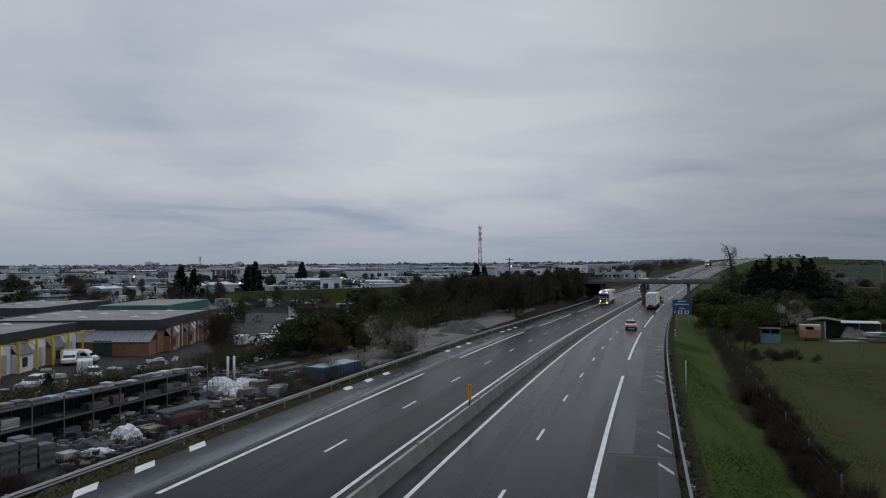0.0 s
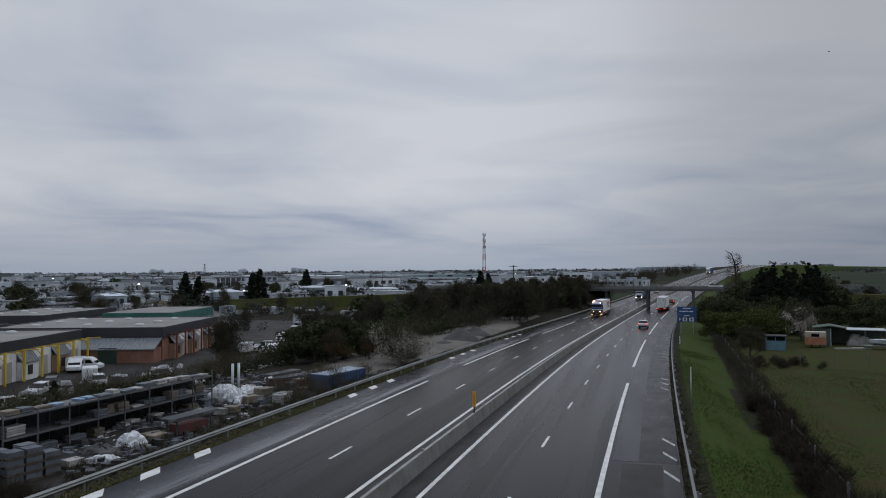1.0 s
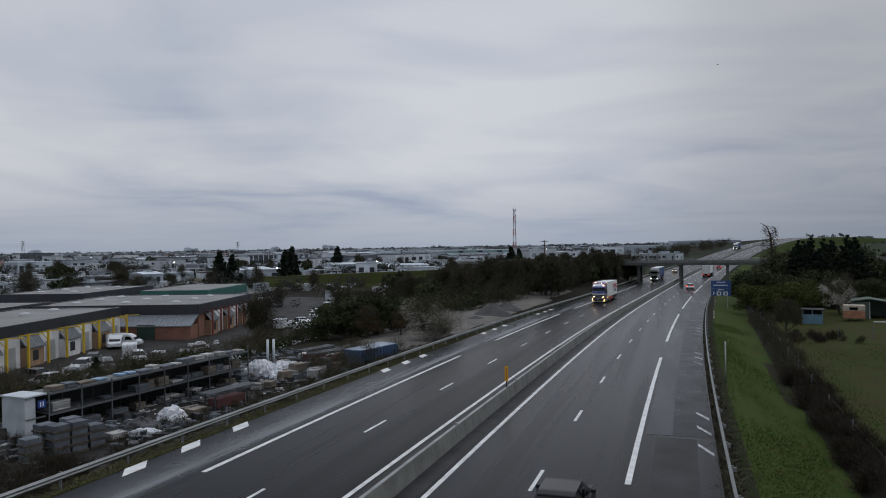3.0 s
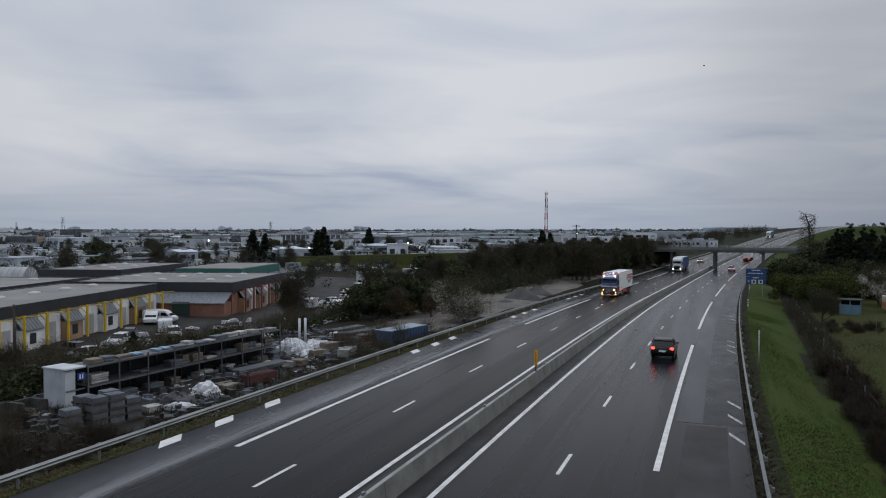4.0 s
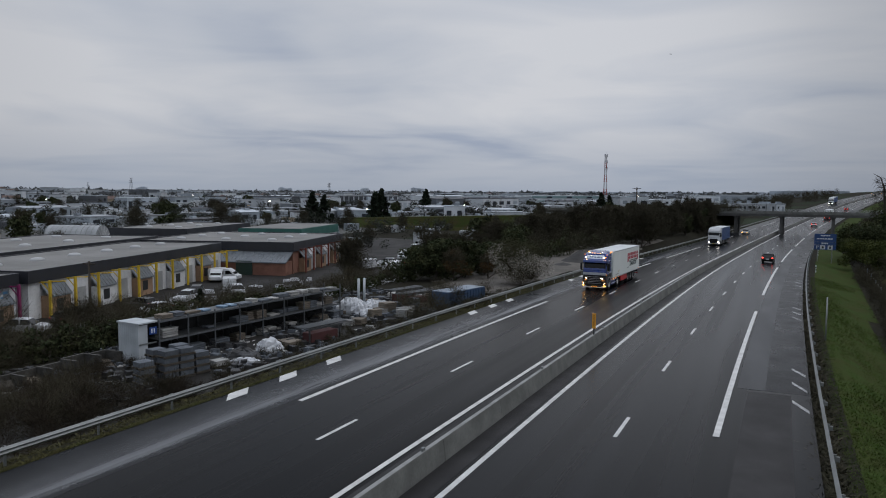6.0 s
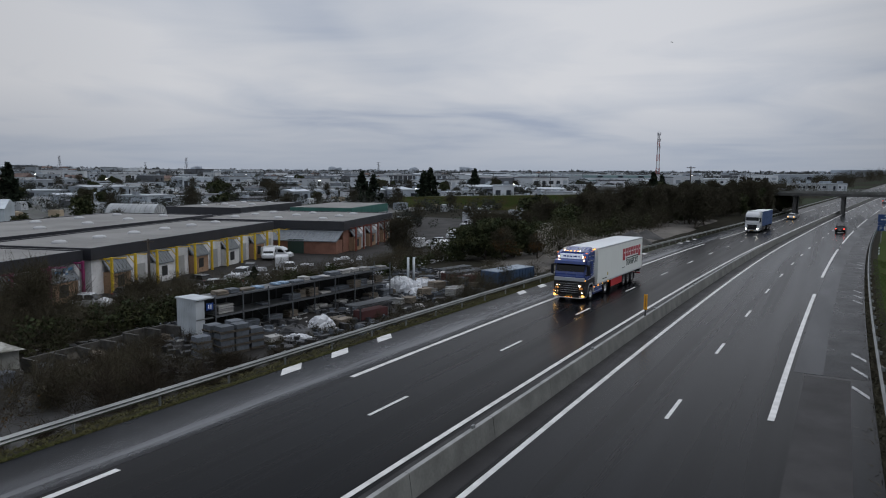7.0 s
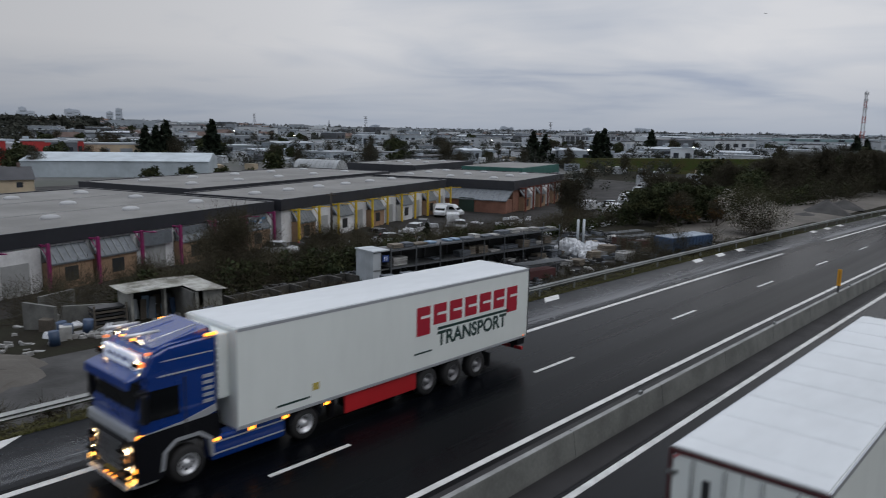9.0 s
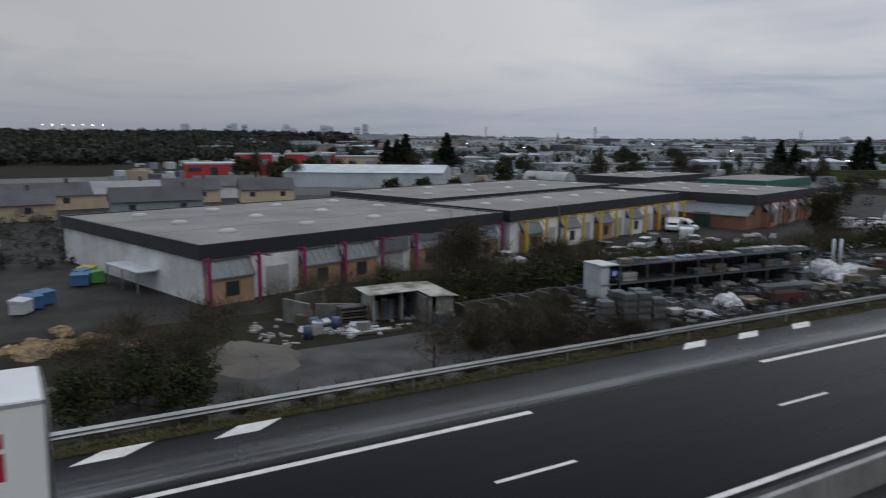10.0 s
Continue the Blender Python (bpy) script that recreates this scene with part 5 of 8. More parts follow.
def limbs(rng, height, spread, lean=0.0, n=9, r=0.16, start=0.18):
    """Tapered trunk with forking limbs. Returns the mesh and the limbs' ends."""
    bm = bmesh.new()
    pts = [Vector((0, 0, -0.4))]
    for i in range(1, 6):
        pts.append(Vector((lean * i / 5 + rng.normal() * 0.08 * spread * 0.3, rng.normal() * 0.08 * spread * 0.3, height * 0.8 * i / 5)))
    for i in range(5):
        tube(bm, pts[i], pts[i + 1], r * (1 - i * 0.17), r * (1 - (i + 1) * 0.17), n=6, cap=False)
    ends = [pts[-1]]
    for i in range(n):
        f = start + (0.95 - start) * i / n
        j = min(4, int(f * 5))
        base = pts[j].lerp(pts[j + 1], f * 5 - j)
        an = i * 2.4 + rng.uniform(-0.4, 0.4)
        ln = spread * (0.55 + 0.5 * rng.random()) * (1.1 - 0.5 * f)
        mid = base + Vector((math.cos(an) * ln * 0.5, math.sin(an) * ln * 0.5, ln * 0.35))
        end = base + Vector((math.cos(an) * ln, math.sin(an) * ln, ln * (0.5 + 0.5 * rng.random())))
        rr = r * 0.42 * (1.1 - f)
        tube(bm, base, mid, rr, rr * 0.7, n=5, cap=False)
        tube(bm, mid, end, rr * 0.7, rr * 0.25, n=5, cap=False)
        for q in range(2):
            e2 = mid + Vector((rng.normal() * 0.4, rng.normal() * 0.4, 0.3 + 0.5 * rng.random())) * ln * 0.6
            tube(bm, mid, e2, rr * 0.5, rr * 0.15, n=4, cap=False)
            ends.append(e2)
        ends.append(end)
    me = bpy.data.meshes.new("trunk")
    bm.to_mesh(me)
    bm.free()
    me.materials.append(BARK)
    return me, [tuple(e) for e in ends]


def tree(name, label, seed, height, spread, leaf, n, size, kind="leaf", lean=0.0, extra=None, category="tree", r=0.16, clump=0.33):
    rng = np.random.default_rng(seed)
    t = thing(name, None, label, category)
    me, ends = limbs(rng, height, spread, lean, n=12, r=r, start=0.06)
    share("trunk", me, t, Matrix.Identity(4))
    rad = [spread * clump * rng.uniform(0.7, 1.25) for _ in ends]
    if kind == "leaf":
        share("crown", leaf_cloud("crown", rng, ends, rad, n, size, leaf, 0.8), t, Matrix.Identity(4))
    else:
        share("crown", twig_cloud("crown", rng, ends, rad, int(n * 1.7), size * 0.85, 0.007 * max(1, height / 5), leaf, bend=0.07 if height > 6 else 0.035), t, Matrix.Identity(4))
    if extra:
        m2, n2, s2 = extra
        keep = ends[: max(3, len(ends) // 2)]
        share("blossom" if m2 is BLOSSOM else "leaves", leaf_cloud("leaves", rng, keep, [q * 1.05 for q in rad[: len(keep)]], n2, s2, m2, 0.8), t, Matrix.Identity(4))
    return t


def conifer(label, seed, height, width, n=5200, size=0.28):
    rng = np.random.default_rng(seed)
    t = thing("conifer", None, label, "tree")
    bm = bmesh.new()
    tube(bm, (0, 0, -0.4), (0, 0, height * 0.97), 0.2, 0.03, n=7)
    part("trunk", bm, BARK, t)
    cs, rs = [], []
    for i in range(46):
        f = (i + 0.5) / 46
        an, w = i * 2.4, width * (1 - f) ** 0.8 * rng.uniform(0.65, 1.15)
        for q in (0.4, 0.85):
            cs.append((math.cos(an) * w * q, math.sin(an) * w * q, height * (0.08 + 0.9 * f) - 0.1 * w * q + rng.normal() * 0.03 * height))
            rs.append(0.2 * width * (1.15 - f) * rng.uniform(0.7, 1.3) + 0.1)
    share("crown", leaf_cloud("crown", rng, cs, rs, n, size, CONIFER, 0.6), t, Matrix.Identity(4))
    return t


def scrub(name, label, spots, height, n, length, material, leafy=None, category="bushes", fine=0.009):
    """A run of thin bushes: many stems and twigs, uncountable, one object."""
    rng = np.random.default_rng(len(spots) * 7 + n)
    C = [(x + rng.normal() * 0.35, y + rng.normal() * 0.35, z + height * h * rng.uniform(0.6, 1.1)) for x, y, z in spots for h in (0.1, 0.35, 0.6, 0.75)]
    R = [height * 0.42 * rng.uniform(0.6, 1.2) for _ in C]
    if leafy:
        return tagged(new(name, leaf_cloud(name, rng, C, R, n, length, material, 0.8)), label, category, kind="stuff")
    return tagged(new(name, twig_cloud(name, rng, C, R, int(n * 2.3), length * 0.85, fine, material, bend=0.025)), label, category, kind="stuff")


def put(proto, x, y, scale=1.0, turn=0.0, dz=0.0, tall=1.0):
    return copy_thing(proto, pose(x, y, ground_at(x, y) + dz, 0, 0, turn) @ Matrix.Diagonal((scale, scale, scale * tall, 1)))


def settle(proto, x, y, scale=1.0, turn=0.0, dz=0.0, tall=1.0):
    proto.matrix_basis = pose(x, y, ground_at(x, y) + dz, 0, 0, turn) @ Matrix.Diagonal((scale, scale, scale * tall, 1))
    return proto


def along(s0, s1, l0, l1, n, seed):
    rng = random.Random(seed)
    out = []
    for i in range(n):
        s, l = s0 + (s1 - s0) * (i + rng.random()) / n, rng.uniform(l0, l1)
        x, y = plan(s, l)
        out.append((x, y, ground_z(s, l)))
    return out


def build_plants():
    rng = random.Random(5)
    # dense dark thicket between the motorway and the works
    bare = [tree("bare_tree", "bare brown winter tree in the roadside thicket", 11 + i, 7.5, 3.0, TWIG_DARK, 5200, 1.0, "twig", clump=0.36) for i in range(3)]
    ever = [tree("evergreen_tree", "dark ivy-clad evergreen tree in the roadside thicket", 31 + i, 6.0, 2.7, EVERGREEN, 5200, 0.17, clump=0.4) for i in range(2)]
    rust = tree("rusty_tree", "small tree with rust-brown withered leaves", 41, 5.0, 2.0, TWIG, 2600, 0.8, "twig", extra=(RUST, 1500, 0.1))
    spots = []
    for i in range(64):
        s = 110 + 154 * (i / 64) ** 1.05
        back = 16 * rng.random() ** 1.4
        front = 44 - 14 * smooth(125, 165, s) - 4 * smooth(180, 250, s)
        spots.append((s, front + back))
    for i, (s, l) in enumerate(spots):
        x, y = plan(s, l)
        p = (bare[i % 3], ever[i % 2], bare[(i + 1) % 3], bare[(i + 2) % 3])[i % 4]
        put(p, x, y, rng.uniform(0.75, 1.1), rng.uniform(0, 360), tall=rng.uniform(0.85, 1.15) + 0.12 * smooth(170, 230, s))
    for i in range(34):
        x, y = plan(150 + 120 * i / 34, 46 + 16 * rng.random())
        put((bare[i % 3], ever[i % 2])[i % 2], x, y, rng.uniform(0.9, 1.2), i * 70, tall=1.05)
    for i in range(26):
        s = 176 + 66 * i / 26
        x, y = plan(s, 28.5 + 9 * rng.random())
        put((bare[i % 3], ever[i % 2])[i % 3 == 0], x, y, rng.uniform(0.65, 0.9), i * 50)
    put(bare[0], *plan(150, 28.5), 1.05, 40, tall=1.1)
    put(bare[1], *plan(156, 31), 1.1, 100, tall=1.1)
    put(bare[2], *plan(160, 29), 0.95, 200)
    for x, y, k in ((-43.0, 86.5, 0.9), (-40.5, 88, 1.0), (-38, 91, 0.95), (-41.5, 93, 1.0), (-36, 97, 0.85), (-35.5, 93, 0.7)):
        put(ever[rng.randrange(2)], x, y, k, rng.uniform(0, 360), dz=-0.3, tall=0.95)
    settle(rust, -37.5, 87, 0.9, 0)
    put(rust, -55, 90, 0.8, 70)
    for p, (x, y) in zip(bare, ((-60, 98), (-33, 170), (-30, 196))):
        settle(p, x, y, 1.0)
    for p, (x, y) in zip(ever, ((-36, 106), (-40, 120))):
        settle(p, x, y, 1.0)
    scrub("thicket_undergrowth", "tangled dark undergrowth below the roadside thicket", along(118, 262, 32, 46, 110, 3), 4.6, 26000, 1.3, TWIG_DARK)
    scrub("thicket_undergrowth", "tangled dark undergrowth below the roadside thicket", along(92, 128, 40, 50, 50, 31), 3.0, 9000, 1.1, TWIG_DARK)
    scrub("thicket_undergrowth", "dark ivy undergrowth below the roadside thicket", along(86, 250, 36, 52, 120, 32), 3.4, 24000, 0.2, EVERGREEN, True)
    # flowering shrub beside the track
    b = tree("blossom_shrub", "rounded dense shrub covered in pale blossom on one side", 77, 3.7, 2.5, SHRUB, 15000, 0.06, extra=(BLOSSOM, 12000, 0.045), category="shrub", clump=0.5, r=0.1)
    settle(b, -27.6, 84.8, 1.25, 150)
    scrub("shrub_twigs", "fine bare twigs round the flowering shrub", [(-27.6 + 1.3 * math.cos(q), 84.8 + 1.3 * math.sin(q), ground_at(-27.6, 84.8) + 0.4) for q in (0, 1.3, 2.5, 3.8, 5)], 3.4, 2600, 0.8, TWIG)
    put(rust, -33.5, 89, 0.8, 30)
    # scrub by the guard rail and in the yard
    scrub("roadside_scrub", "thin brown brambles along the guard rail", along(4, 36, 26.5, 29, 26, 8), 0.6, 3600, 0.6, TWIG_RED)
    scrub("roadside_scrub", "thin brown brambles along the guard rail", along(36, 72, 26.6, 29, 30, 9), 0.8, 5000, 0.5, TWIG_DARK)
    scrub("roadside_scrub", "thin bare scrub beside the container", along(58, 70, 28, 33, 14, 10), 2.2, 3000, 0.9, TWIG)
    scrub("roadside_scrub", "dense brown scrub beside the guard rail", along(20, 30, 28.5, 36, 28, 14), 1.6, 8000, 0.7, TWIG_RED, fine=0.005)
    scrub("roadside_scrub", "dark scrub below the road bank", along(-18, 8, 27, 33, 24, 15), 1.1, 2600, 0.8, TWIG_DARK)
    scrub("yard_thicket", "dark tangle of ivy and bushes behind the yard", along(22, 62, 45.5, 54, 56, 11), 2.5, 22000, 0.15, EVERGREEN, True)
    scrub("yard_thicket", "bare brown bushes behind the yard", along(16, 64, 45, 57, 80, 12), 3.3, 26000, 1.0, TWIG, fine=0.006)
    scrub("yard_thicket", "bare brown bushes before the sheds", along(60, 96, 46, 60, 50, 13), 2.6, 14000, 0.9, TWIG, fine=0.007)
    st_ = tree("bare_tree", "open bare bush with a few green leaves", 94, 4.0, 2.2, TWIG, 1500, 0.8, "twig", extra=(OLIVE, 260, 0.07), r=0.06)
    settle(st_, -33.0, 2.0, 0.9)
    scrub("roadside_scrub", "tall bare brown scrub at the edge of the yard", along(21, 28.5, 30, 37, 18, 16), 2.0, 5000, 0.8, TWIG, fine=0.005)
    scrub("roadside_scrub", "low weeds and brambles in the yard", along(24, 76, 27.5, 33, 60, 17), 0.55, 7000, 0.4, TWIG_DARK)
    scrub("yard_weeds", "dark bushes between the yard and the sheds", along(48, 98, 44, 52, 40, 18), 1.7, 7000, 0.16, EVERGREEN, True)
    yb = tree("bare_tree", "bushy bare tree before the magenta shed", 91, 5.4, 3.0, TWIG, 5200, 0.9, "twig", clump=0.4)
    settle(yb, -53.5, 33, 1.0)
    put(yb, -50.5, 41, 0.8, 120)
    put(yb, -55.5, 27, 0.62, 60)
    for x, y, k in ((-30.8, 5.4, 0.42), (-32.8, 3.8, 0.45), (-34.5, 6.4, 0.38), (-31.5, 1.5, 0.45), (-36.5, 4.5, 0.36)):
        put(ever[0], x, y, k, x * 40)
    put(st_, -34.0, 6, 0.9, 10)
    put(st_, -36.0, 4, 1.0, 80)
    put(st_, -38.5, 8.5, 1.0, 180)
    scrub("roadside_scrub", "tangled brown brush before the block bays", along(25, 35, 37.5, 40, 22, 19), 0.9, 5200, 0.5, TWIG_RED, fine=0.005)
    put(yb, -48.0, 30.5, 0.95, 200, tall=1.15)
    put(yb, -53.0, 47.5, 0.7, 20)
    st = tree("bare_tree", "small thin tree with few withered leaves beside the road", 93, 3.6, 1.5, TWIG, 700, 0.5, "twig", extra=(RUST, 120, 0.07), r=0.07)
    settle(st, -30.5, 17.2, 1.0)
    g = conifer("small dark conifer in the yard", 95, 3.4, 1.1, 1800, 0.16)
    settle(g, -47.5, 51.5)
    # right-hand side: hedge along the fence, evergreens, tall conifers, a ragged bare conifer
    scrub("fence_hedge", "dark reddish-brown leafless hedge along the field fence", along(30, 72, -8.6, -10.6, 50, 21), 1.5, 26000, 0.6, TWIG_RED)
    scrub("fence_hedge", "dark leafless hedge along the field fence", along(72, 128, -8.8, -10.8, 46, 22), 1.7, 12000, 0.7, TWIG_DARK)
    scrub("hedge_patch", "low brown hedge across the field", along(99, 106, -12, -20, 20, 23), 0.9, 4500, 0.5, TWIG_RED)
    e2 = tree("evergreen_tree", "broad dark evergreen tree by the motorway", 51, 7.0, 4.2, EVERGREEN, 9000, 0.2, clump=0.42)
    settle(e2, 14.5, 150, 1.0)
    for x, y, k in ((14.5, 160, 0.7), (17.5, 158, 0.8), (24, 160, 1.0), (17, 140, 0.75), (34, 152, 0.9), (40, 150, 0.85), (46, 152, 0.9), (52, 150, 0.85), (29, 150, 0.85), (58, 155, 1.0), (36, 168, 1.0), (22, 147, 0.9), (26, 154, 1.0), (31, 158, 1.1), (44, 160, 1.0), (50, 160, 1.0), (64, 160, 1.0), (19, 150, 1.0)):
        put(e2, x, y, k, rng.uniform(0, 360), tall=rng.uniform(0.8, 1.0))
    o = tree("olive_bush", "rounded olive-green bush on the verge", 55, 5.0, 3.4, OLIVE, 8000, 0.15, clump=0.42, category="bush")
    settle(o, 16.0, 126, 1.0)
    put(o, 19.5, 130, 1.05, 90)
    put(o, 13.5, 134, 0.9, 200)
    bb = tree("bare_tree", "rounded bare bush by the field", 57, 4.2, 2.2, TWIG_DARK, 4500, 0.7, "twig")
    settle(bb, 15.2, 112, 1.0)
    bl = tree("blossom_tree", "bare tree with pale blossom behind the sheds", 58, 4.8, 2.4, TWIG, 2500, 0.8, "twig", extra=(BLOSSOM, 2600, 0.07))
    settle(bl, 27.0, 138, 1.35)
    c = conifer("tall dense dark conifer by the motorway", 61, 12.2, 5.0, 12000, 0.2)
    settle(c, 24.5, 157, 1.0)
    for x, y, k in ((24.0, 158, 0.9), (28.5, 160, 0.95), (33.0, 160, 1.0), (34.2, 161, 1.05), (31, 163, 0.98), (35.0, 164, 0.95), (26.5, 163, 1.0)):
        put(c, x, y, k, rng.uniform(0, 360))
    for i in range(9):
        put(e2, 23 + 1.6 * i, 164 + rng.uniform(-2, 3), rng.uniform(1.2, 1.5), i * 51)
    for i in range(16):
        put(c, 23.2 + 0.72 * i + rng.uniform(-0.8, 0.8), 156 + rng.uniform(-2, 8), rng.uniform(0.8, 1.12), i * 77, tall=rng.uniform(0.9, 1.12))
    for x, y, k in ((60, 200, 0.9), (76, 210, 1.1), (52, 215, 0.8), (84, 205, 0.8)):
        put(bare[0], x, y, k, x * 7)
    for i in range(12):
        x, y = plan(200 + 18 * i, -40 - 45 * rng.random())
        put(bare[i % 3], x, y, rng.uniform(0.6, 1.0), i * 40)
    scrub("far_roadside_trees", "grey bare trees beside the motorway beyond the bridge", along(275, 640, 32, 70, 120, 41), 6.0, 16000, 2.2, TWIG_DARK, fine=0.035, category="trees")
    scrub("far_roadside_trees", "dark bare trees beside the motorway beyond the bridge", along(275, 560, -12, -22, 60, 42), 4.0, 7000, 1.6, TWIG_DARK, fine=0.03, category="trees")
    # ragged bare conifer with branches blown to one side
    t = thing("ragged_conifer", None, "tall ragged conifer bent over at the top with bare drooping branches", "tree")
    r2 = np.random.default_rng(8)
    bm = bmesh.new()
    pts = [Vector((0, 0, -0.4)), Vector((0.1, 0, 5)), Vector((0.0, 0, 10)), Vector((-0.2, 0, 13.5)), Vector((-0.9, 0, 15.6)), Vector((-2.2, 0, 16.4))]
    for i in range(5):
        tube(bm, pts[i], pts[i + 1], 0.34 - 0.06 * i, 0.28 - 0.06 * i, n=6, cap=False)
    for i in range(26):
        z = 6 + 9.5 * i / 26
        k = -1 if i % 4 else 0.5
        ln = r2.uniform(1.2, 3.2) * (1.1 - 0.02 * i)
        p = Vector((0, 0, z))
        q = p + Vector((k * ln, r2.normal() * 0.6, r2.uniform(-0.1, 0.6)))
        tube(bm, p, q, 0.07, 0.03, n=4, cap=False)
        tube(bm, q, q + Vector((k * 0.5, 0, -0.7)), 0.03, 0.01, n=4, cap=False)
    part("trunk", bm, BARK, t)
    cs = [(k * q, r2.normal() * 0.5, z) for z in np.linspace(5, 15.5, 40) for k, q in ((-1, r2.uniform(0.1, 2.0)), (1, r2.uniform(0, 0.9)))]
    share("crown", twig_cloud("crown", r2, cs, [0.4] * len(cs), 2600, 0.6, 0.02, TWIG_DARK, -0.5), t, Matrix.Identity(4))
    settle(t, 20.5, 170, 1.0)
    # grass: blades along the rails and over the near verge and field
    for name, (s0, s1, l0, l1), n, h, m in (("verge_grass", (20, 110, -2.6, -8.6), 60000, 0.07, GRASS_BLADE), ("roadside_grass", (-12, 70, 24.35, 25.15), 30000, 0.075, DULL_BLADE), ("roadside_grass", (-12, 90, 24.4, 27.0), 22000, 0.13, DRY_BLADE),
                                          ("field_grass", (34, 100, -11, -42), 60000, 0.09, GRASS_BLADE), ("field_grass", (34, 100, -11, -42), 26000, 0.11, DRY_BLADE), ("kerb_weeds", (22, 90, -1.5, -2.6), 7000, 0.22, TWIG_DARK)):
        r3 = np.random.default_rng(n + int(l0))
        V, F = [], []
        for i in range(n):
            s, l = s0 + (s1 - s0) * r3.random() ** 1.4, l0 + (l1 - l0) * r3.random()
            x, y = plan(s, l)
            z = ground_z(s, l) - 0.03
            a, k = r3.uniform(0, 6.28), h * r3.uniform(0.5, 1.4)
            w = 0.018 + 0.14 * k
            V += [(x - w * math.cos(a), y - w * math.sin(a), z), (x + w * math.cos(a), y + w * math.sin(a), z), (x + k * 1.3 * r3.normal(), y + k * 1.3 * r3.normal(), z + 0.05 + 0.6 * k)]
            F.append((3 * i, 3 * i + 1, 3 * i + 2))
        tagged(new(name, mesh_of(name, V, F, m)), "tufts of rough grass and weeds", "grass", kind="stuff")


build_plants()


# ---- the works yard below the road ----
STONE_GREY = mat("block_grey", (0.105, 0.12, 0.14), 0.85, var=0.35, scale=0.8, fine=8, bump=0.3, rand=0.2)
STONE_PALE = mat("pale_stone", (0.34, 0.34, 0.33), 0.85, var=0.35, scale=0.8, fine=8, bump=0.3, rand=0.35)
STONE_BUFF = mat("buff_stone", (0.17, 0.145, 0.115), 0.85, var=0.3, scale=0.8, fine=8, bump=0.3, rand=0.25)
WRAP = mat("white_wrap", (0.62, 0.64, 0.67), 0.4, var=0.25, scale=0.7, fine=5, bump=0.4)
SHEET_WHITE = mat("white_sheeting", (0.47, 0.51, 0.54), 0.5, var=0.2, scale=1.0, fine=4, bump=0.1)
PALE_BLUE = mat("blue_cover", (0.20, 0.30, 0.42), 0.5, var=0.2, scale=1.0, bump=0.2)
WOOD = mat("pallet_wood", (0.095, 0.082, 0.066), 0.85, var=0.3, scale=0.5, fine=10, bump=0.3)
CONT_BLUE = mat("container_blue", (0.035, 0.075, 0.15), 0.55, var=0.3, scale=1.0, fine=6, bump=0.1)
BLACK_TARP = mat("black_tarp", (0.02, 0.021, 0.023), 0.5, var=0.3, scale=0.6, fine=5, bump=0.5)


RACK = mat("rack_steel", (0.115, 0.125, 0.135), 0.6, 0.2, var=0.3)


def gz(x, y):
    return ground_at(x, y)


def crate_stack(x, y, turn, cols, rows, levels, name="block_stack", label="stack of grey concrete blocks banded on pallets", material=None, unit=(1.1, 1.0, 0.46)):
    t = thing(name, pose(x, y, gz(x, y), 0, 0, turn), label, "building blocks", "stacked stock in the yard")
    w, d, h = unit
    bm = bmesh.new()
    box(bm, -w / 2 + 0.09, w / 2 - 0.09, -d / 2 + 0.08, d / 2 - 0.08, 0.14, h - 0.02, bevel=0.015)
    me = bpy.data.meshes.new("block_pack")
    bm.to_mesh(me)
    bm.free()
    me.materials.append(material or STONE_GREY)
    bm = bmesh.new()
    for k in (-0.4, 0, 0.4):
        box(bm, -w / 2 + 0.03, w / 2 - 0.03, k * d - 0.05, k * d + 0.05, 0, 0.1)
    box(bm, -w / 2 + 0.03, w / 2 - 0.03, -d / 2 + 0.03, d / 2 - 0.03, 0.1, 0.125)
    mp = bpy.data.meshes.new("pallet")
    bm.to_mesh(mp)
    bm.free()
    mp.materials.append(WOOD)
    rng = random.Random(int(x * 13 + y * 7))
    for i in range(cols):
        for j in range(rows):
            for k in range(levels - (1 if rng.random() < 0.25 else 0)):
                m = pose((i - (cols - 1) / 2) * w + rng.uniform(-0.03, 0.03), (j - (rows - 1) / 2) * d, k * h, 0, 0, rng.uniform(-2, 2))
                share("block_pack", me, t, m)
                share("pallet", mp, t, m)
    return t


def lumpy(name, label, x, y, sx, sy, sz, material, seed, category="heap", dz=0.0, rough=1.0):
    """A sagging wrapped heap: a bumpy mound with a flat foot."""
    bm = bmesh.new()
    n, k = 22, 9
    rings = []
    for i in range(k):
        f = i / (k - 1)
        r = math.cos(f * math.pi / 2) ** 0.7
        ring = []
        for j in range(n):
            a = math.tau * j / n
            q = noise.noise(Vector((math.cos(a) * 1.7 + seed, math.sin(a) * 1.7, f * 2.2 + seed)))
            q2 = noise.noise(Vector((math.cos(a) * 5 + seed, math.sin(a) * 5, f * 6)))
            rr = r * (1 + (0.35 * q + 0.22 * q2) * rough)
            ring.append(bm.verts.new((sx * rr * math.cos(a), sy * rr * math.sin(a), sz * math.sin(f * math.pi / 2) * (1 + (0.25 * q + 0.1 * q2) * rough) - 0.1)))
        rings.append(ring)
    for a, b in zip(rings, rings[1:]):
        for j in range(n):
            bm.faces.new((a[j], a[(j + 1) % n], b[(j + 1) % n], b[j]))
    bmesh.ops.remove_doubles(bm, verts=bm.verts, dist=0.01)
    ob = link_bm(name, bm, material)
    ob.matrix_basis = pose(x, y, gz(x, y) + dz)
    return tagged(ob, label, category)


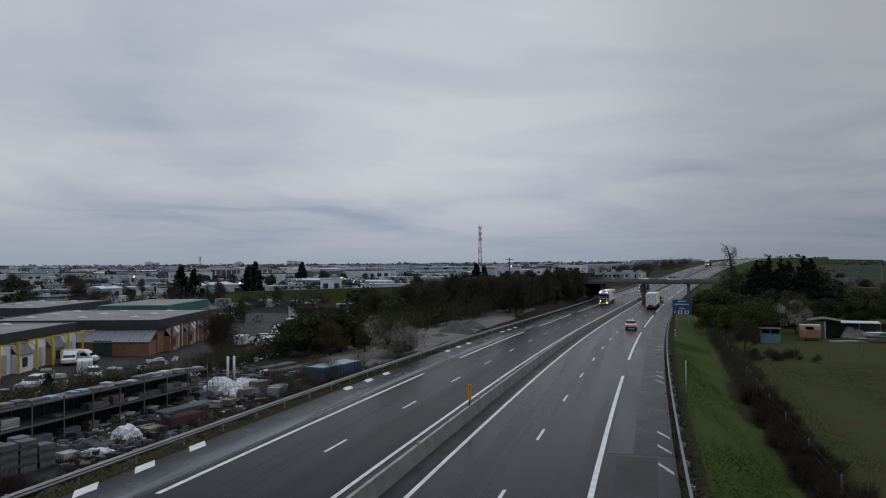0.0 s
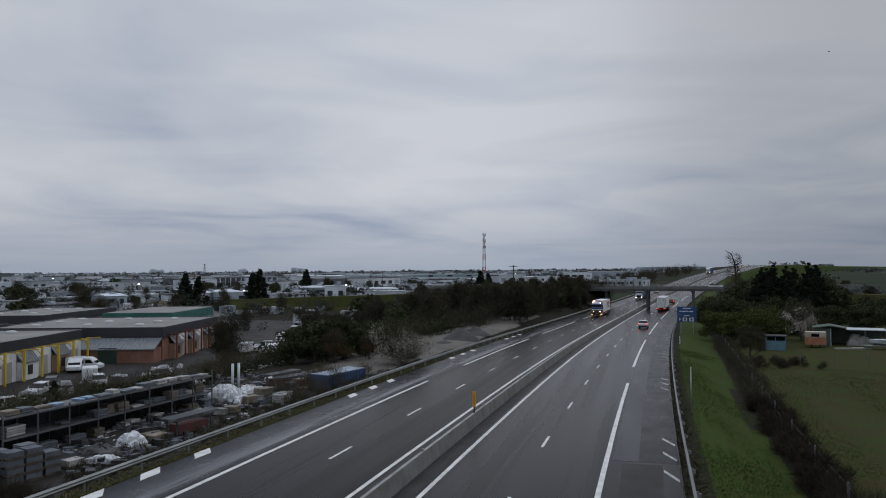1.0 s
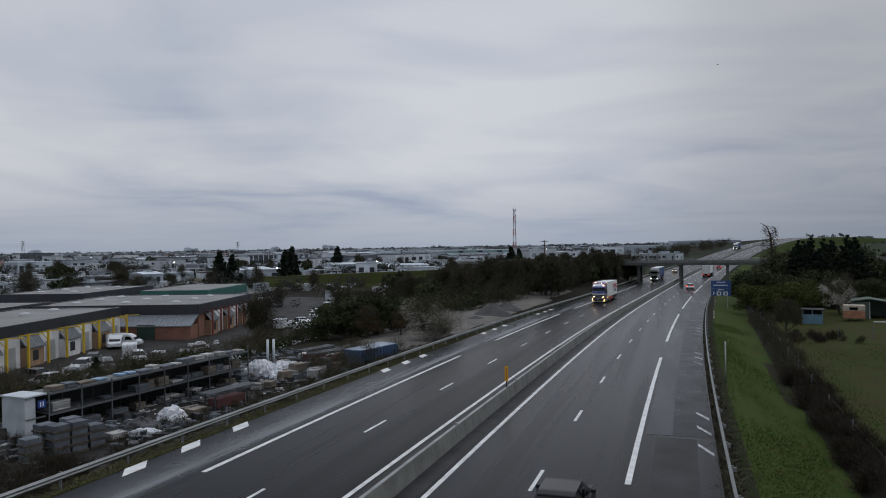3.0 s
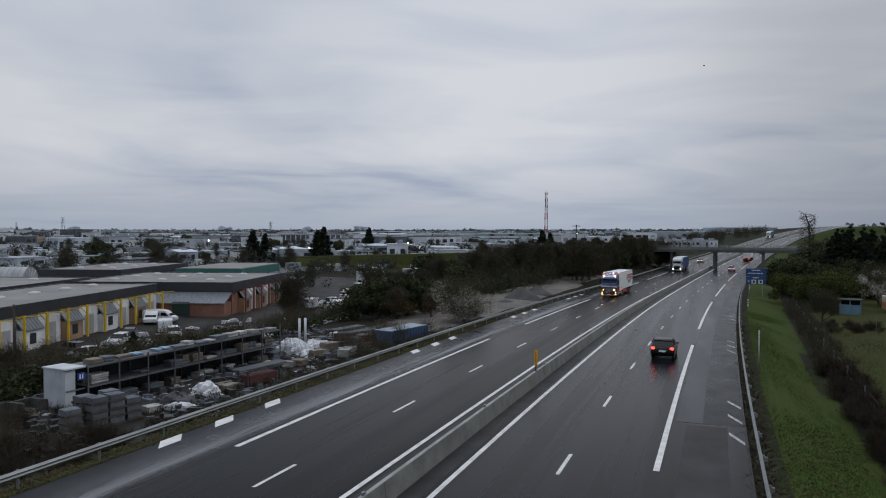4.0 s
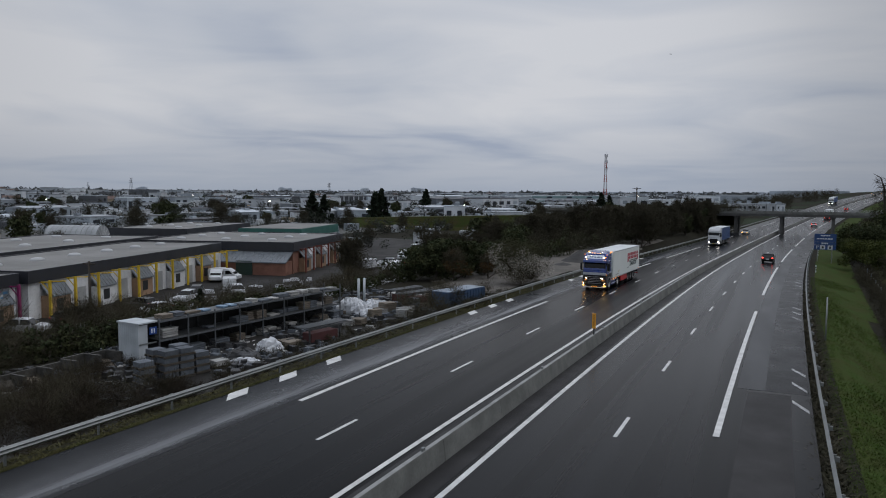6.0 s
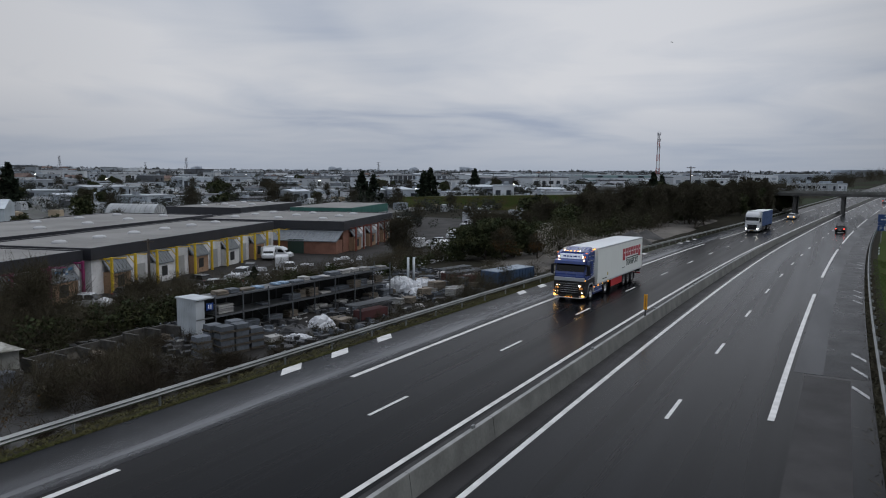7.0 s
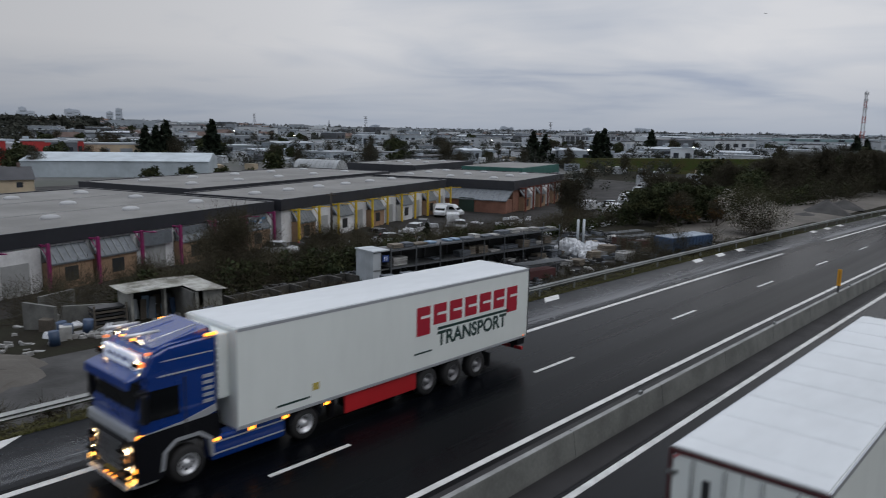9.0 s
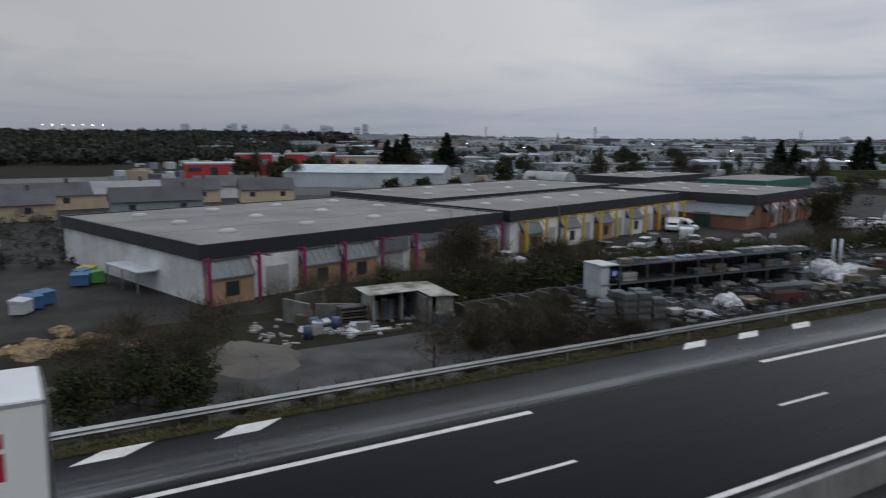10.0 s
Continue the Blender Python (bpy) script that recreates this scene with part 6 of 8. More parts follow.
def build_rack():
    """Long two-level steel rack loaded with stone, roofless, with a sheeted end bay."""
    p0, p1 = Vector((-38.5, 37.7)), Vector((-36.35, 57.6))
    d = (p1 - p0)
    L, an = d.length, math.degrees(math.atan2(d.y, d.x))
    M = pose(p0.x, p0.y, -2.35, 0, 0, an)    # local x along the rack, local y away from the road
    t = thing("storage_rack", M, "long dark steel two-level storage rack loaded with stone slabs", "rack")
    n = 9
    for i in range(n):
        x = L * i / (n - 1)
        for y in (0.0, 1.9):
            part("upright", boxed(x - 0.04, x + 0.04, y - 0.04, y + 0.04, -0.2, 3.3 if i == n - 1 else 3.05), STEEL_DARK if y else RACK, t)
        bm = bmesh.new()
        tube(bm, (x, 0, 0.3), (x, 1.9, 1.4), 0.025, n=4)
        part("brace", bm, STEEL_DARK, t)
    for z in (1.4, 2.75):
        for y in (0.0, 1.9):
            part("shelf_beam", boxed(0, L, y - 0.03, y + 0.03, z, z + 0.11), RACK if y == 0 else STEEL_DARK, t)
        part("shelf_deck", boxed(0.05, L - 0.05, 0.05, 1.85, z + 0.09, z + 0.13), STEEL_DARK, t)
    # rack is open: dark backdrop added for the dim bushes seen through it
    part("back_sheet", boxed(0, L, 2.0, 2.06, 0.0, 2.7), mat("rack_backdrop", (0.025, 0.026, 0.026), 0.8, var=0.4, scale=1.5), t)
    rng = random.Random(4)
    for z in (0.0, 1.54, 2.89):
        x = 0.4
        while x < L - 1.2:
            w, h = rng.uniform(0.6, 1.5), rng.uniform(0.15, 0.75) * (0.5 if z > 2.5 else 1)
            if rng.random() < (0.1 if z != 1.54 or x > 7 else 0.6):
                x += w
                continue
            m = rng.choice((STONE_PALE, STONE_GREY, STONE_GREY, STONE_BUFF, STONE_PALE))
            if z > 2.5 and 4.0 < x < 7:
                m, h = PALE_BLUE, 0.22
            k = thing("stone_load", M @ pose(x + w / 2, rng.uniform(0.5, 0.9), z), "pallet of pale stone slabs on the rack", "stone", "stone loads on the rack")
            lay = max(1, int(h / 0.16))
            for q in range(lay):
                part("slab", boxed(-w / 2 + 0.04 + rng.uniform(0, 0.06), w / 2 - rng.uniform(0, 0.08), -0.4, 0.42, 0.02 + 0.16 * q, 0.15 + 0.16 * q, bevel=0.015), m, k)
            x += w + rng.uniform(0.02, 0.2)
    # end bay
    e = thing("sheet_shelter", M @ pose(-1.62, 0.1, 0) @ Matrix.Diagonal((0.74, 1, 0.97, 1)), "narrow white sheet-metal shelter with a blue number sign", "shelter")
    part("side_wall", boxed(0.0, 0.08, 0, 2.1, 0.35, 2.95), SHEET_WHITE, e)
    part("back_wall", boxed(0.08, 1.9, 2.0, 2.08, 0.0, 2.9), SHEET_WHITE, e)
    part("front_panel", boxed(0.08, 1.0, 0.0, 0.06, 0.35, 2.85), SHEET_WHITE, e, "pale panel")
    part("roof", boxed(-0.08, 2.0, -0.12, 2.2, 2.93, 3.03), SHEET_WHITE, e)
    for k in range(10):
        part("sheet_rib", boxed(-0.02, 0.0, 0.1 + 0.2 * k, 0.14 + 0.2 * k, 0.36, 2.9), SHEET_WHITE, e)
    part("cross_rail", boxed(0.05, 1.95, -0.03, 0.0, 1.45, 1.55), GALV, e)
    part("sign_plate", boxed(1.15, 1.95, -0.08, -0.04, 2.1, 2.62, bevel=0.01), mat("plate_blue", (0.02, 0.06, 0.25), 0.4), e, "blue sign plate")
    for x in (1.34, 1.6):
        part("sign_mark", boxed(x, x + 0.12, -0.088, -0.082, 2.2, 2.52), SIGNWHITE, e)


build_rack()


def build_stock():
    for i, (x, y, c, r, lv) in enumerate(((-33.4, 34.0, 2, 1, 4), (-33.1, 35.7, 1, 1, 4), (-34.3, 35.2, 1, 1, 4), (-34.2, 32.2, 1, 1, 3), (-34.6, 33.6, 1, 1, 4))):
        crate_stack(x, y, 75, c, r, lv)
    crate_stack(-32.9, 37.3, 75, 1, 1, 2, material=STONE_PALE, label="stack of white slabs on pallets", unit=(1.2, 1.0, 0.5))
    lumpy("covered_rubble", "heap of rubble under black and white sheeting", -32.6, 39.4, 1.3, 1.0, 0.9, BLACK_TARP, 2)
    lumpy("white_sheet", "crumpled white plastic sheet", -32.0, 38.7, 1.2, 0.5, 0.55, WRAP, 5)
    lumpy("bulk_bag", "white bulk bag lying in the yard", -32.8, 42.5, 1.05, 0.75, 1.0, WRAP, 8, "bag")
    r0 = random.Random(31)
    for k in range(13):
        x, y = -36.0 + r0.uniform(-1.5, 1.7), 60.2 + r0.uniform(-1.4, 1.7)
        h = 1.85 - 0.42 * math.hypot(x + 36.0, y - 60.2) + r0.uniform(-0.3, 0.15)
        lumpy("wrapped_stock", "lumpy bundle of goods in white plastic wrap", x, y, r0.uniform(0.55, 0.95), r0.uniform(0.5, 0.8), max(0.5, h), WRAP, 11 + 3 * k)
    for x, y in ((-38.4, 64.4), (-37.9, 64.7)):
        bm = bmesh.new()
        tube(bm, (0, 0, -0.1), (0, 0, 2.9), 0.13, n=12)
        ob = link_bm("vent_pipe", bm, SHEET_WHITE)
        ob.matrix_basis = pose(x, y, gz(x, y))
        tagged(ob, "upright white pipe in the yard", "pipe", "pair of white pipes")
    rng = random.Random(21)
    # rows of loose stone stock
    for i in range(46):
        y = rng.uniform(44, 72)
        x = -30.2 - rng.uniform(0, 8.5) - (0.8 if y < 58 else 0)
        if y < 57 and x < -35.0:
            continue
        w, d, h = rng.uniform(0.7, 1.7), rng.uniform(0.6, 1.1), rng.uniform(0.25, 0.9)
        t = thing("slab_stack", pose(x, y, gz(x, y), 0, 0, rng.uniform(60, 95)), "low stack of pale stone slabs on bearers", "stone", "stone stock in the yard")
        m = rng.choice((STONE_PALE, STONE_PALE, STONE_GREY, STONE_BUFF, STONE_GREY))
        part("bearer", boxed(-w / 2, w / 2, -0.06, 0.06, -0.05, 0.1), WOOD, t)
        for q in range(max(1, int(h / 0.17))):
            part("slab", boxed(-w / 2 + rng.uniform(0, 0.1), w / 2 - rng.uniform(0, 0.1), -d / 2, d / 2, 0.1 + 0.17 * q, 0.25 + 0.17 * q, bevel=0.012), m, t)
    # steel frame and stacked tubes
    for x, y, an in ((-31.6, 47.2, 78), (-33.0, 66.5, 70), (-35.5, 69.0, 75)):
        t = thing("steel_trestle", pose(x, y, gz(x, y), 0, 0, an), "dark steel trestle with tubes and slabs on it", "trestle", "trestles in the yard")
        for a in (-1.6, 1.6):
            for b in (-0.5, 0.5):
                part("leg", boxed(a - 0.05, a + 0.05, b - 0.05, b + 0.05, -0.1, 1.15), STEEL_DARK, t)
        for b in (-0.6, 0.5):
            part("top_rail", boxed(-1.9, 1.9, b, b + 0.1, 1.1, 1.22), STEEL_DARK, t)
        for q in range(5):
            bm = bmesh.new()
            tube(bm, (-2.2, -0.5 + 0.25 * q, 1.3), (2.4, -0.45 + 0.25 * q, 1.32), 0.06, n=8)
            part("tube", bm, RACK, t)
        part("crate", boxed(-1.4, 1.4, -0.5, 0.5, 0.1, 0.8, bevel=0.03), mat("maroon_crate", (0.09, 0.03, 0.03), 0.7), t)
    # blue container by the track
    t = thing("blue_container", pose(-28.6, 67.6, gz(-28.6, 67.6) - 0.05, 0, 0, 76), "faded blue steel skip container with a pale top edge", "container")
    bm = bmesh.new()
    box(bm, -3.0, 3.0, -1.1, 1.1, 0.1, 1.75, bevel=0.03)
    part("body", bm, CONT_BLUE, t)
    for k in range(13):
        for s in (-1, 1):
            part("rib", boxed(-2.9 + 0.48 * k, -2.78 + 0.48 * k, s * 1.12 - 0.03, s * 1.12 + 0.03, 0.15, 1.65), CONT_BLUE, t)
    part("cover", boxed(-2.95, 2.95, -1.05, 1.05, 1.74, 1.8, bevel=0.02), mat("pale_cover", (0.25, 0.30, 0.36), 0.6, var=0.3, scale=0.8), t)
    # gravel heaps, and a flattened mound that stands for a pale dirt track
    for x, y, r, h in ((-27.6, 115, 3.3, 2.1), (-27.4, 124, 3.0, 1.5), (-28.8, 109, 2.2, 0.5)):
        bm = bmesh.new()
        n = 26
        rings = []
        for i in range(7):
            f = i / 6
            rings.append([bm.verts.new(((r * (1 - f) + 0.05) * math.cos(a) * (1 + 0.13 * noise.noise(Vector((math.cos(a), math.sin(a), f * 2 + x)))), (r * 1.15 * (1 - f) + 0.05) * math.sin(a), h * f * (0.94 + 0.1 * noise.noise(Vector((a, f, y))))) ) for a in [math.tau * k / n for k in range(n)]])
        for a, b in zip(rings, rings[1:]):
            for k in range(n):
                bm.faces.new((a[k], a[(k + 1) % n], b[(k + 1) % n], b[k]))
        bm.faces.new(rings[-1])
        ob = link_bm("gravel_mound", bm, GRAVEL)
        ob.matrix_basis = pose(x, y, gz(x, y) - 0.2)
        tagged(ob, "grey conical heap of gravel beside the track", "heap", "gravel heaps by the track")
    lumpy("rubble_heap", "low heap of pale rubble beside the track", -38, 101, 1.6, 1.2, 0.5, STONE_PALE, 3)
    lumpy("sand_mound", "broad low strip of pale brown dirt track by the road bank", -37.8, 10.4, 4.4, 2.6, 0.42, SANDY, 6, dz=-0.05, rough=0.6)
    CHIPS = mat("wood_chips", (0.20, 0.145, 0.078), 0.95, var=0.45, scale=0.6, fine=7, bump=0.8)
    for i, (x, y, r) in enumerate(((-58, 0.7, 2.0), (-57.5, 4.2, 1.8), (-52.6, 2.2, 2.2), (-52.5, -0.8, 1.9), (-47.6, 3.3, 1.7), (-47, 0.2, 2.0), (-46.5, 5.2, 1.5), (-56, -3.2, 2.2), (-50.5, -4.0, 2.0), (-61.5, 2.6, 1.9))):
        lumpy("chip_heap", "low buff heap of wood chips and soil", x, y, r * 0.85, r * 0.5, 0.42, CHIPS, 40 + i)


build_stock()


def build_debris():
    """Scattered offcuts, rubble and scrap, too many to count."""
    for name, label, (s0, s1, l0, l1), n, k, m in (
            ("stone_rubble", "scattered pale stone offcuts on the yard", (34, 76, 29, 44), 520, 0.2, STONE_PALE),
            ("stone_rubble", "scattered grey stone and rubble on the yard", (34, 76, 28, 46), 900, 0.28, STONE_GREY),
            ("scrap_litter", "dark scrap and timber strewn over the yard", (26, 76, 29, 48), 1300, 0.35, BLACK_TARP),
            ("scrap_litter", "pale litter and scrap round the open shelter", (12, 30, 40, 52), 330, 0.22, STONE_PALE),
            ("scrap_litter", "white litter and stored goods before the sheds", (52, 100, 50, 74), 420, 0.5, WRAP)):
        rng = np.random.default_rng(n + int(s0) + int(k * 100))
        V, F = [], []
        for i in range(n):
            s, l = rng.uniform(s0, s1), rng.uniform(l0, l1)
            if noise.noise(Vector((s * 0.3, l * 0.3, k * 9))) < -0.02:
                continue
            x, y = plan(s, l)
            z = ground_z(s, l) - 0.04
            a, b, h = k * rng.uniform(0.4, 1.6), k * rng.uniform(0.2, 0.9), k * rng.uniform(0.25, 1.1)
            t = rng.uniform(0, 3.14)
            c, q = math.cos(t), math.sin(t)
            o = len(V)
            for zz, f in ((z, 1.0), (z + h, rng.uniform(0.7, 1.0))):
                for sx, sy in ((-1, -1), (1, -1), (1, 1), (-1, 1)):
                    V.append((x + f * (sx * a * c - sy * b * q), y + f * (sx * a * q + sy * b * c), zz + (0.3 * h * rng.random() if zz > z else 0)))
            F += [(o + 4, o + 5, o + 6, o + 7), (o, o + 1, o + 5, o + 4), (o + 1, o + 2, o + 6, o + 5), (o + 2, o + 3, o + 7, o + 6), (o + 3, o, o + 4, o + 7)]
        me = bpy.data.meshes.new(name)
        me.from_pydata(V, [], F)
        me.materials.append(m)
        me.update()
        tagged(new(name, me), label, "rubble", kind="stuff")


build_debris()


def build_shack():
    """L-shaped block shelter with a corrugated pale roof, full of junk."""
    M = pose(-42.6, 22.9, gz(-42.6, 22.9), 0, 0, 83)   # local x along the road, local y away from it
    t = thing("open_shelter", M, "decayed open shelter with pale corrugated roof and block walls", "shed")
    BLOCKW = mat("block_wall", (0.15, 0.15, 0.14), 0.85, var=0.4, scale=1.0, fine=6, bump=0.2)
    PLASTER = mat("pale_plaster", (0.30, 0.30, 0.275), 0.85, var=0.35, scale=0.7, fine=6, bump=0.15)
    RUSTY = mat("mossy_sheet", (0.42, 0.42, 0.39), 0.7, var=0.45, scale=0.9, fine=5, bump=0.2, tint=(0.13, 0.125, 0.10))
    part("back_wall", boxed(-3.1, 1.75, 2.2, 2.35, -0.2, 1.95), BLOCKW, t)
    part("side_wall", boxed(-3.1, -2.95, -0.1, 2.2, -0.2, 1.95), PLASTER, t)
    part("inner_pier", boxed(-0.08, 0.08, -2.1, 2.2, -0.2, 1.9), BLOCKW, t)
    part("mid_pier", boxed(-1.05, -0.9, 0.0, 0.5, -0.2, 1.9), PLASTER, t)
    part("end_wall", boxed(0.55, 1.75, -2.25, -2.1, 0.85, 1.9), PLASTER, t, "pale plastered upper end wall")
    part("end_wall", boxed(0.55, 1.75, -2.26, -2.1, -0.2, 0.84), BLOCKW, t, "bare grey block lower end wall")
    part("end_pier", boxed(0.08, 0.24, -2.25, -2.1, -0.2, 1.9), PLASTER, t)
    part("far_wall", boxed(1.6, 1.75, -2.1, 2.2, -0.2, 1.85), BLOCKW, t)
    for x0, x1, y0, y1, z0, z1 in ((-3.5, 0.0, -0.5, 2.55, 1.97, 2.05), (0.0, 2.0, -2.6, 2.55, 2.06, 1.96)):
        n = int((x1 - x0) / 0.09)
        top = [(x0 + (x1 - x0) * k / n, z0 + (z1 - z0) * k / n + (0.04 if k % 2 else 0.0)) for k in range(n + 1)]
        bm = bmesh.new()
        prism(bm, top + [(a, z - 0.025) for a, z in top[::-1]], y0, y1, axis=1)
        part("corrugated_roof", bm, RUSTY, t, "mossy pale corrugated roof")
    # near-black sheet over the back wall, put in as the shade inside
    part("dark_inside", boxed(-2.9, 1.55, 2.1, 2.18, -0.1, 1.9), DARK, t)
    # hoardings, sheets and boards leaning inside
    r7 = random.Random(17)
    for k in range(11):
        a, h = -2.7 + 0.25 * k, r7.uniform(0.7, 1.5)
        p = M @ Vector((a, r7.uniform(0.3, 1.3), 0))
        ob = link_bm("leaning_board", boxed(-r7.uniform(0.1, 0.25), 0.2, -0.03, 0.03, 0, h, bevel=0.01), (CONT_BLUE, SHEET_WHITE, WOOD, PALE_BLUE, STONE_GREY)[k % 5])
        ob.matrix_basis = pose(p.x, p.y, gz(p.x, p.y) - 0.02, 0, 0, 83) @ pose(0, 0, 0, r7.uniform(-14, -4), r7.uniform(-8, 8))
        tagged(ob, "stained board leaning inside the open shelter", "board", "boards in the shelter")
    b = thing("waste_bin", M @ pose(0.55, -3.0, 0, 0, 0, 12), "grey-blue plastic bin standing before the shelter", "bin")
    part("body", boxed(-0.4, 0.4, -0.35, 0.35, 0.0, 0.95, bevel=0.05), mat("bin_slate", (0.12, 0.14, 0.17), 0.5, var=0.2), b)
    part("lid", boxed(-0.44, 0.44, -0.4, 0.38, 0.95, 1.02, bevel=0.02), mat("bin_slate", (0.12, 0.14, 0.17), 0.5), b)
    # long pale beams and dark timber stacked to one side
    for k in range(9):
        p = M @ Vector((-4.6 + 0.12 * k, -1.6 - 0.16 * k, 0))
        ob = link_bm("timber_beam", boxed(-r7.uniform(1.0, 1.8), r7.uniform(1.0, 1.7), -0.09, 0.09, 0.0, 0.16, bevel=0.02), (SHEET_WHITE, STONE_PALE, WOOD)[k % 3])
        ob.matrix_basis = pose(p.x, p.y, gz(p.x, p.y) + 0.0, r7.uniform(-4, 4), r7.uniform(-3, 3), 83 + r7.uniform(-12, 12))
        tagged(ob, "weathered beam lying by the open shelter", "beam", "beams by the shelter")
    c = thing("timber_rack", M @ pose(-4.3, 0.6, 0), "dark open rack of stacked timber beside the shelter", "rack")
    for k in range(6):
        part("board", boxed(-0.9, 0.9, -0.6 + 0.03 * k, 0.6, 0.05 + 0.2 * k, 0.16 + 0.2 * k), (WOOD, BLACK_TARP)[k % 2], c)
    for a in (-0.92, 0.92):
        part("post", boxed(a - 0.05, a + 0.05, -0.7, -0.62, -0.1, 1.4), WOOD, c)
    rng = random.Random(9)
    kinds = (("plastic_drum", mat("drum_blue", (0.03, 0.06, 0.12), 0.5)), ("crate", WOOD), ("sack", WRAP), ("board", STONE_PALE), ("panel", mat("panel_grey", (0.2, 0.2, 0.2), 0.7)))
    for i in range(24):
        a, b = rng.uniform(-8.0, -3.2), rng.uniform(-2.6, 3.0)
        p = M @ Vector((a, b, 0))
        z = gz(p.x, p.y)
        name, m = kinds[i % 5]
        bm = bmesh.new()
        if i % 5 == 0:
            tube(bm, (0, 0, 0), (0, 0, 0.85), 0.28, n=14)
        elif i % 5 == 2:
            ob = lumpy("rubbish_sack", "pale rubbish sack lying by the shelter", p.x, p.y, 0.4, 0.35, 0.4, m, i, "sack")
            continue
        else:
            box(bm, -rng.uniform(0.2, 0.6), rng.uniform(0.2, 0.6), -0.3, 0.3, 0, rng.uniform(0.1, 0.9), bevel=0.02)
        ob = link_bm(name, bm, m)
        ob.matrix_basis = pose(p.x, p.y, z - 0.03, rng.uniform(-6, 6), rng.uniform(-6, 6), rng.uniform(0, 180))
        tagged(ob, "weathered scrap lying by the open shelter", "scrap", "scrap round the shelter")
    # broken block walls beside it
    for x, y, an, h in ((-46.2, 15.8, 20, 1.5), (-48.3, 17.6, 110, 1.9), (-45.0, 18.0, 60, 1.2)):
        ob = link_bm("broken_wall", boxed(-1.3, 1.3, -0.12, 0.12, -0.2, h, bevel=0.03), BLOCKW)
        ob.matrix_basis = pose(x, y, gz(x, y), 0, 0, an)
        tagged(ob, "short broken stretch of grey block wall", "wall", "broken walls by the shelter")
    # row of open block bays between the shelter and the rack
    BAYWALL = mat("stained_block", (0.068, 0.066, 0.06), 0.9, var=0.55, scale=0.6, fine=6, bump=0.4)
    f = thing("storage_bays", None, "row of low weathered block bays holding rubble", "storage bays")
    ya, yb, n = 25.6, 36.2, 6
    for i in range(n + 1):
        y = ya + (yb - ya) * i / n
        ob = part("divider", boxed(-0.75, 0.75, -0.09, 0.09, -0.2, 0.8 + 0.25 * rng.random(), bevel=0.02), BAYWALL, f)
        ob.matrix_basis = pose(-41.2, y, gz(-41.2, y), 0, 0, rng.uniform(-3, 3))
        if i < n:
            ob = part("back_wall", boxed(-0.09, 0.09, 0.0, (yb - ya) / n, -0.2, 0.85 + 0.25 * rng.random()), BAYWALL, f)
            ob.matrix_basis = pose(-41.95, y, gz(-41.95, y))
            lumpy("rubble_heap", "heap of broken rubble in a block bay", -41.3, y + 0.9, 0.55, 0.7, rng.uniform(0.3, 0.8), (STONE_GREY, EARTH, STONE_BUFF)[i % 3], 60 + i)
    # timber stacks and bright containers near the shed's end
    for i in range(15):
        x, y = -47 - rng.uniform(0, 13), rng.uniform(-4.5, 5.0)
        t = thing("log_pile", pose(x, y, gz(x, y), 0, 0, rng.uniform(0, 180)), "low pile of sawn timber and offcuts", "timber", "timber piles")
        for q in range(5):
            bm = bmesh.new()
            tube(bm, (-0.9, -0.5 + 0.24 * q, 0.1), (0.9, -0.45 + 0.24 * q, 0.12 + 0.1 * (q % 2)), 0.13, n=8)
            part("log", bm, mat("cut_timber", (0.32, 0.22, 0.11), 0.85, var=0.35, scale=0.5, rand=0.3), t)
    for i, (x, y, m) in enumerate(((-81, 7.2, "green"), (-82.5, 6.0, "blue"), (-84, 6.6, "yellow"), (-80, 5.6, "blue"), (-71, 1.0, "blue"), (-72.5, 2.0, "blue"), (-69.5, 0.2, "white"))):
        c = {"green": (0.06, 0.25, 0.06), "blue": (0.04, 0.12, 0.25), "yellow": (0.45, 0.32, 0.05), "white": (0.45, 0.47, 0.5)}[m]
        t = thing("waste_bin", pose(x, y, gz(x, y), 0, 0, i * 25), m + " plastic waste container with a sloping lid", "bin", "waste containers")
        part("body", boxed(-0.8, 0.8, -0.6, 0.6, 0.1, 1.1, bevel=0.05), mat("bin_" + m, c, 0.5, var=0.15), t)
        bm = bmesh.new()
        prism(bm, [(-0.65, 1.1), (-0.65, 1.2), (0.65, 1.35), (0.65, 1.1)], -0.85, 0.85)
        part("lid", bm, mat("bin_" + m, c, 0.5), t)
    # sheeted lean-to on the shed's end wall
    t = thing("awning", pose(-76, 12.6, -5.0, 0, 0, 14), "pale sheeted awning against the shed's end wall", "awning")
    part("canopy", boxed(-5, 2.5, -3.6, -0.4, 2.0, 2.15, bevel=0.03), SHEET_WHITE, t)
    for a in (-4.8, -1.2, 2.3):
        part("post", boxed(a - 0.06, a + 0.06, -3.5, -3.38, -0.2, 2.0), GALV, t)


build_shack()


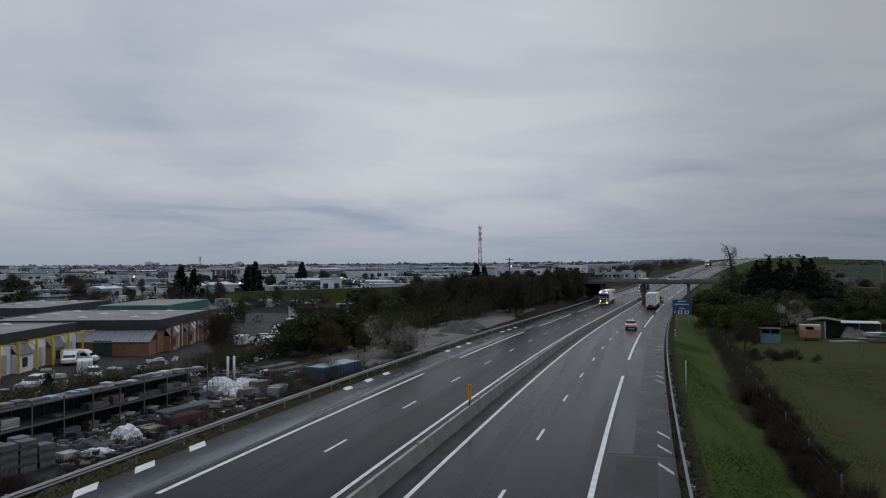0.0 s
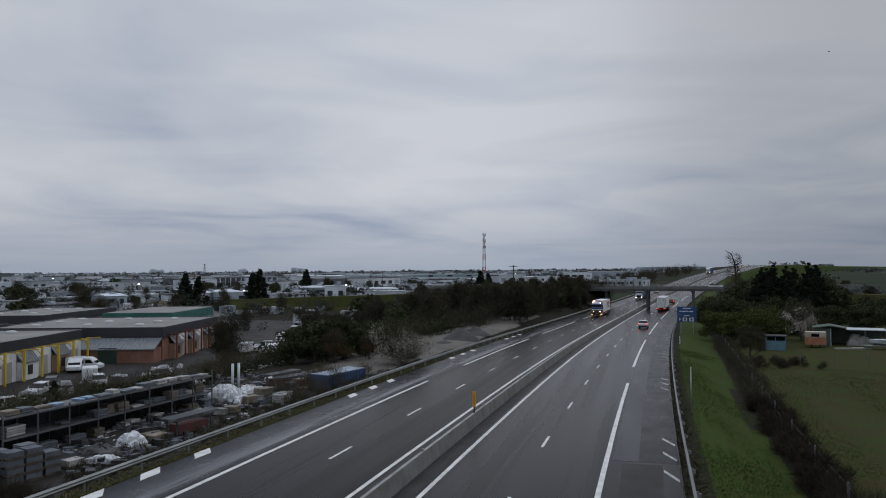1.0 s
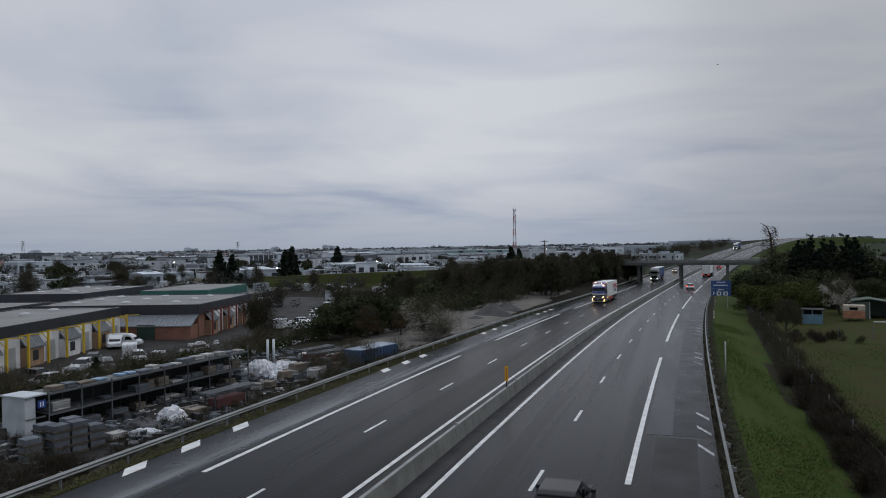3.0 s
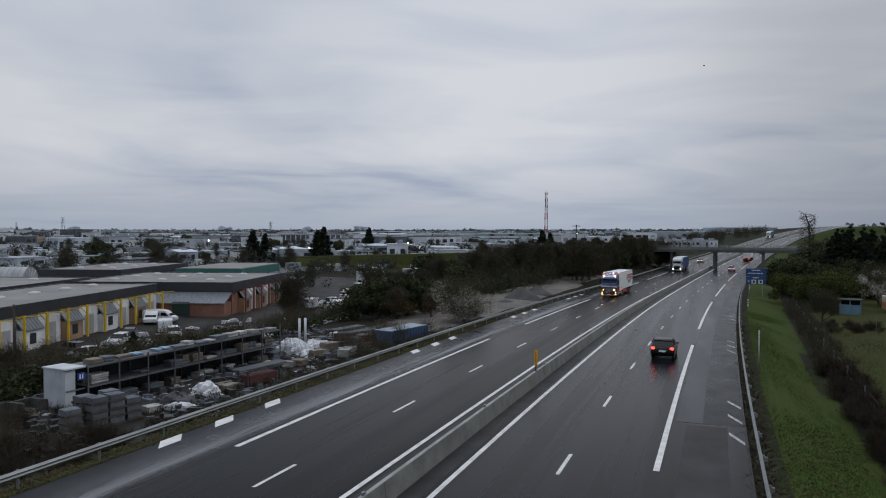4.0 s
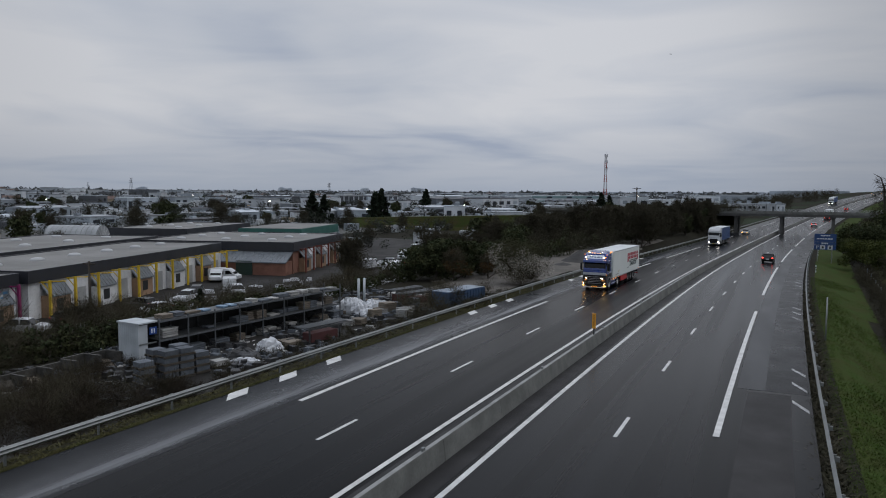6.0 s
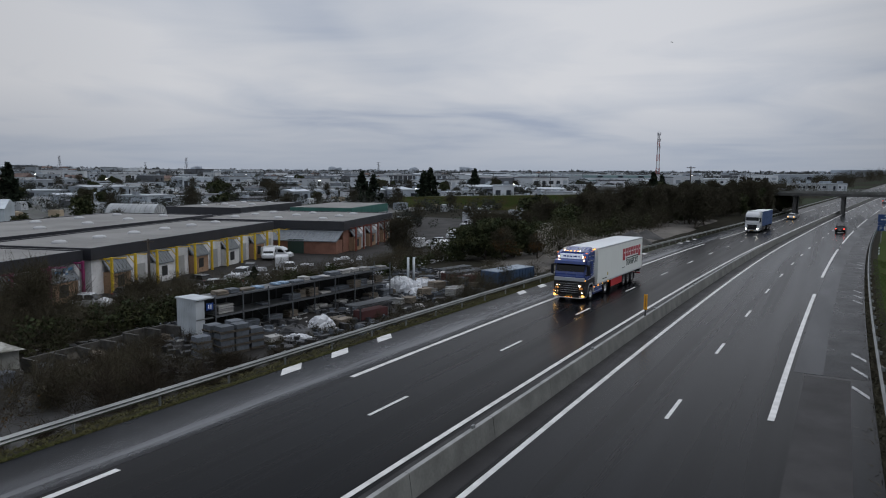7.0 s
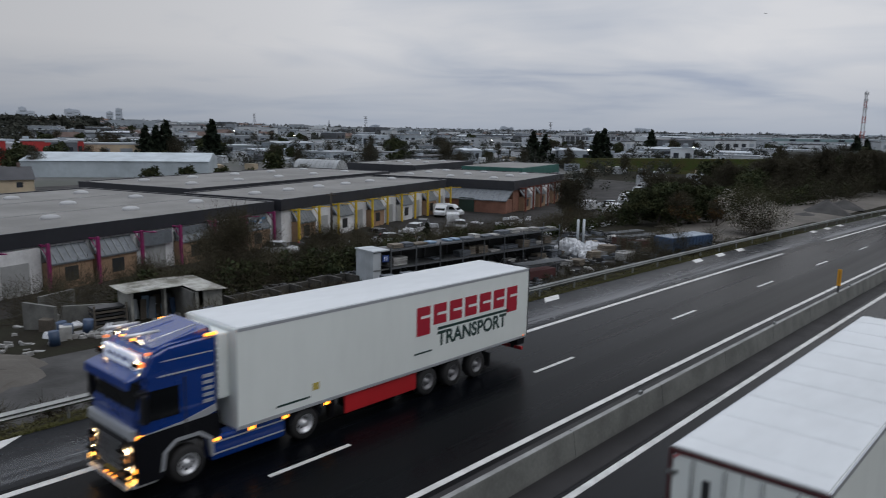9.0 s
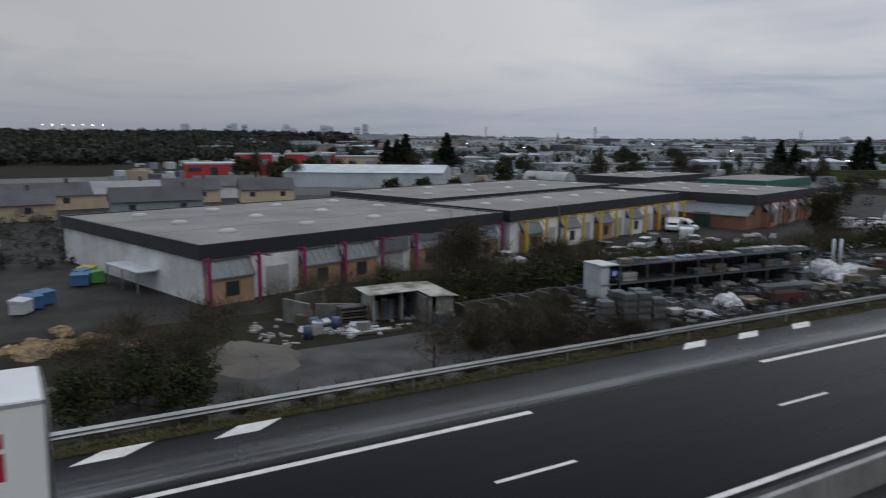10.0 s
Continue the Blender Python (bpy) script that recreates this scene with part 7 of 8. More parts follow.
# ---- parked vans and cars ----
def van(label, paint, length=5.0, high=1.95):
    t = thing("parked_van", None, label, "van", "parked vehicles")
    bm = bmesh.new()
    prism(bm, [(0, 0.35), (0, 0.85), (-0.55, 1.05), (-1.35, high - 0.15), (-1.7, high), (-length + 0.05, high), (-length, high - 0.2), (-length, 0.35)], -0.95, 0.95)
    bmesh.ops.bevel(bm, geom=list(bm.edges), offset=0.09, segments=2, affect="EDGES")
    part("body", bm, paint, t)
    bm = bmesh.new()
    prism(bm, [(-0.6, 1.12), (-1.32, high - 0.2), (-1.36, high - 0.2), (-0.66, 1.12)], -0.8, 0.8)
    part("windscreen", bm, GLASS, t)
    for s in (-1, 1):
        bm = bmesh.new()
        prism(bm, [(-0.95, 1.15), (-1.42, high - 0.3), (-2.1, high - 0.3), (-2.1, 1.15)], s * 0.95 - 0.01, s * 0.95 + 0.012)
        part("side_window", bm, GLASS, t)
        lamp(t, "head_lamp", s * 0.72, -0.02, 0.78, 0.3, 0.18, SILVER)
        for y in (-0.9, -length + 0.95):
            wheel(t, s * 0.82, y, 0.33, 0.22, RIM_GREY, s, 14)
    return t


def build_parked():
    W1 = mat("van_white", (0.58, 0.6, 0.62), 0.35, var=0.1, bump=0, stretch=(1, 1, 1))
    v = van("white panel van parked before the sheds", W1)
    c = car("small white car parked before the sheds", W1, False)
    cg = car("small grey car parked before the sheds", mat("car_grey", (0.12, 0.125, 0.13), 0.3, 0.3, var=0.1, bump=0, stretch=(1, 1, 1)), False)
    for o in (c, cg):
        tagged(o, group="parked vehicles")
        for p in o.children:
            if p.name.startswith("tail_lamp"):
                p.data.materials[0] = SKIRT_RED
    rng = random.Random(3)
    first = {}
    def place(o, x, y, turn):
        if o not in first:
            first[o] = True
            o.matrix_basis = pose(x, y, gz(x, y), 0, 0, turn)
        else:
            copy_thing(o, pose(x, y, gz(x, y), 0, 0, turn))
    for x, y, k in ((-79.5, 89.5, 210), (-77.8, 93.5, 290), (-73.5, 86, 40)):
        place(v, x, y, k)
    for i, (x, y) in enumerate(((-72, 66), (-69, 71), (-67, 62), (-70.5, 75.5), (-66, 79), (-64.5, 71), (-69.5, 57.5), (-67, 51), (-62, 66))):
        place(c if i % 3 else cg, x, y, rng.uniform(0, 360))
    for i in range(34):
        u, w = rng.uniform(96, 150), rng.uniform(-38, -22)
        p = SHEDS @ Vector((u, w, 0))
        place((c, v, cg, c)[i % 4], p.x, p.y, 14 + rng.choice((0, 90, 180)))
    for i in range(8):
        place((c, cg)[i % 2], -97 - 3 * i, -3 + rng.uniform(-1, 1), 90)
    for x, y, k in ((-84, 168, 90), (-60, 188, 100)):
        place(v, x, y, k)


build_parked()


# ---- across the motorway: field, sheds, boat ----
def build_right():
    # verge delineator, poles and fence
    for s in (118, 160, 200):
        t = thing("delineator_post", road_pose(s, -3.2, -0.3), "white roadside delineator with dark bands", "post", "delineator posts")
        part("post", boxed(-0.06, 0.06, -0.05, 0.05, 0, 1.25, bevel=0.01), SIGNWHITE, t)
        for z in (0.5, 0.85):
            part("band", boxed(-0.065, 0.065, -0.055, 0.055, z, z + 0.14), DARK, t)
    bm = bmesh.new()
    tube(bm, (0, 0, -0.3), (0, 0, 3.6), 0.06, 0.05, n=10)
    ob = link_bm("steel_pole", bm, GALV)
    ob.matrix_basis = road_pose(58.5, -3.1, -0.6)
    tagged(ob, "thin grey steel pole on the grass verge", "pole")
    f = thing("field_fence", None, "thin wire fence on grey posts through the hedge", "fence")
    bm = boxed(-0.05, 0.05, -0.05, 0.05, -0.3, 1.7)
    me = bpy.data.meshes.new("fence_post")
    bm.to_mesh(me)
    bm.free()
    me.materials.append(RACK)
    prev = None
    for s in range(34, 140, 8):
        x, y = plan(s, -9.9)
        z = ground_z(s, -9.9)
        share("fence_post", me, f, pose(x, y, z))
        if prev:
            for h in (0.5, 1.0, 1.5):
                bm = bmesh.new()
                tube(bm, (*prev[:2], prev[2] + h), (x, y, z + h), 0.004, n=3, cap=False)
                part("wire", bm, STEEL_DARK, f)
        prev = (x, y, z)
    f2 = thing("cross_fence", None, "thin wire fence across the field before the sheds", "fence")
    prev = None
    for x in range(20, 62, 4):
        y = 103 + (x - 20) * 0.05
        z = gz(x, y)
        share("fence_post", me, f2, pose(x, y, z))
        if prev:
            for h in (0.6, 1.2):
                bm = bmesh.new()
                tube(bm, (*prev[:2], prev[2] + h), (x, y, z + h), 0.004, n=3, cap=False)
                part("wire", bm, STEEL_DARK, f2)
        prev = (x, y, z)
    # pale blue cabin on posts
    t = thing("blue_cabin", pose(20.3, 122.5, gz(20.3, 122.5), 0, 0, -8), "small pale blue wooden cabin with a dark window band", "cabin")
    CB = mat("pale_blue_boards", (0.10, 0.19, 0.25), 0.7, var=0.25, scale=0.8, fine=6, bump=0.2)
    part("wall", boxed(-1.4, 1.4, -1.0, 1.0, -0.1, 1.5, bevel=0.02), CB, t)
    part("window_band", boxed(-1.36, 1.36, -0.97, 0.97, 1.5, 2.15), GLASS, t)
    for x in (-1.38, -0.1, 1.26):
        part("window_post", boxed(x, x + 0.12, -1.0, -0.9, 1.5, 2.16), CB, t)
    part("roof", boxed(-1.6, 1.6, -1.25, 1.2, 2.15, 2.28, bevel=0.03), mat("felt_roof", (0.04, 0.045, 0.05), 0.8), t)
    # rusty caravan box
    t = thing("old_caravan", pose(26.9, 127.3, gz(26.9, 127.3), 0, 0, -10), "faded orange and cream box caravan", "caravan")
    part("body", boxed(-1.5, 1.5, -1.0, 1.0, 0.45, 1.65, bevel=0.1), mat("faded_orange", (0.34, 0.15, 0.08), 0.7, var=0.3, scale=0.6), t)
    part("top", boxed(-1.5, 1.5, -1.0, 1.0, 1.62, 2.5, bevel=0.12), mat("cream", (0.38, 0.33, 0.26), 0.7, var=0.25, scale=0.6), t)
    part("window", boxed(-0.6, 0.5, -1.03, -0.98, 1.75, 2.2), GLASS, t)
    for s in (-1, 1):
        wheel(t, s * 0.6, -0.9, 0.3, 0.2, RIM_GREY, 1, 12)
    # open corrugated shed and a lower canopy beside it
    t = thing("open_shed", pose(31.6, 133.0, gz(31.6, 133), 0, 0, -10) @ Matrix.Diagonal((0.85, 0.9, 0.92, 1)), "green corrugated open-fronted shed with a pale lean-to canopy", "shed")
    GW = mat("green_sheet", (0.06, 0.09, 0.07), 0.7, var=0.3, scale=1.0)
    part("left_wall", boxed(-4.2, -4.05, -2.5, 2.5, -0.2, 2.9), GW, t)
    part("back_wall", boxed(-4.05, 7.5, 2.4, 2.5, -0.2, 2.7), GW, t)
    part("front_wall", boxed(-4.05, -1.5, -2.5, -2.4, -0.2, 2.9), GW, t)
    part("post", boxed(-1.6, -1.45, -2.5, -2.35, -0.2, 2.9), SIGNWHITE, t)
    bm = bmesh.new()
    prism(bm, [(-4.5, 2.95), (-1.6, 3.35), (1.2, 2.95), (1.2, 3.05), (-1.6, 3.48), (-4.5, 3.05)], -2.8, 2.7, axis=1)
    part("roof", bm, GW, t)
    part("canopy", boxed(1.2, 7.8, -2.6, 2.6, 2.72, 2.84, bevel=0.02), SHEET_WHITE, t, "pale flat canopy")
    for x in (4.2, 7.6):
        part("post", boxed(x - 0.06, x + 0.06, -2.5, -2.38, -0.2, 2.72), GALV, t)
    lumpy("covered_car", "car under a grey cover below the canopy", 34.4, 132.0, 1.9, 1.0, 1.5, mat("grey_cover", (0.3, 0.3, 0.29), 0.7), 4, "covered car")
    w2 = van("white van parked beside the open shed", mat("van_white", (0.58, 0.6, 0.62), 0.35), 4.8, 2.1)
    w2.matrix_basis = pose(40.3, 134.0, gz(40.3, 134), 0, 0, 80)
    # boat on a trailer
    t = thing("boat_on_trailer", pose(36.8, 124.5, gz(36.8, 124.5), 0, 0, 86), "small white and green motor boat on a road trailer", "boat")
    bm = bmesh.new()
    secs = []
    for y, w, zb in ((3.0, 0.08, 0.95), (2.0, 0.75, 0.7), (0.5, 1.0, 0.6), (-2.6, 1.0, 0.6)):
        secs.append([bm.verts.new(p) for p in ((-w, y, 1.45), (-w * 0.8, y, zb + 0.2), (0, y, zb), (w * 0.8, y, zb + 0.2), (w, y, 1.45))])
    for a, b in zip(secs, secs[1:]):
        for i in range(4):
            bm.faces.new((a[i], a[i + 1], b[i + 1], b[i]))
        bm.faces.new((a[0], b[0], b[4], a[4]))
    bm.faces.new(secs[0])
    bm.faces.new(secs[-1])
    bmesh.ops.recalc_face_normals(bm, faces=bm.faces)
    part("hull", bm, SHEET_WHITE, t)
    part("stripe", boxed(-1.02, 1.02, -2.55, 1.0, 1.12, 1.4), mat("boat_green", (0.02, 0.16, 0.05), 0.4), t, "green hull stripe")
    part("windshield", boxed(-0.7, 0.7, 0.2, 0.3, 1.45, 1.85), GLASS, t)
    part("trailer_frame", boxed(-0.6, 0.6, -2.6, 3.8, 0.42, 0.52), GALV, t)
    for s in (-1, 1):
        wheel(t, s * 0.95, -0.9, 0.32, 0.2, RIM_GREY, s, 14)
    for x, y in ((30.2, 124.0), (31.6, 124.2), (32.8, 124.6)):
        ob = link_bm("plank_pile", boxed(-1.4, 1.4, -0.3, 0.3, -0.05, 0.22, bevel=0.02), STONE_PALE)
        ob.matrix_basis = pose(x, y, gz(x, y), 0, 0, 8)
        tagged(ob, "pile of pale planks on the grass", "planks", "plank piles")
    t = thing("street_lamp", pose(76, 260, gz(76, 260)), "tall grey street lamp with a single arm", "street lamp")
    bm = bmesh.new()
    tube(bm, (0, 0, -0.3), (0, 0, 10.5), 0.1, 0.06, n=8)
    part("pole", bm, GALV, t)
    part("arm", boxed(-1.6, 0.0, -0.06, 0.06, 10.4, 10.5), GALV, t)


build_right()


# ---- the town plain beyond ----
def polar(az, d):
    return -d * math.sin(radians(az)), d * math.cos(radians(az))


T_WHITE = mat("town_white", (0.53, 0.565, 0.60), 0.7, var=0.2, scale=6, fine=1, bump=0, rand=0.25)
T_GREY = mat("town_grey", (0.29, 0.33, 0.37), 0.7, var=0.2, scale=6, fine=1, bump=0, rand=0.35)
T_BUFF = mat("town_buff", (0.42, 0.35, 0.25), 0.8, var=0.2, scale=6, fine=1, bump=0, rand=0.25)
T_RED = mat("town_red", (0.42, 0.03, 0.03), 0.6, var=0.15, scale=6, fine=1, bump=0)
T_DARK = mat("town_dark", (0.09, 0.10, 0.115), 0.6, var=0.2, scale=6, fine=1, bump=0, rand=0.3)
R_PALE = mat("roof_pale", (0.41, 0.45, 0.49), 0.7, var=0.2, scale=9, fine=0.6, bump=0, rand=0.3)
R_GREY = mat("roof_mid", (0.25, 0.265, 0.28), 0.8, var=0.2, scale=9, fine=0.6, bump=0, rand=0.35)
# skyline wall colour with the haze mixed in, pale and bluish
T_HAZED = mat("hazed_far_wall", (0.48, 0.53, 0.60), 0.8, var=0.1, scale=20, fine=0.5, bump=0, rand=0.15)
R_TILE = mat("roof_tile", (0.125, 0.085, 0.072), 0.85, var=0.3, scale=4, fine=1, bump=0, rand=0.3)
R_SLATE = mat("roof_slate", (0.06, 0.062, 0.07), 0.7, var=0.3, scale=4, fine=1, bump=0, rand=0.3)
WIN = mat("town_window", (0.03, 0.035, 0.045), 0.25, var=0.1, bump=0)
LIT = mat("lit_lamp", (1.0, 0.93, 0.8), 0.4, var=0.05, bump=0, emit=8.0)


def works(x, y, turn, w, d, h, wall, roof, seed, label, pitch=0.0, bays=6):
    """A flat or low-pitched commercial building: walls, roof, parapet, window strip, doors."""
    z = ground_at(x, y)
    t = thing("works_building", pose(x, y, z, 0, 0, turn), label, "building", "works buildings of the town")
    part("wall", boxed(-w / 2, w / 2, -d / 2, d / 2, -1, h), wall, t)
    bm = bmesh.new()
    if pitch:
        prism(bm, [(-d / 2 - 0.3, h), (0, h + pitch), (d / 2 + 0.3, h)], -w / 2 - 0.2, w / 2 + 0.2)
    else:
        box(bm, -w / 2 - 0.15, w / 2 + 0.15, -d / 2 - 0.15, d / 2 + 0.15, h, h + 0.5)
    part("roof", bm, roof, t)
    rng = random.Random(seed)
    far = math.hypot(x, y) > 900
    n = 0 if far or not bays else max(2, min(bays, 5, int(w / 6)))
    for i in range(n):
        a = -w / 2 + w * (i + 0.5) / n
        ww = w / n * rng.uniform(0.3, 0.7)
        lo = 0.0 if rng.random() < 0.3 else h * 0.5
        part("door" if lo == 0 else "window", boxed(a - ww / 2, a + ww / 2, -d / 2 - 0.06, -d / 2 + 0.02, lo, h * 0.78), WIN if rng.random() < 0.7 else T_GREY, t)
    for i in range(0 if far else rng.randrange(3)):
        a, b = rng.uniform(-w * 0.4, w * 0.4), rng.uniform(-d * 0.4, d * 0.4)
        part("roof_unit", boxed(a - 1, a + 1, b - 0.8, b + 0.8, h + 0.3, h + 1.5), T_GREY, t)
    return t


def cottage(x, y, turn, w, d, h, wall, roof, label="small gabled house with a tiled roof"):
    z = ground_at(x, y)
    t = thing("house", pose(x, y, z, 0, 0, turn), label, "house", "houses of the town")
    part("wall", boxed(-w / 2, w / 2, -d / 2, d / 2, -1, h), wall, t)
    bm = bmesh.new()
    prism(bm, [(-d / 2 - 0.4, h - 0.1), (0, h + d * 0.3), (d / 2 + 0.4, h - 0.1)], -w / 2 - 0.3, w / 2 + 0.3)
    part("roof", bm, roof, t)
    for a in (-w * 0.28, w * 0.28):
        part("window", boxed(a - 0.6, a + 0.6, -d / 2 - 0.05, -d / 2 + 0.02, h * 0.45, h * 0.8), WIN, t)
    if math.hypot(x, y) < 900:
        part("chimney", boxed(w * 0.3, w * 0.3 + 0.6, -0.3, 0.3, h + 0.5, h + d * 0.3 + 0.8), R_TILE, t)
    return t


def build_town():
    rng = random.Random(77)
    walls = (T_WHITE, T_WHITE, T_GREY, T_DARK, T_GREY, T_GREY, T_WHITE)
    roofs = (R_PALE, R_GREY, R_PALE, R_SLATE, R_PALE, R_PALE)
    names = {T_WHITE: "white", T_GREY: "grey", T_BUFF: "buff", T_DARK: "dark", T_RED: "red"}
    # works and stores, ring by ring outwards
    for d0, d1, n, a0, a1 in ((300, 360, 12, 18, 56), (360, 460, 34, 14, 70), (460, 640, 56, 9, 76), (640, 900, 74, 8, 76), (900, 1300, 84, 7, 74)):
        for i in range(n):
            az = a0 + (a1 - a0) * (i + rng.random()) / n
            d = rng.uniform(d0, d1)
            x, y = polar(az, d)
            k = 1 + d / 2500
            w, dd, h = rng.choice((9, 12, 14, 18, 24, 34)) * rng.uniform(0.8, 1.2) * k, rng.uniform(7, 15) * k, rng.choice((4, 4.5, 5, 5.5, 6.5, 8)) * (1 + d / 6000)
            if -x < 205 and y < 190 and -x < 150 + 0.3 * y and d < 215:
                continue
            if 54 < az < 96 and d < 335:
                continue
            if d < 460:
                h *= 0.62
            m = rng.choice(walls)
            works(x, y, az + rng.choice((14, 14, -35, 60, 104)) * 0.5 + rng.uniform(-8, 8), w, dd, h, m, rng.choice(roofs), i * 31 + int(d), names[m] + " flat-roofed works building of the town", rng.choice((0, 0, 0, 0, 0.9)))
    # the same kind further out, joined
    bm = bmesh.new()
    for i in range(330):
        az, d = rng.uniform(4, 74), 1300 + 1700 * rng.random() ** 1.2
        x, y = polar(az, d)
        z = ground_at(x, y)
        w, dd, h = rng.uniform(9, 34), rng.uniform(8, 16), rng.uniform(4.5, 9)
        a = pose(x, y, z, 0, 0, az + rng.uniform(-30, 30))
        box(bm, -w, w, -dd, dd, -2, h, m=a, mi=rng.randrange(3))
        box(bm, -w - 0.3, w + 0.3, -dd - 0.3, dd + 0.3, h, h + 0.8, m=a, mi=3 + rng.randrange(2))
    tagged(link_bm("far_works", bm, [T_WHITE, T_GREY, T_DARK, R_PALE, R_GREY]), "flat-roofed works buildings far off in the town", "buildings", kind="stuff")
    # small vehicles, skips and stores between the buildings
    bm = bmesh.new()
    for i in range(560):
        az, d = rng.uniform(12, 84), 200 + 520 * rng.random() ** 1.2
        if 54 < az and d < 250:
            continue
        x, y = polar(az, d)
        w, h = rng.uniform(1.5, 4.5), rng.uniform(1.2, 3.2)
        box(bm, -w, w, -1.2, 1.2, -0.5, h, m=pose(x, y, ground_at(x, y), 0, 0, rng.uniform(0, 180)), mi=rng.choice((0, 0, 0, 1, 2, 3)))
    tagged(link_bm("parked_vehicles", bm, [T_WHITE, T_GREY, T_DARK, T_BUFF]), "small vans, cars and sheds between the works buildings", "vehicles", kind="stuff")
    # houses further out
    for i in range(130):
        az, d = rng.choice((rng.uniform(18, 84), rng.uniform(55, 80))), rng.uniform(520, 2400)
        if az > 70 and d < 1000 or az > 77:
            continue
        x, y = polar(az, d)
        cottage(x, y, rng.uniform(0, 180), rng.uniform(9, 15), rng.uniform(8, 10), rng.uniform(3.5, 6.5), rng.choice((T_WHITE, T_BUFF, T_WHITE)), rng.choice((R_TILE, R_SLATE, R_TILE)))
    # long teal-banded warehouse on the skyline
    TEALG = mat("town_teal", (0.22, 0.32, 0.33), 0.6, var=0.15, scale=8, fine=1, bump=0)
    x, y = polar(16.2, 760)
    t = thing("long_warehouse", pose(x, y, ground_at(x, y), 0, 0, 16.2), "very long pale warehouse with teal bands and dark doors", "warehouse")
    part("wall", boxed(-84, 84, -20, 20, -1, 7.2), T_WHITE, t)
    part("upper_band", boxed(-84.3, 84.3, -20.3, 20.3, 7.2, 9.6), TEALG, t, "teal upper band")
    part("roof", boxed(-84, 84, -20, 20, 9.6, 9.8), R_PALE, t)
    part("low_band", boxed(-84.2, 84.2, -20.25, -20.0, 3.8, 5.0), TEALG, t)
    for i in range(9):
        a = -78 + 19.5 * i
        part("door", boxed(a, a + 3.4, -20.4, -20.2, 0, 3.6), T_DARK, t)
        part("upper_window", boxed(a + 1, a + 6, -20.5, -20.3, 7.3, 9.0), WIN, t)
    # grey warehouse below the rise ahead
    for az, d, w, h, m in ((1.5, 900, 70, 9.5, T_GREY), (-2.3, 930, 80, 10.5, T_GREY), (4.8, 880, 40, 8, T_WHITE), (7.2, 700, 40, 6, T_WHITE)):
        x, y = polar(az, d)
        works(x, y, az, w, 30, h + max(0, -5 - ground_at(x, y) + 1), m, R_PALE, int(d), names[m] + " warehouse below the distant rise")
    # white hotel-like blocks behind the bridge
    for i in range(6):
        x, y = polar(2.6 - 0.62 * i, 420)
        t = works(x, y, 6, 4.2, 8, 7.5 - ground_at(x, y) - 4.5, T_WHITE, R_PALE, 300 + i, "narrow white block with dark window strips", bays=2)
    # white tent-roofed halls
    x, y = polar(64.6, 230)
    works(x, y, 52.6, 48, 24, 4.4, mat("hall_white", (0.42, 0.48, 0.52), 0.5, var=0.2, scale=5, fine=1, bump=0), mat("hall_roof", (0.44, 0.50, 0.54), 0.5, var=0.2, scale=5, fine=1, bump=0), 500, "long white hall with a low-pitched translucent roof", 2.0, 0)
    # dark office block with pale columns, and a white cube of a house
    x, y = polar(30.0, 600)
    t = thing("office_block", pose(x, y, ground_at(x, y), 0, 0, 30.0), "long dark glazed office block with pale columns", "office building")
    part("wall", boxed(-24, 24, -8, 8, -1, 9.4), T_DARK, t)
    part("roof", boxed(-24.4, 24.4, -8.4, 8.4, 9.4, 10.0), R_GREY, t)
    for k in range(13):
        part("column", boxed(-23.6 + 3.9 * k, -22.9 + 3.9 * k, -8.7, -8.2, -0.5, 9.4), T_WHITE, t)
    for k in range(2):
        part("floor_band", boxed(-24, 24, -8.15, -8.0, 3.0 + 3.2 * k, 3.5 + 3.2 * k), T_GREY, t)
    for az, d, w, h in ((23.3, 320, 9, 7.6), (26.0, 340, 6, 5.2), (19.5, 345, 18, 4.4), (16.5, 350, 14, 4.0)):
        x, y = polar(az, d)
        works(x, y, az, w, 9, h, T_WHITE, R_PALE, int(d), "white flat-roofed building beyond the thicket")
    # red, white and grey stores
    for az, d, w, h, m in ((73.3, 300, 14, 8, T_RED), (71.6, 301, 14, 7, T_WHITE), (69.9, 300, 12, 8, T_RED), (68.6, 300, 10, 7.6, T_DARK), (67.7, 302, 5, 8, T_RED), (76.2, 285, 20, 5, T_RED), (64.5, 315, 36, 6.5, T_BUFF)):
        x, y = polar(az, d)
        works(x, y, az, w, 16, h, m, R_PALE, int(az * 10), names[m] + " flat-roofed retail store building")
    # buff houses left of the sheds
    for az, d, w, m, r in ((88.5, 170, 22, T_BUFF, R_SLATE), (83.5, 172, 20, T_BUFF, R_GREY), (78.8, 178, 17, T_BUFF, R_SLATE), (75.6, 190, 14, T_WHITE, R_SLATE), (72.6, 176, 12, T_BUFF, R_SLATE), (91, 150, 20, T_BUFF, R_SLATE), (80.5, 150, 16, T_GREY, R_SLATE), (95, 165, 20, T_WHITE, R_SLATE)):
        x, y = polar(az, d)
        cottage(x, y, az + 6, w, 8, 3.0, m, r, "buff rendered house with a dark roof")
    # towers and flats far off
    for i in range(26):
        az = rng.choice((72.6, 74.2, 75.4, 70.8, 68.2, 66.8, 65.5, 63, 60, 55, 78, 30, 26, 47, 36)) + rng.uniform(-0.7, 0.7)
        d = rng.uniform(2900, 3700)
        x, y = polar(az, d)
        h = rng.uniform(52, 74) if az > 64 else rng.uniform(16, 24)
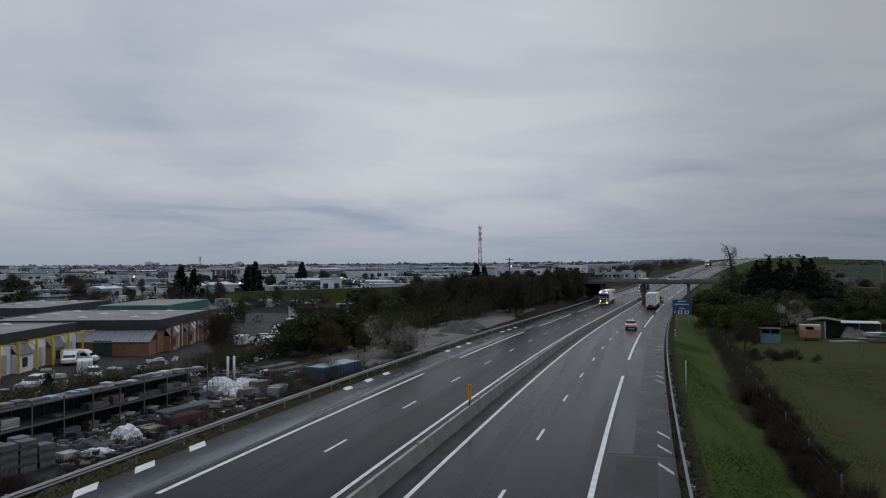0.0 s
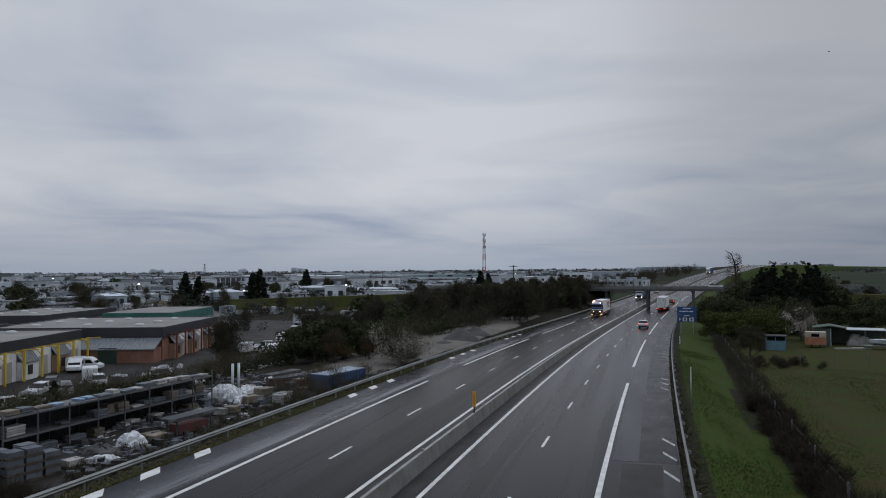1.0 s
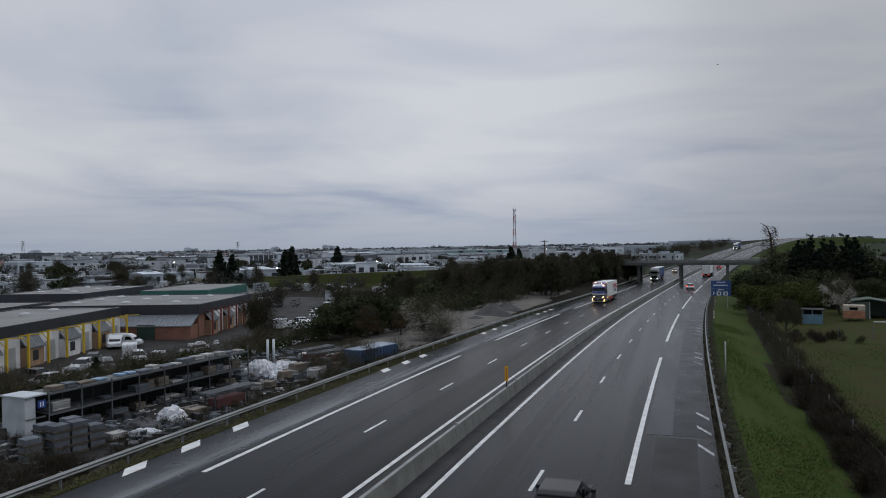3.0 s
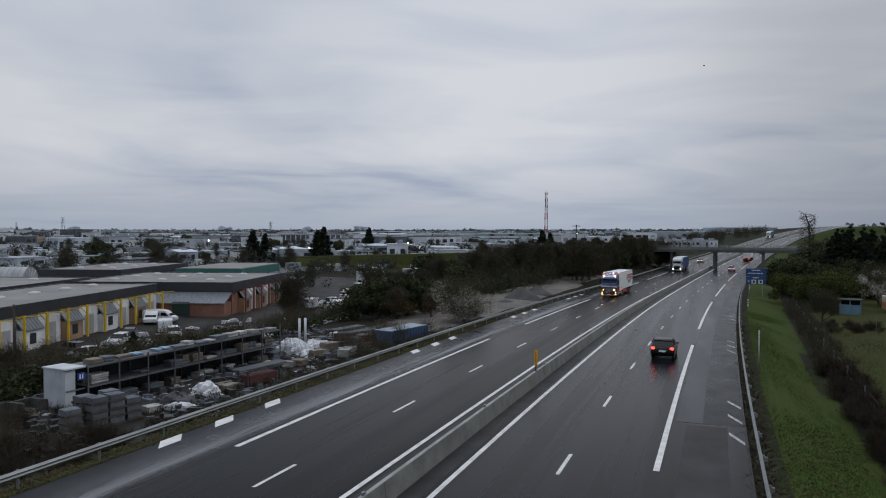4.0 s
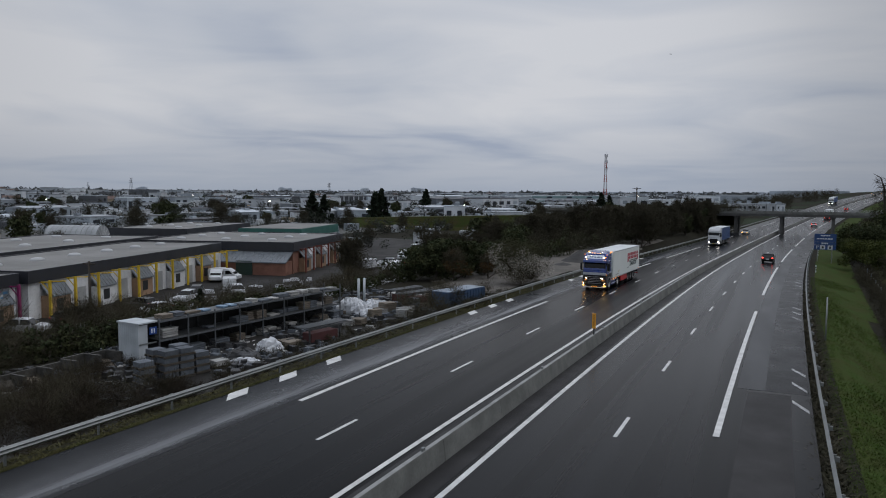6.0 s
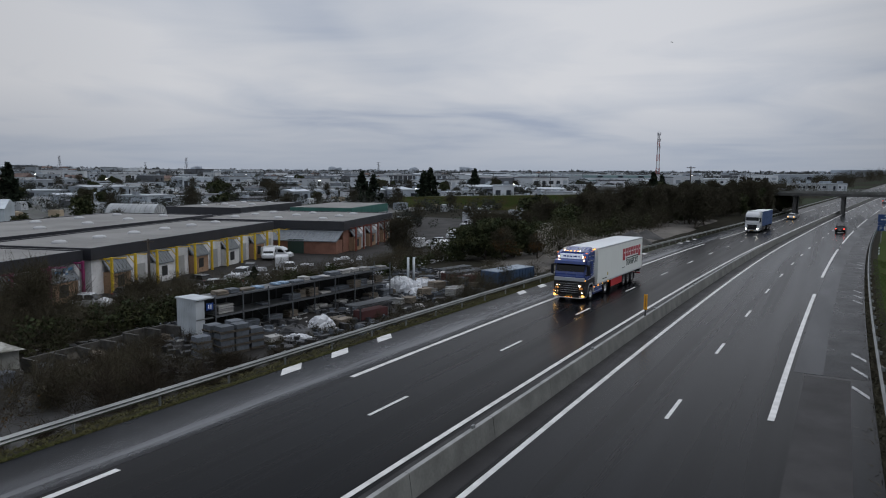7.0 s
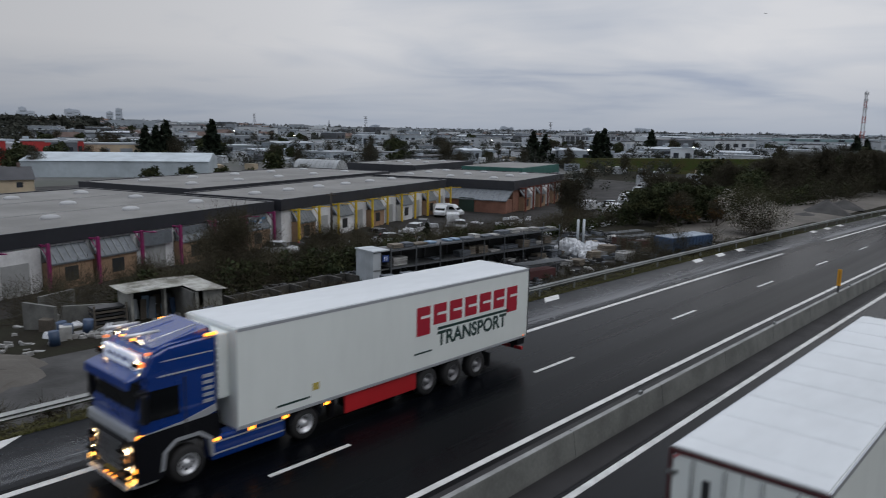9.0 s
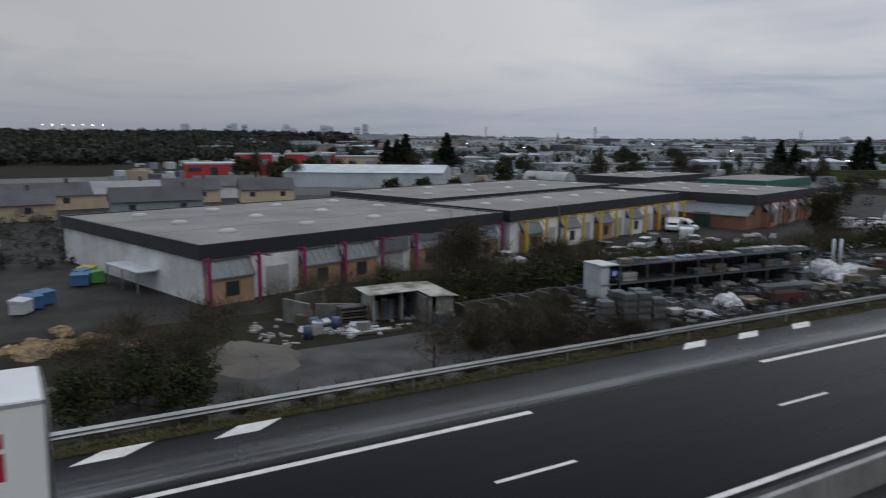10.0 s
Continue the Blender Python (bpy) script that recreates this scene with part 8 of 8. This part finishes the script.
        t = thing("tower_block", pose(x, y, ground_at(x, y), 0, 0, az), "tower block on the far skyline in a haze-paled colour", "tower block", "tower blocks on the skyline")
        part("wall", boxed(-rng.uniform(8, 22), rng.uniform(8, 22), -8, 8, -3, h), T_HAZED, t)
        part("roof_house", boxed(-4, 4, -4, 4, h, h + 3), T_HAZED, t)
        for k in range(4):
            part("window_strip", boxed(-9, 9, -8.3, -8.0, h * (0.2 + 0.2 * k), h * (0.28 + 0.2 * k)), T_GREY, t)
    # bright lamps here and there
    for az, d, h in ((37.5, 420, 8), (52.6, 500, 8), (30.1, 330, 6), (22.5, 380, 7), (9.3, 600, 10), (43, 700, 9), (57, 640, 9), (45.5, 380, 7)):
        x, y = polar(az, d)
        t = thing("lamp_post", pose(x, y, ground_at(x, y)), "lit lamp on a tall post in the town", "street lamp", "lamps of the town")
        bm = bmesh.new()
        tube(bm, (0, 0, -1), (0, 0, h), 0.12, n=6)
        part("pole", bm, GALV, t)
        part("lantern", boxed(-0.32, 0.32, -0.3, 0.3, h, h + 0.3, bevel=0.08), LIT, t)
    for i in range(7):
        x, y = polar(87.2 - 0.62 * i, 900)
        t = thing("lamp_post", pose(x, y, ground_at(x, y)), "row of lit floodlights on tall masts", "floodlight", "lamps of the town")
        bm = bmesh.new()
        tube(bm, (0, 0, -1), (0, 0, 19), 0.2, n=6)
        part("pole", bm, GALV, t)
        part("lantern", boxed(-1.6, 1.6, -0.3, 0.3, 19, 19.9, bevel=0.1), LIT, t)


build_town()


def build_town_green():
    """Dark trees between the buildings: single near ones, and belts too many to count."""
    rng = random.Random(19)
    proto = tree("town_tree", "dark winter tree among the works buildings", 201, 7, 3.2, EVERGREEN, 1500, 0.42, clump=0.42)
    bare = tree("town_tree", "bare brown tree among the works buildings", 202, 8, 3.0, TWIG_DARK, 1500, 1.3, "twig")
    con = conifer("dark conifer among the works buildings", 203, 8.5, 3.2, 1500, 0.5)
    x, y = polar(45, 235)
    settle(proto, x, y)
    x, y = polar(40, 215)
    settle(bare, x, y)
    x, y = polar(62.5, 300)
    settle(con, x, y, 1.6)
    for az, d, k in ((61.8, 300, 1.15), (63.2, 305, 1.0), (58.6, 310, 1.2), (34.3, 330, 1.0), (33.4, 335, 0.9), (29.5, 300, 1.0), (29.0, 305, 1.1), (25.5, 420, 1.1), (12.0, 330, 1.0), (11.4, 335, 0.9)):
        x, y = polar(az, d)
        put(con, x, y, k, az * 11)
    for i in range(170):
        az, d = rng.uniform(8, 76), 190 + 620 * rng.random() ** 1.2
        x, y = polar(az, d)
        if d < 225 and az > 28:
            continue
        put(rng.choice((proto, bare, proto, bare)), x, y, rng.uniform(0.6, 1.35), rng.uniform(0, 360))
    for az, d in ((56, 165), (52, 172), (58, 172), (48, 180), (60.5, 175), (63, 172), (45, 188), (41, 196), (37, 200), (33, 195), (30, 190)):
        x, y = polar(az, d)
        put(rng.choice((proto, bare)), x, y, 0.75, az * 5)
    # rows of bare and evergreen trees right behind the sheds and through the works
    for label, mt, n, d0, d1, seed in (("bare trees and hedges between the works buildings", MID_LEAF, 230, 190, 330, 61), ("dark trees and hedges further into the works", MID_LEAF, 320, 330, 600, 62)):
        r2 = np.random.default_rng(seed)
        C, R = [], []
        for i in range(n):
            az = 10 + 58 * (math.floor(i / 6) + 0.5 + 0.25 * r2.normal()) / (n / 6)
            d = d0 + (d1 - d0) * ((i // 6 * 0.618) % 1) + r2.normal() * 4
            if az > 52 and d < 235:
                continue
            x, y = polar(az, d)
            hh = r2.uniform(2.2, 5.4) * (1 + d / 2200)
            for q in range(5):
                C.append((x + r2.normal() * hh * 0.55, y + r2.normal() * hh * 0.55, ground_at(x, y) + hh * r2.uniform(0.2, 1.1)))
                R.append(hh * r2.uniform(0.25, 0.5))
        tagged(new("tree_belt", leaf_cloud("tree_belt", r2, C, R, n * 300, 0.22 * (d0 / 200), mt, 0.9)), label, "trees", kind="stuff")
    # hedges and low trees beyond the end of the near shed
    r2 = np.random.default_rng(71)
    C, R = [], []
    for i in range(60):
        x, y = polar(82 + 17 * r2.random(), (96, 108, 124, 142)[i % 4] + r2.normal() * 1.2)
        for q in range(5):
            hh = r2.uniform(0.8, 2.2)
            C.append((x + r2.normal() * 1.2, y + r2.normal() * 1.2, ground_at(x, y) + hh * r2.uniform(0.3, 0.9)))
            R.append(hh * 0.5)
    tagged(new("low_hedge", leaf_cloud("low_hedge", r2, C, R, 16000, 0.13, MID_LEAF, 0.9)), "ragged dark hedges beyond the end of the shed", "hedge", kind="stuff")
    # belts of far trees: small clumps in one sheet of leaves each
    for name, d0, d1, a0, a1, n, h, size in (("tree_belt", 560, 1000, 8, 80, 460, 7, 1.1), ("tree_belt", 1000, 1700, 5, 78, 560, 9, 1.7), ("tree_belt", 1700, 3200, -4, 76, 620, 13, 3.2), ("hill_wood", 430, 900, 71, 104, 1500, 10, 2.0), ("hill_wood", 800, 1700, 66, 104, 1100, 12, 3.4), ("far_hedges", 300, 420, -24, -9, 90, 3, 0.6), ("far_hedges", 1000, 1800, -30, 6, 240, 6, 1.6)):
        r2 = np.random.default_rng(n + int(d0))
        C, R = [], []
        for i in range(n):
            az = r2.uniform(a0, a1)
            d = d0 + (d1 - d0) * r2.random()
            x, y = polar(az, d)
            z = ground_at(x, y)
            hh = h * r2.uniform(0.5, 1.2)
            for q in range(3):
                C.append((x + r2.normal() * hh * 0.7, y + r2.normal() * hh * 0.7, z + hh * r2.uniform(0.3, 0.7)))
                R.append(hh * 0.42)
        tagged(new(name, leaf_cloud(name, r2, C, R, n * (62 if name == "hill_wood" else 34), size * (0.7 if name == "hill_wood" else 1.0), MID_LEAF if name == "hill_wood" else HAZED_LEAF, 0.8)), "belt of dark winter trees far off", "trees", kind="stuff")
    # low skyline beyond
    r2 = np.random.default_rng(5)
    bm = bmesh.new()
    for i in range(420):
        az, d = r2.uniform(-6, 92), r2.uniform(2600, 4200)
        x, y = polar(az, d)
        z = ground_at(x, y)
        w, h = r2.uniform(6, 22), r2.uniform(5, 11)
        box(bm, -w, w, -6, 6, z - 3, z + h, m=pose(x, y, 0, 0, 0, az))
    ob = link_bm("far_houses", bm, T_HAZED)
    tagged(ob, "far houses along the skyline in a haze-paled colour", "houses", kind="stuff")


build_town_green()


def build_masts():
    x, y = polar(11.73, 640)
    t = thing("radio_mast", pose(x, y, ground_at(x, y)), "tall red and white lattice radio mast with antennas", "mast")
    RW = (mat("mast_red", (0.30, 0.05, 0.04), 0.6), mat("mast_white", (0.5, 0.5, 0.52), 0.6))
    H = 41.7 + 5
    for k in range(8):
        z0, z1 = H * k / 8 * 0.96, H * (k + 1) / 8 * 0.96
        w0, w1 = 1.5 - 0.9 * k / 8, 1.5 - 0.9 * (k + 1) / 8
        bm = bmesh.new()
        for a in range(4):
            sx, sy = (1, 1, -1, -1)[a], (1, -1, -1, 1)[a]
            tx, ty = (1, -1, -1, 1)[a], (-1, -1, 1, 1)[a]
            tube(bm, (sx * w0, sy * w0, z0), (sx * w1, sy * w1, z1), 0.2, n=4)
            n = 3
            for q in range(n):
                za, zb = z0 + (z1 - z0) * q / n, z0 + (z1 - z0) * (q + 1) / n
                tube(bm, (sx * w0, sy * w0, za), (tx * w1, ty * w1, zb), 0.1, n=4)
        part("lattice_section", bm, RW[k % 2], t)
    for z in (H * 0.93, H * 0.82, H * 0.7):
        for a in range(3):
            part("antenna", boxed(1.3 * math.cos(a * 2.1) - 0.3, 1.3 * math.cos(a * 2.1) + 0.3, 1.3 * math.sin(a * 2.1) - 0.3, 1.3 * math.sin(a * 2.1) + 0.3, z, z + 2.4, bevel=0.05), RW[1], t)
    bm = bmesh.new()
    tube(bm, (0, 0, H * 0.95), (0, 0, H + 1.2), 0.12, n=6)
    part("tip", bm, RW[1], t)
    # wooden poles with lines
    for (x, y, h) in ((-65.8, 55.0, 7.0), (-27.0, 163, 12.0), (-168, 470, 14), (-210, 470, 14)):
        z = ground_at(x, y)
        t = thing("utility_pole", pose(x, y, z), "grey weathered utility pole with a short crossarm", "pole", "utility poles")
        bm = bmesh.new()
        tube(bm, (0, 0, -0.5), (0, 0, h), 0.17, 0.12, n=8)
        part("shaft", bm, BARK, t)
        part("crossarm", boxed(-0.9, 0.9, -0.06, 0.06, h - 0.35, h - 0.22), BARK, t)
    # lattice pylons on the skyline
    for az, d in ((47.2, 1500), (55.5, 1600), (33, 1700), (50, 2300)):
        x, y = polar(az, d)
        t = thing("pylon", pose(x, y, ground_at(x, y)), "grey lattice pylon on the far skyline", "pylon", "pylons on the skyline")
        bm = bmesh.new()
        for sx, sy in ((1, 1), (1, -1), (-1, 1), (-1, -1)):
            tube(bm, (3 * sx, 3 * sy, -1), (0.5 * sx, 0.5 * sy, 30), 0.25, n=4)
        part("legs", bm, STEEL_DARK, t)
        for z in (22, 26, 30):
            part("arm", boxed(-5, 5, -0.25, 0.25, z, z + 0.5), STEEL_DARK, t)


build_masts()
bird = small_bird()
bird.scale = (0.6, 0.6, 0.6)


# ---- what moves ----
def drive(v, s_at, l_at, turn):
    """Key a vehicle along the motorway; s_at and l_at give its front at t seconds."""
    walk(v, [(0.25 * i, road_pose(s_at(0.25 * i), l_at(0.25 * i), 0.0, turn)) for i in range(41)])


def trip(*pairs):
    """Distance along the road as a function of time, between (t, s) pairs."""
    T, S = [p[0] for p in pairs], [p[1] for p in pairs]
    return lambda t: float(np.interp(t, T, S))


def motions():
    hero_s = trip((0, 218.5), (5.5, 90.2), (7.5, 43.2), (9.0, 7.44), (10.0, -17.9))
    drive(hero, hero_s, lambda t: 18.6 + 0.4 * smooth(4, 8.5, t), 180)
    drive(truck_b, trip((0, 324.5), (10, 80.5)), lambda t: 18.6, 180)
    drive(car_on, trip((0, 382), (10, 138)), lambda t: 18.7, 180)
    drive(truck_hill, trip((0, 592), (10, 432)), lambda t: 18.7, 180)
    drive(truck_near, trip((0, -182.4), (10, 52.7)), lambda t: 3.85, 0)
    drive(truck_far, trip((0, 216.5), (10, 471)), lambda t: 3.9, 0)
    drive(car_white, trip((0, 133.4), (2.5, 192.5), (4.5, 255.4), (10, 420)), lambda t: 4.0, 0)
    drive(car_dark, trip((0, -80), (3.8, 57.5), (4.5, 84.5), (5.5, 118.5), (10, 267)), lambda t: 3.9, 0)
    drive(car_red, trip((0, 240), (10, 577)), lambda t: 3.9, 0)
    for i, v in enumerate(far_lights):
        drive(v, trip((0, 740 + 14 * i), (10, 590 + 14 * i)), lambda t: 16.0 + 3.0 * (i % 2), 180)
    walk(car_bridge, [(float(t), scene.objects["overbridge"].matrix_basis @ pose(13.5 + 11.0 * t, -2.0, 6.26, 0, 0, -90)) for t in range(0, 11)])
    def glide(az, el, d=110.0):
        return pose(-d * math.sin(radians(az)), d * math.cos(radians(az)), 9.7 + d * math.tan(radians(el)), 0, 0, 70)
    walk(bird, [(t, glide(az, el)) for t, az, el in ((0.0, -18.6, 15.5), (1.0, -13.17, 14.57), (2.5, -5.56, 13.13), (4.5, 1.92, 11.25), (5.5, 5.41, 10.35), (7.5, 13.0, 8.9), (10.0, 22.0, 7.6))])
    # the big truck's wheels roll
    r = 0.5 * 1.05
    for w in hero_wheels:
        at = w.matrix_basis.translation.copy()
        walk(w, [(i / 30, pose(*at, math.degrees((hero_s(i / 30) - hero_s(0.0)) / r))) for i in range(301)])


motions()
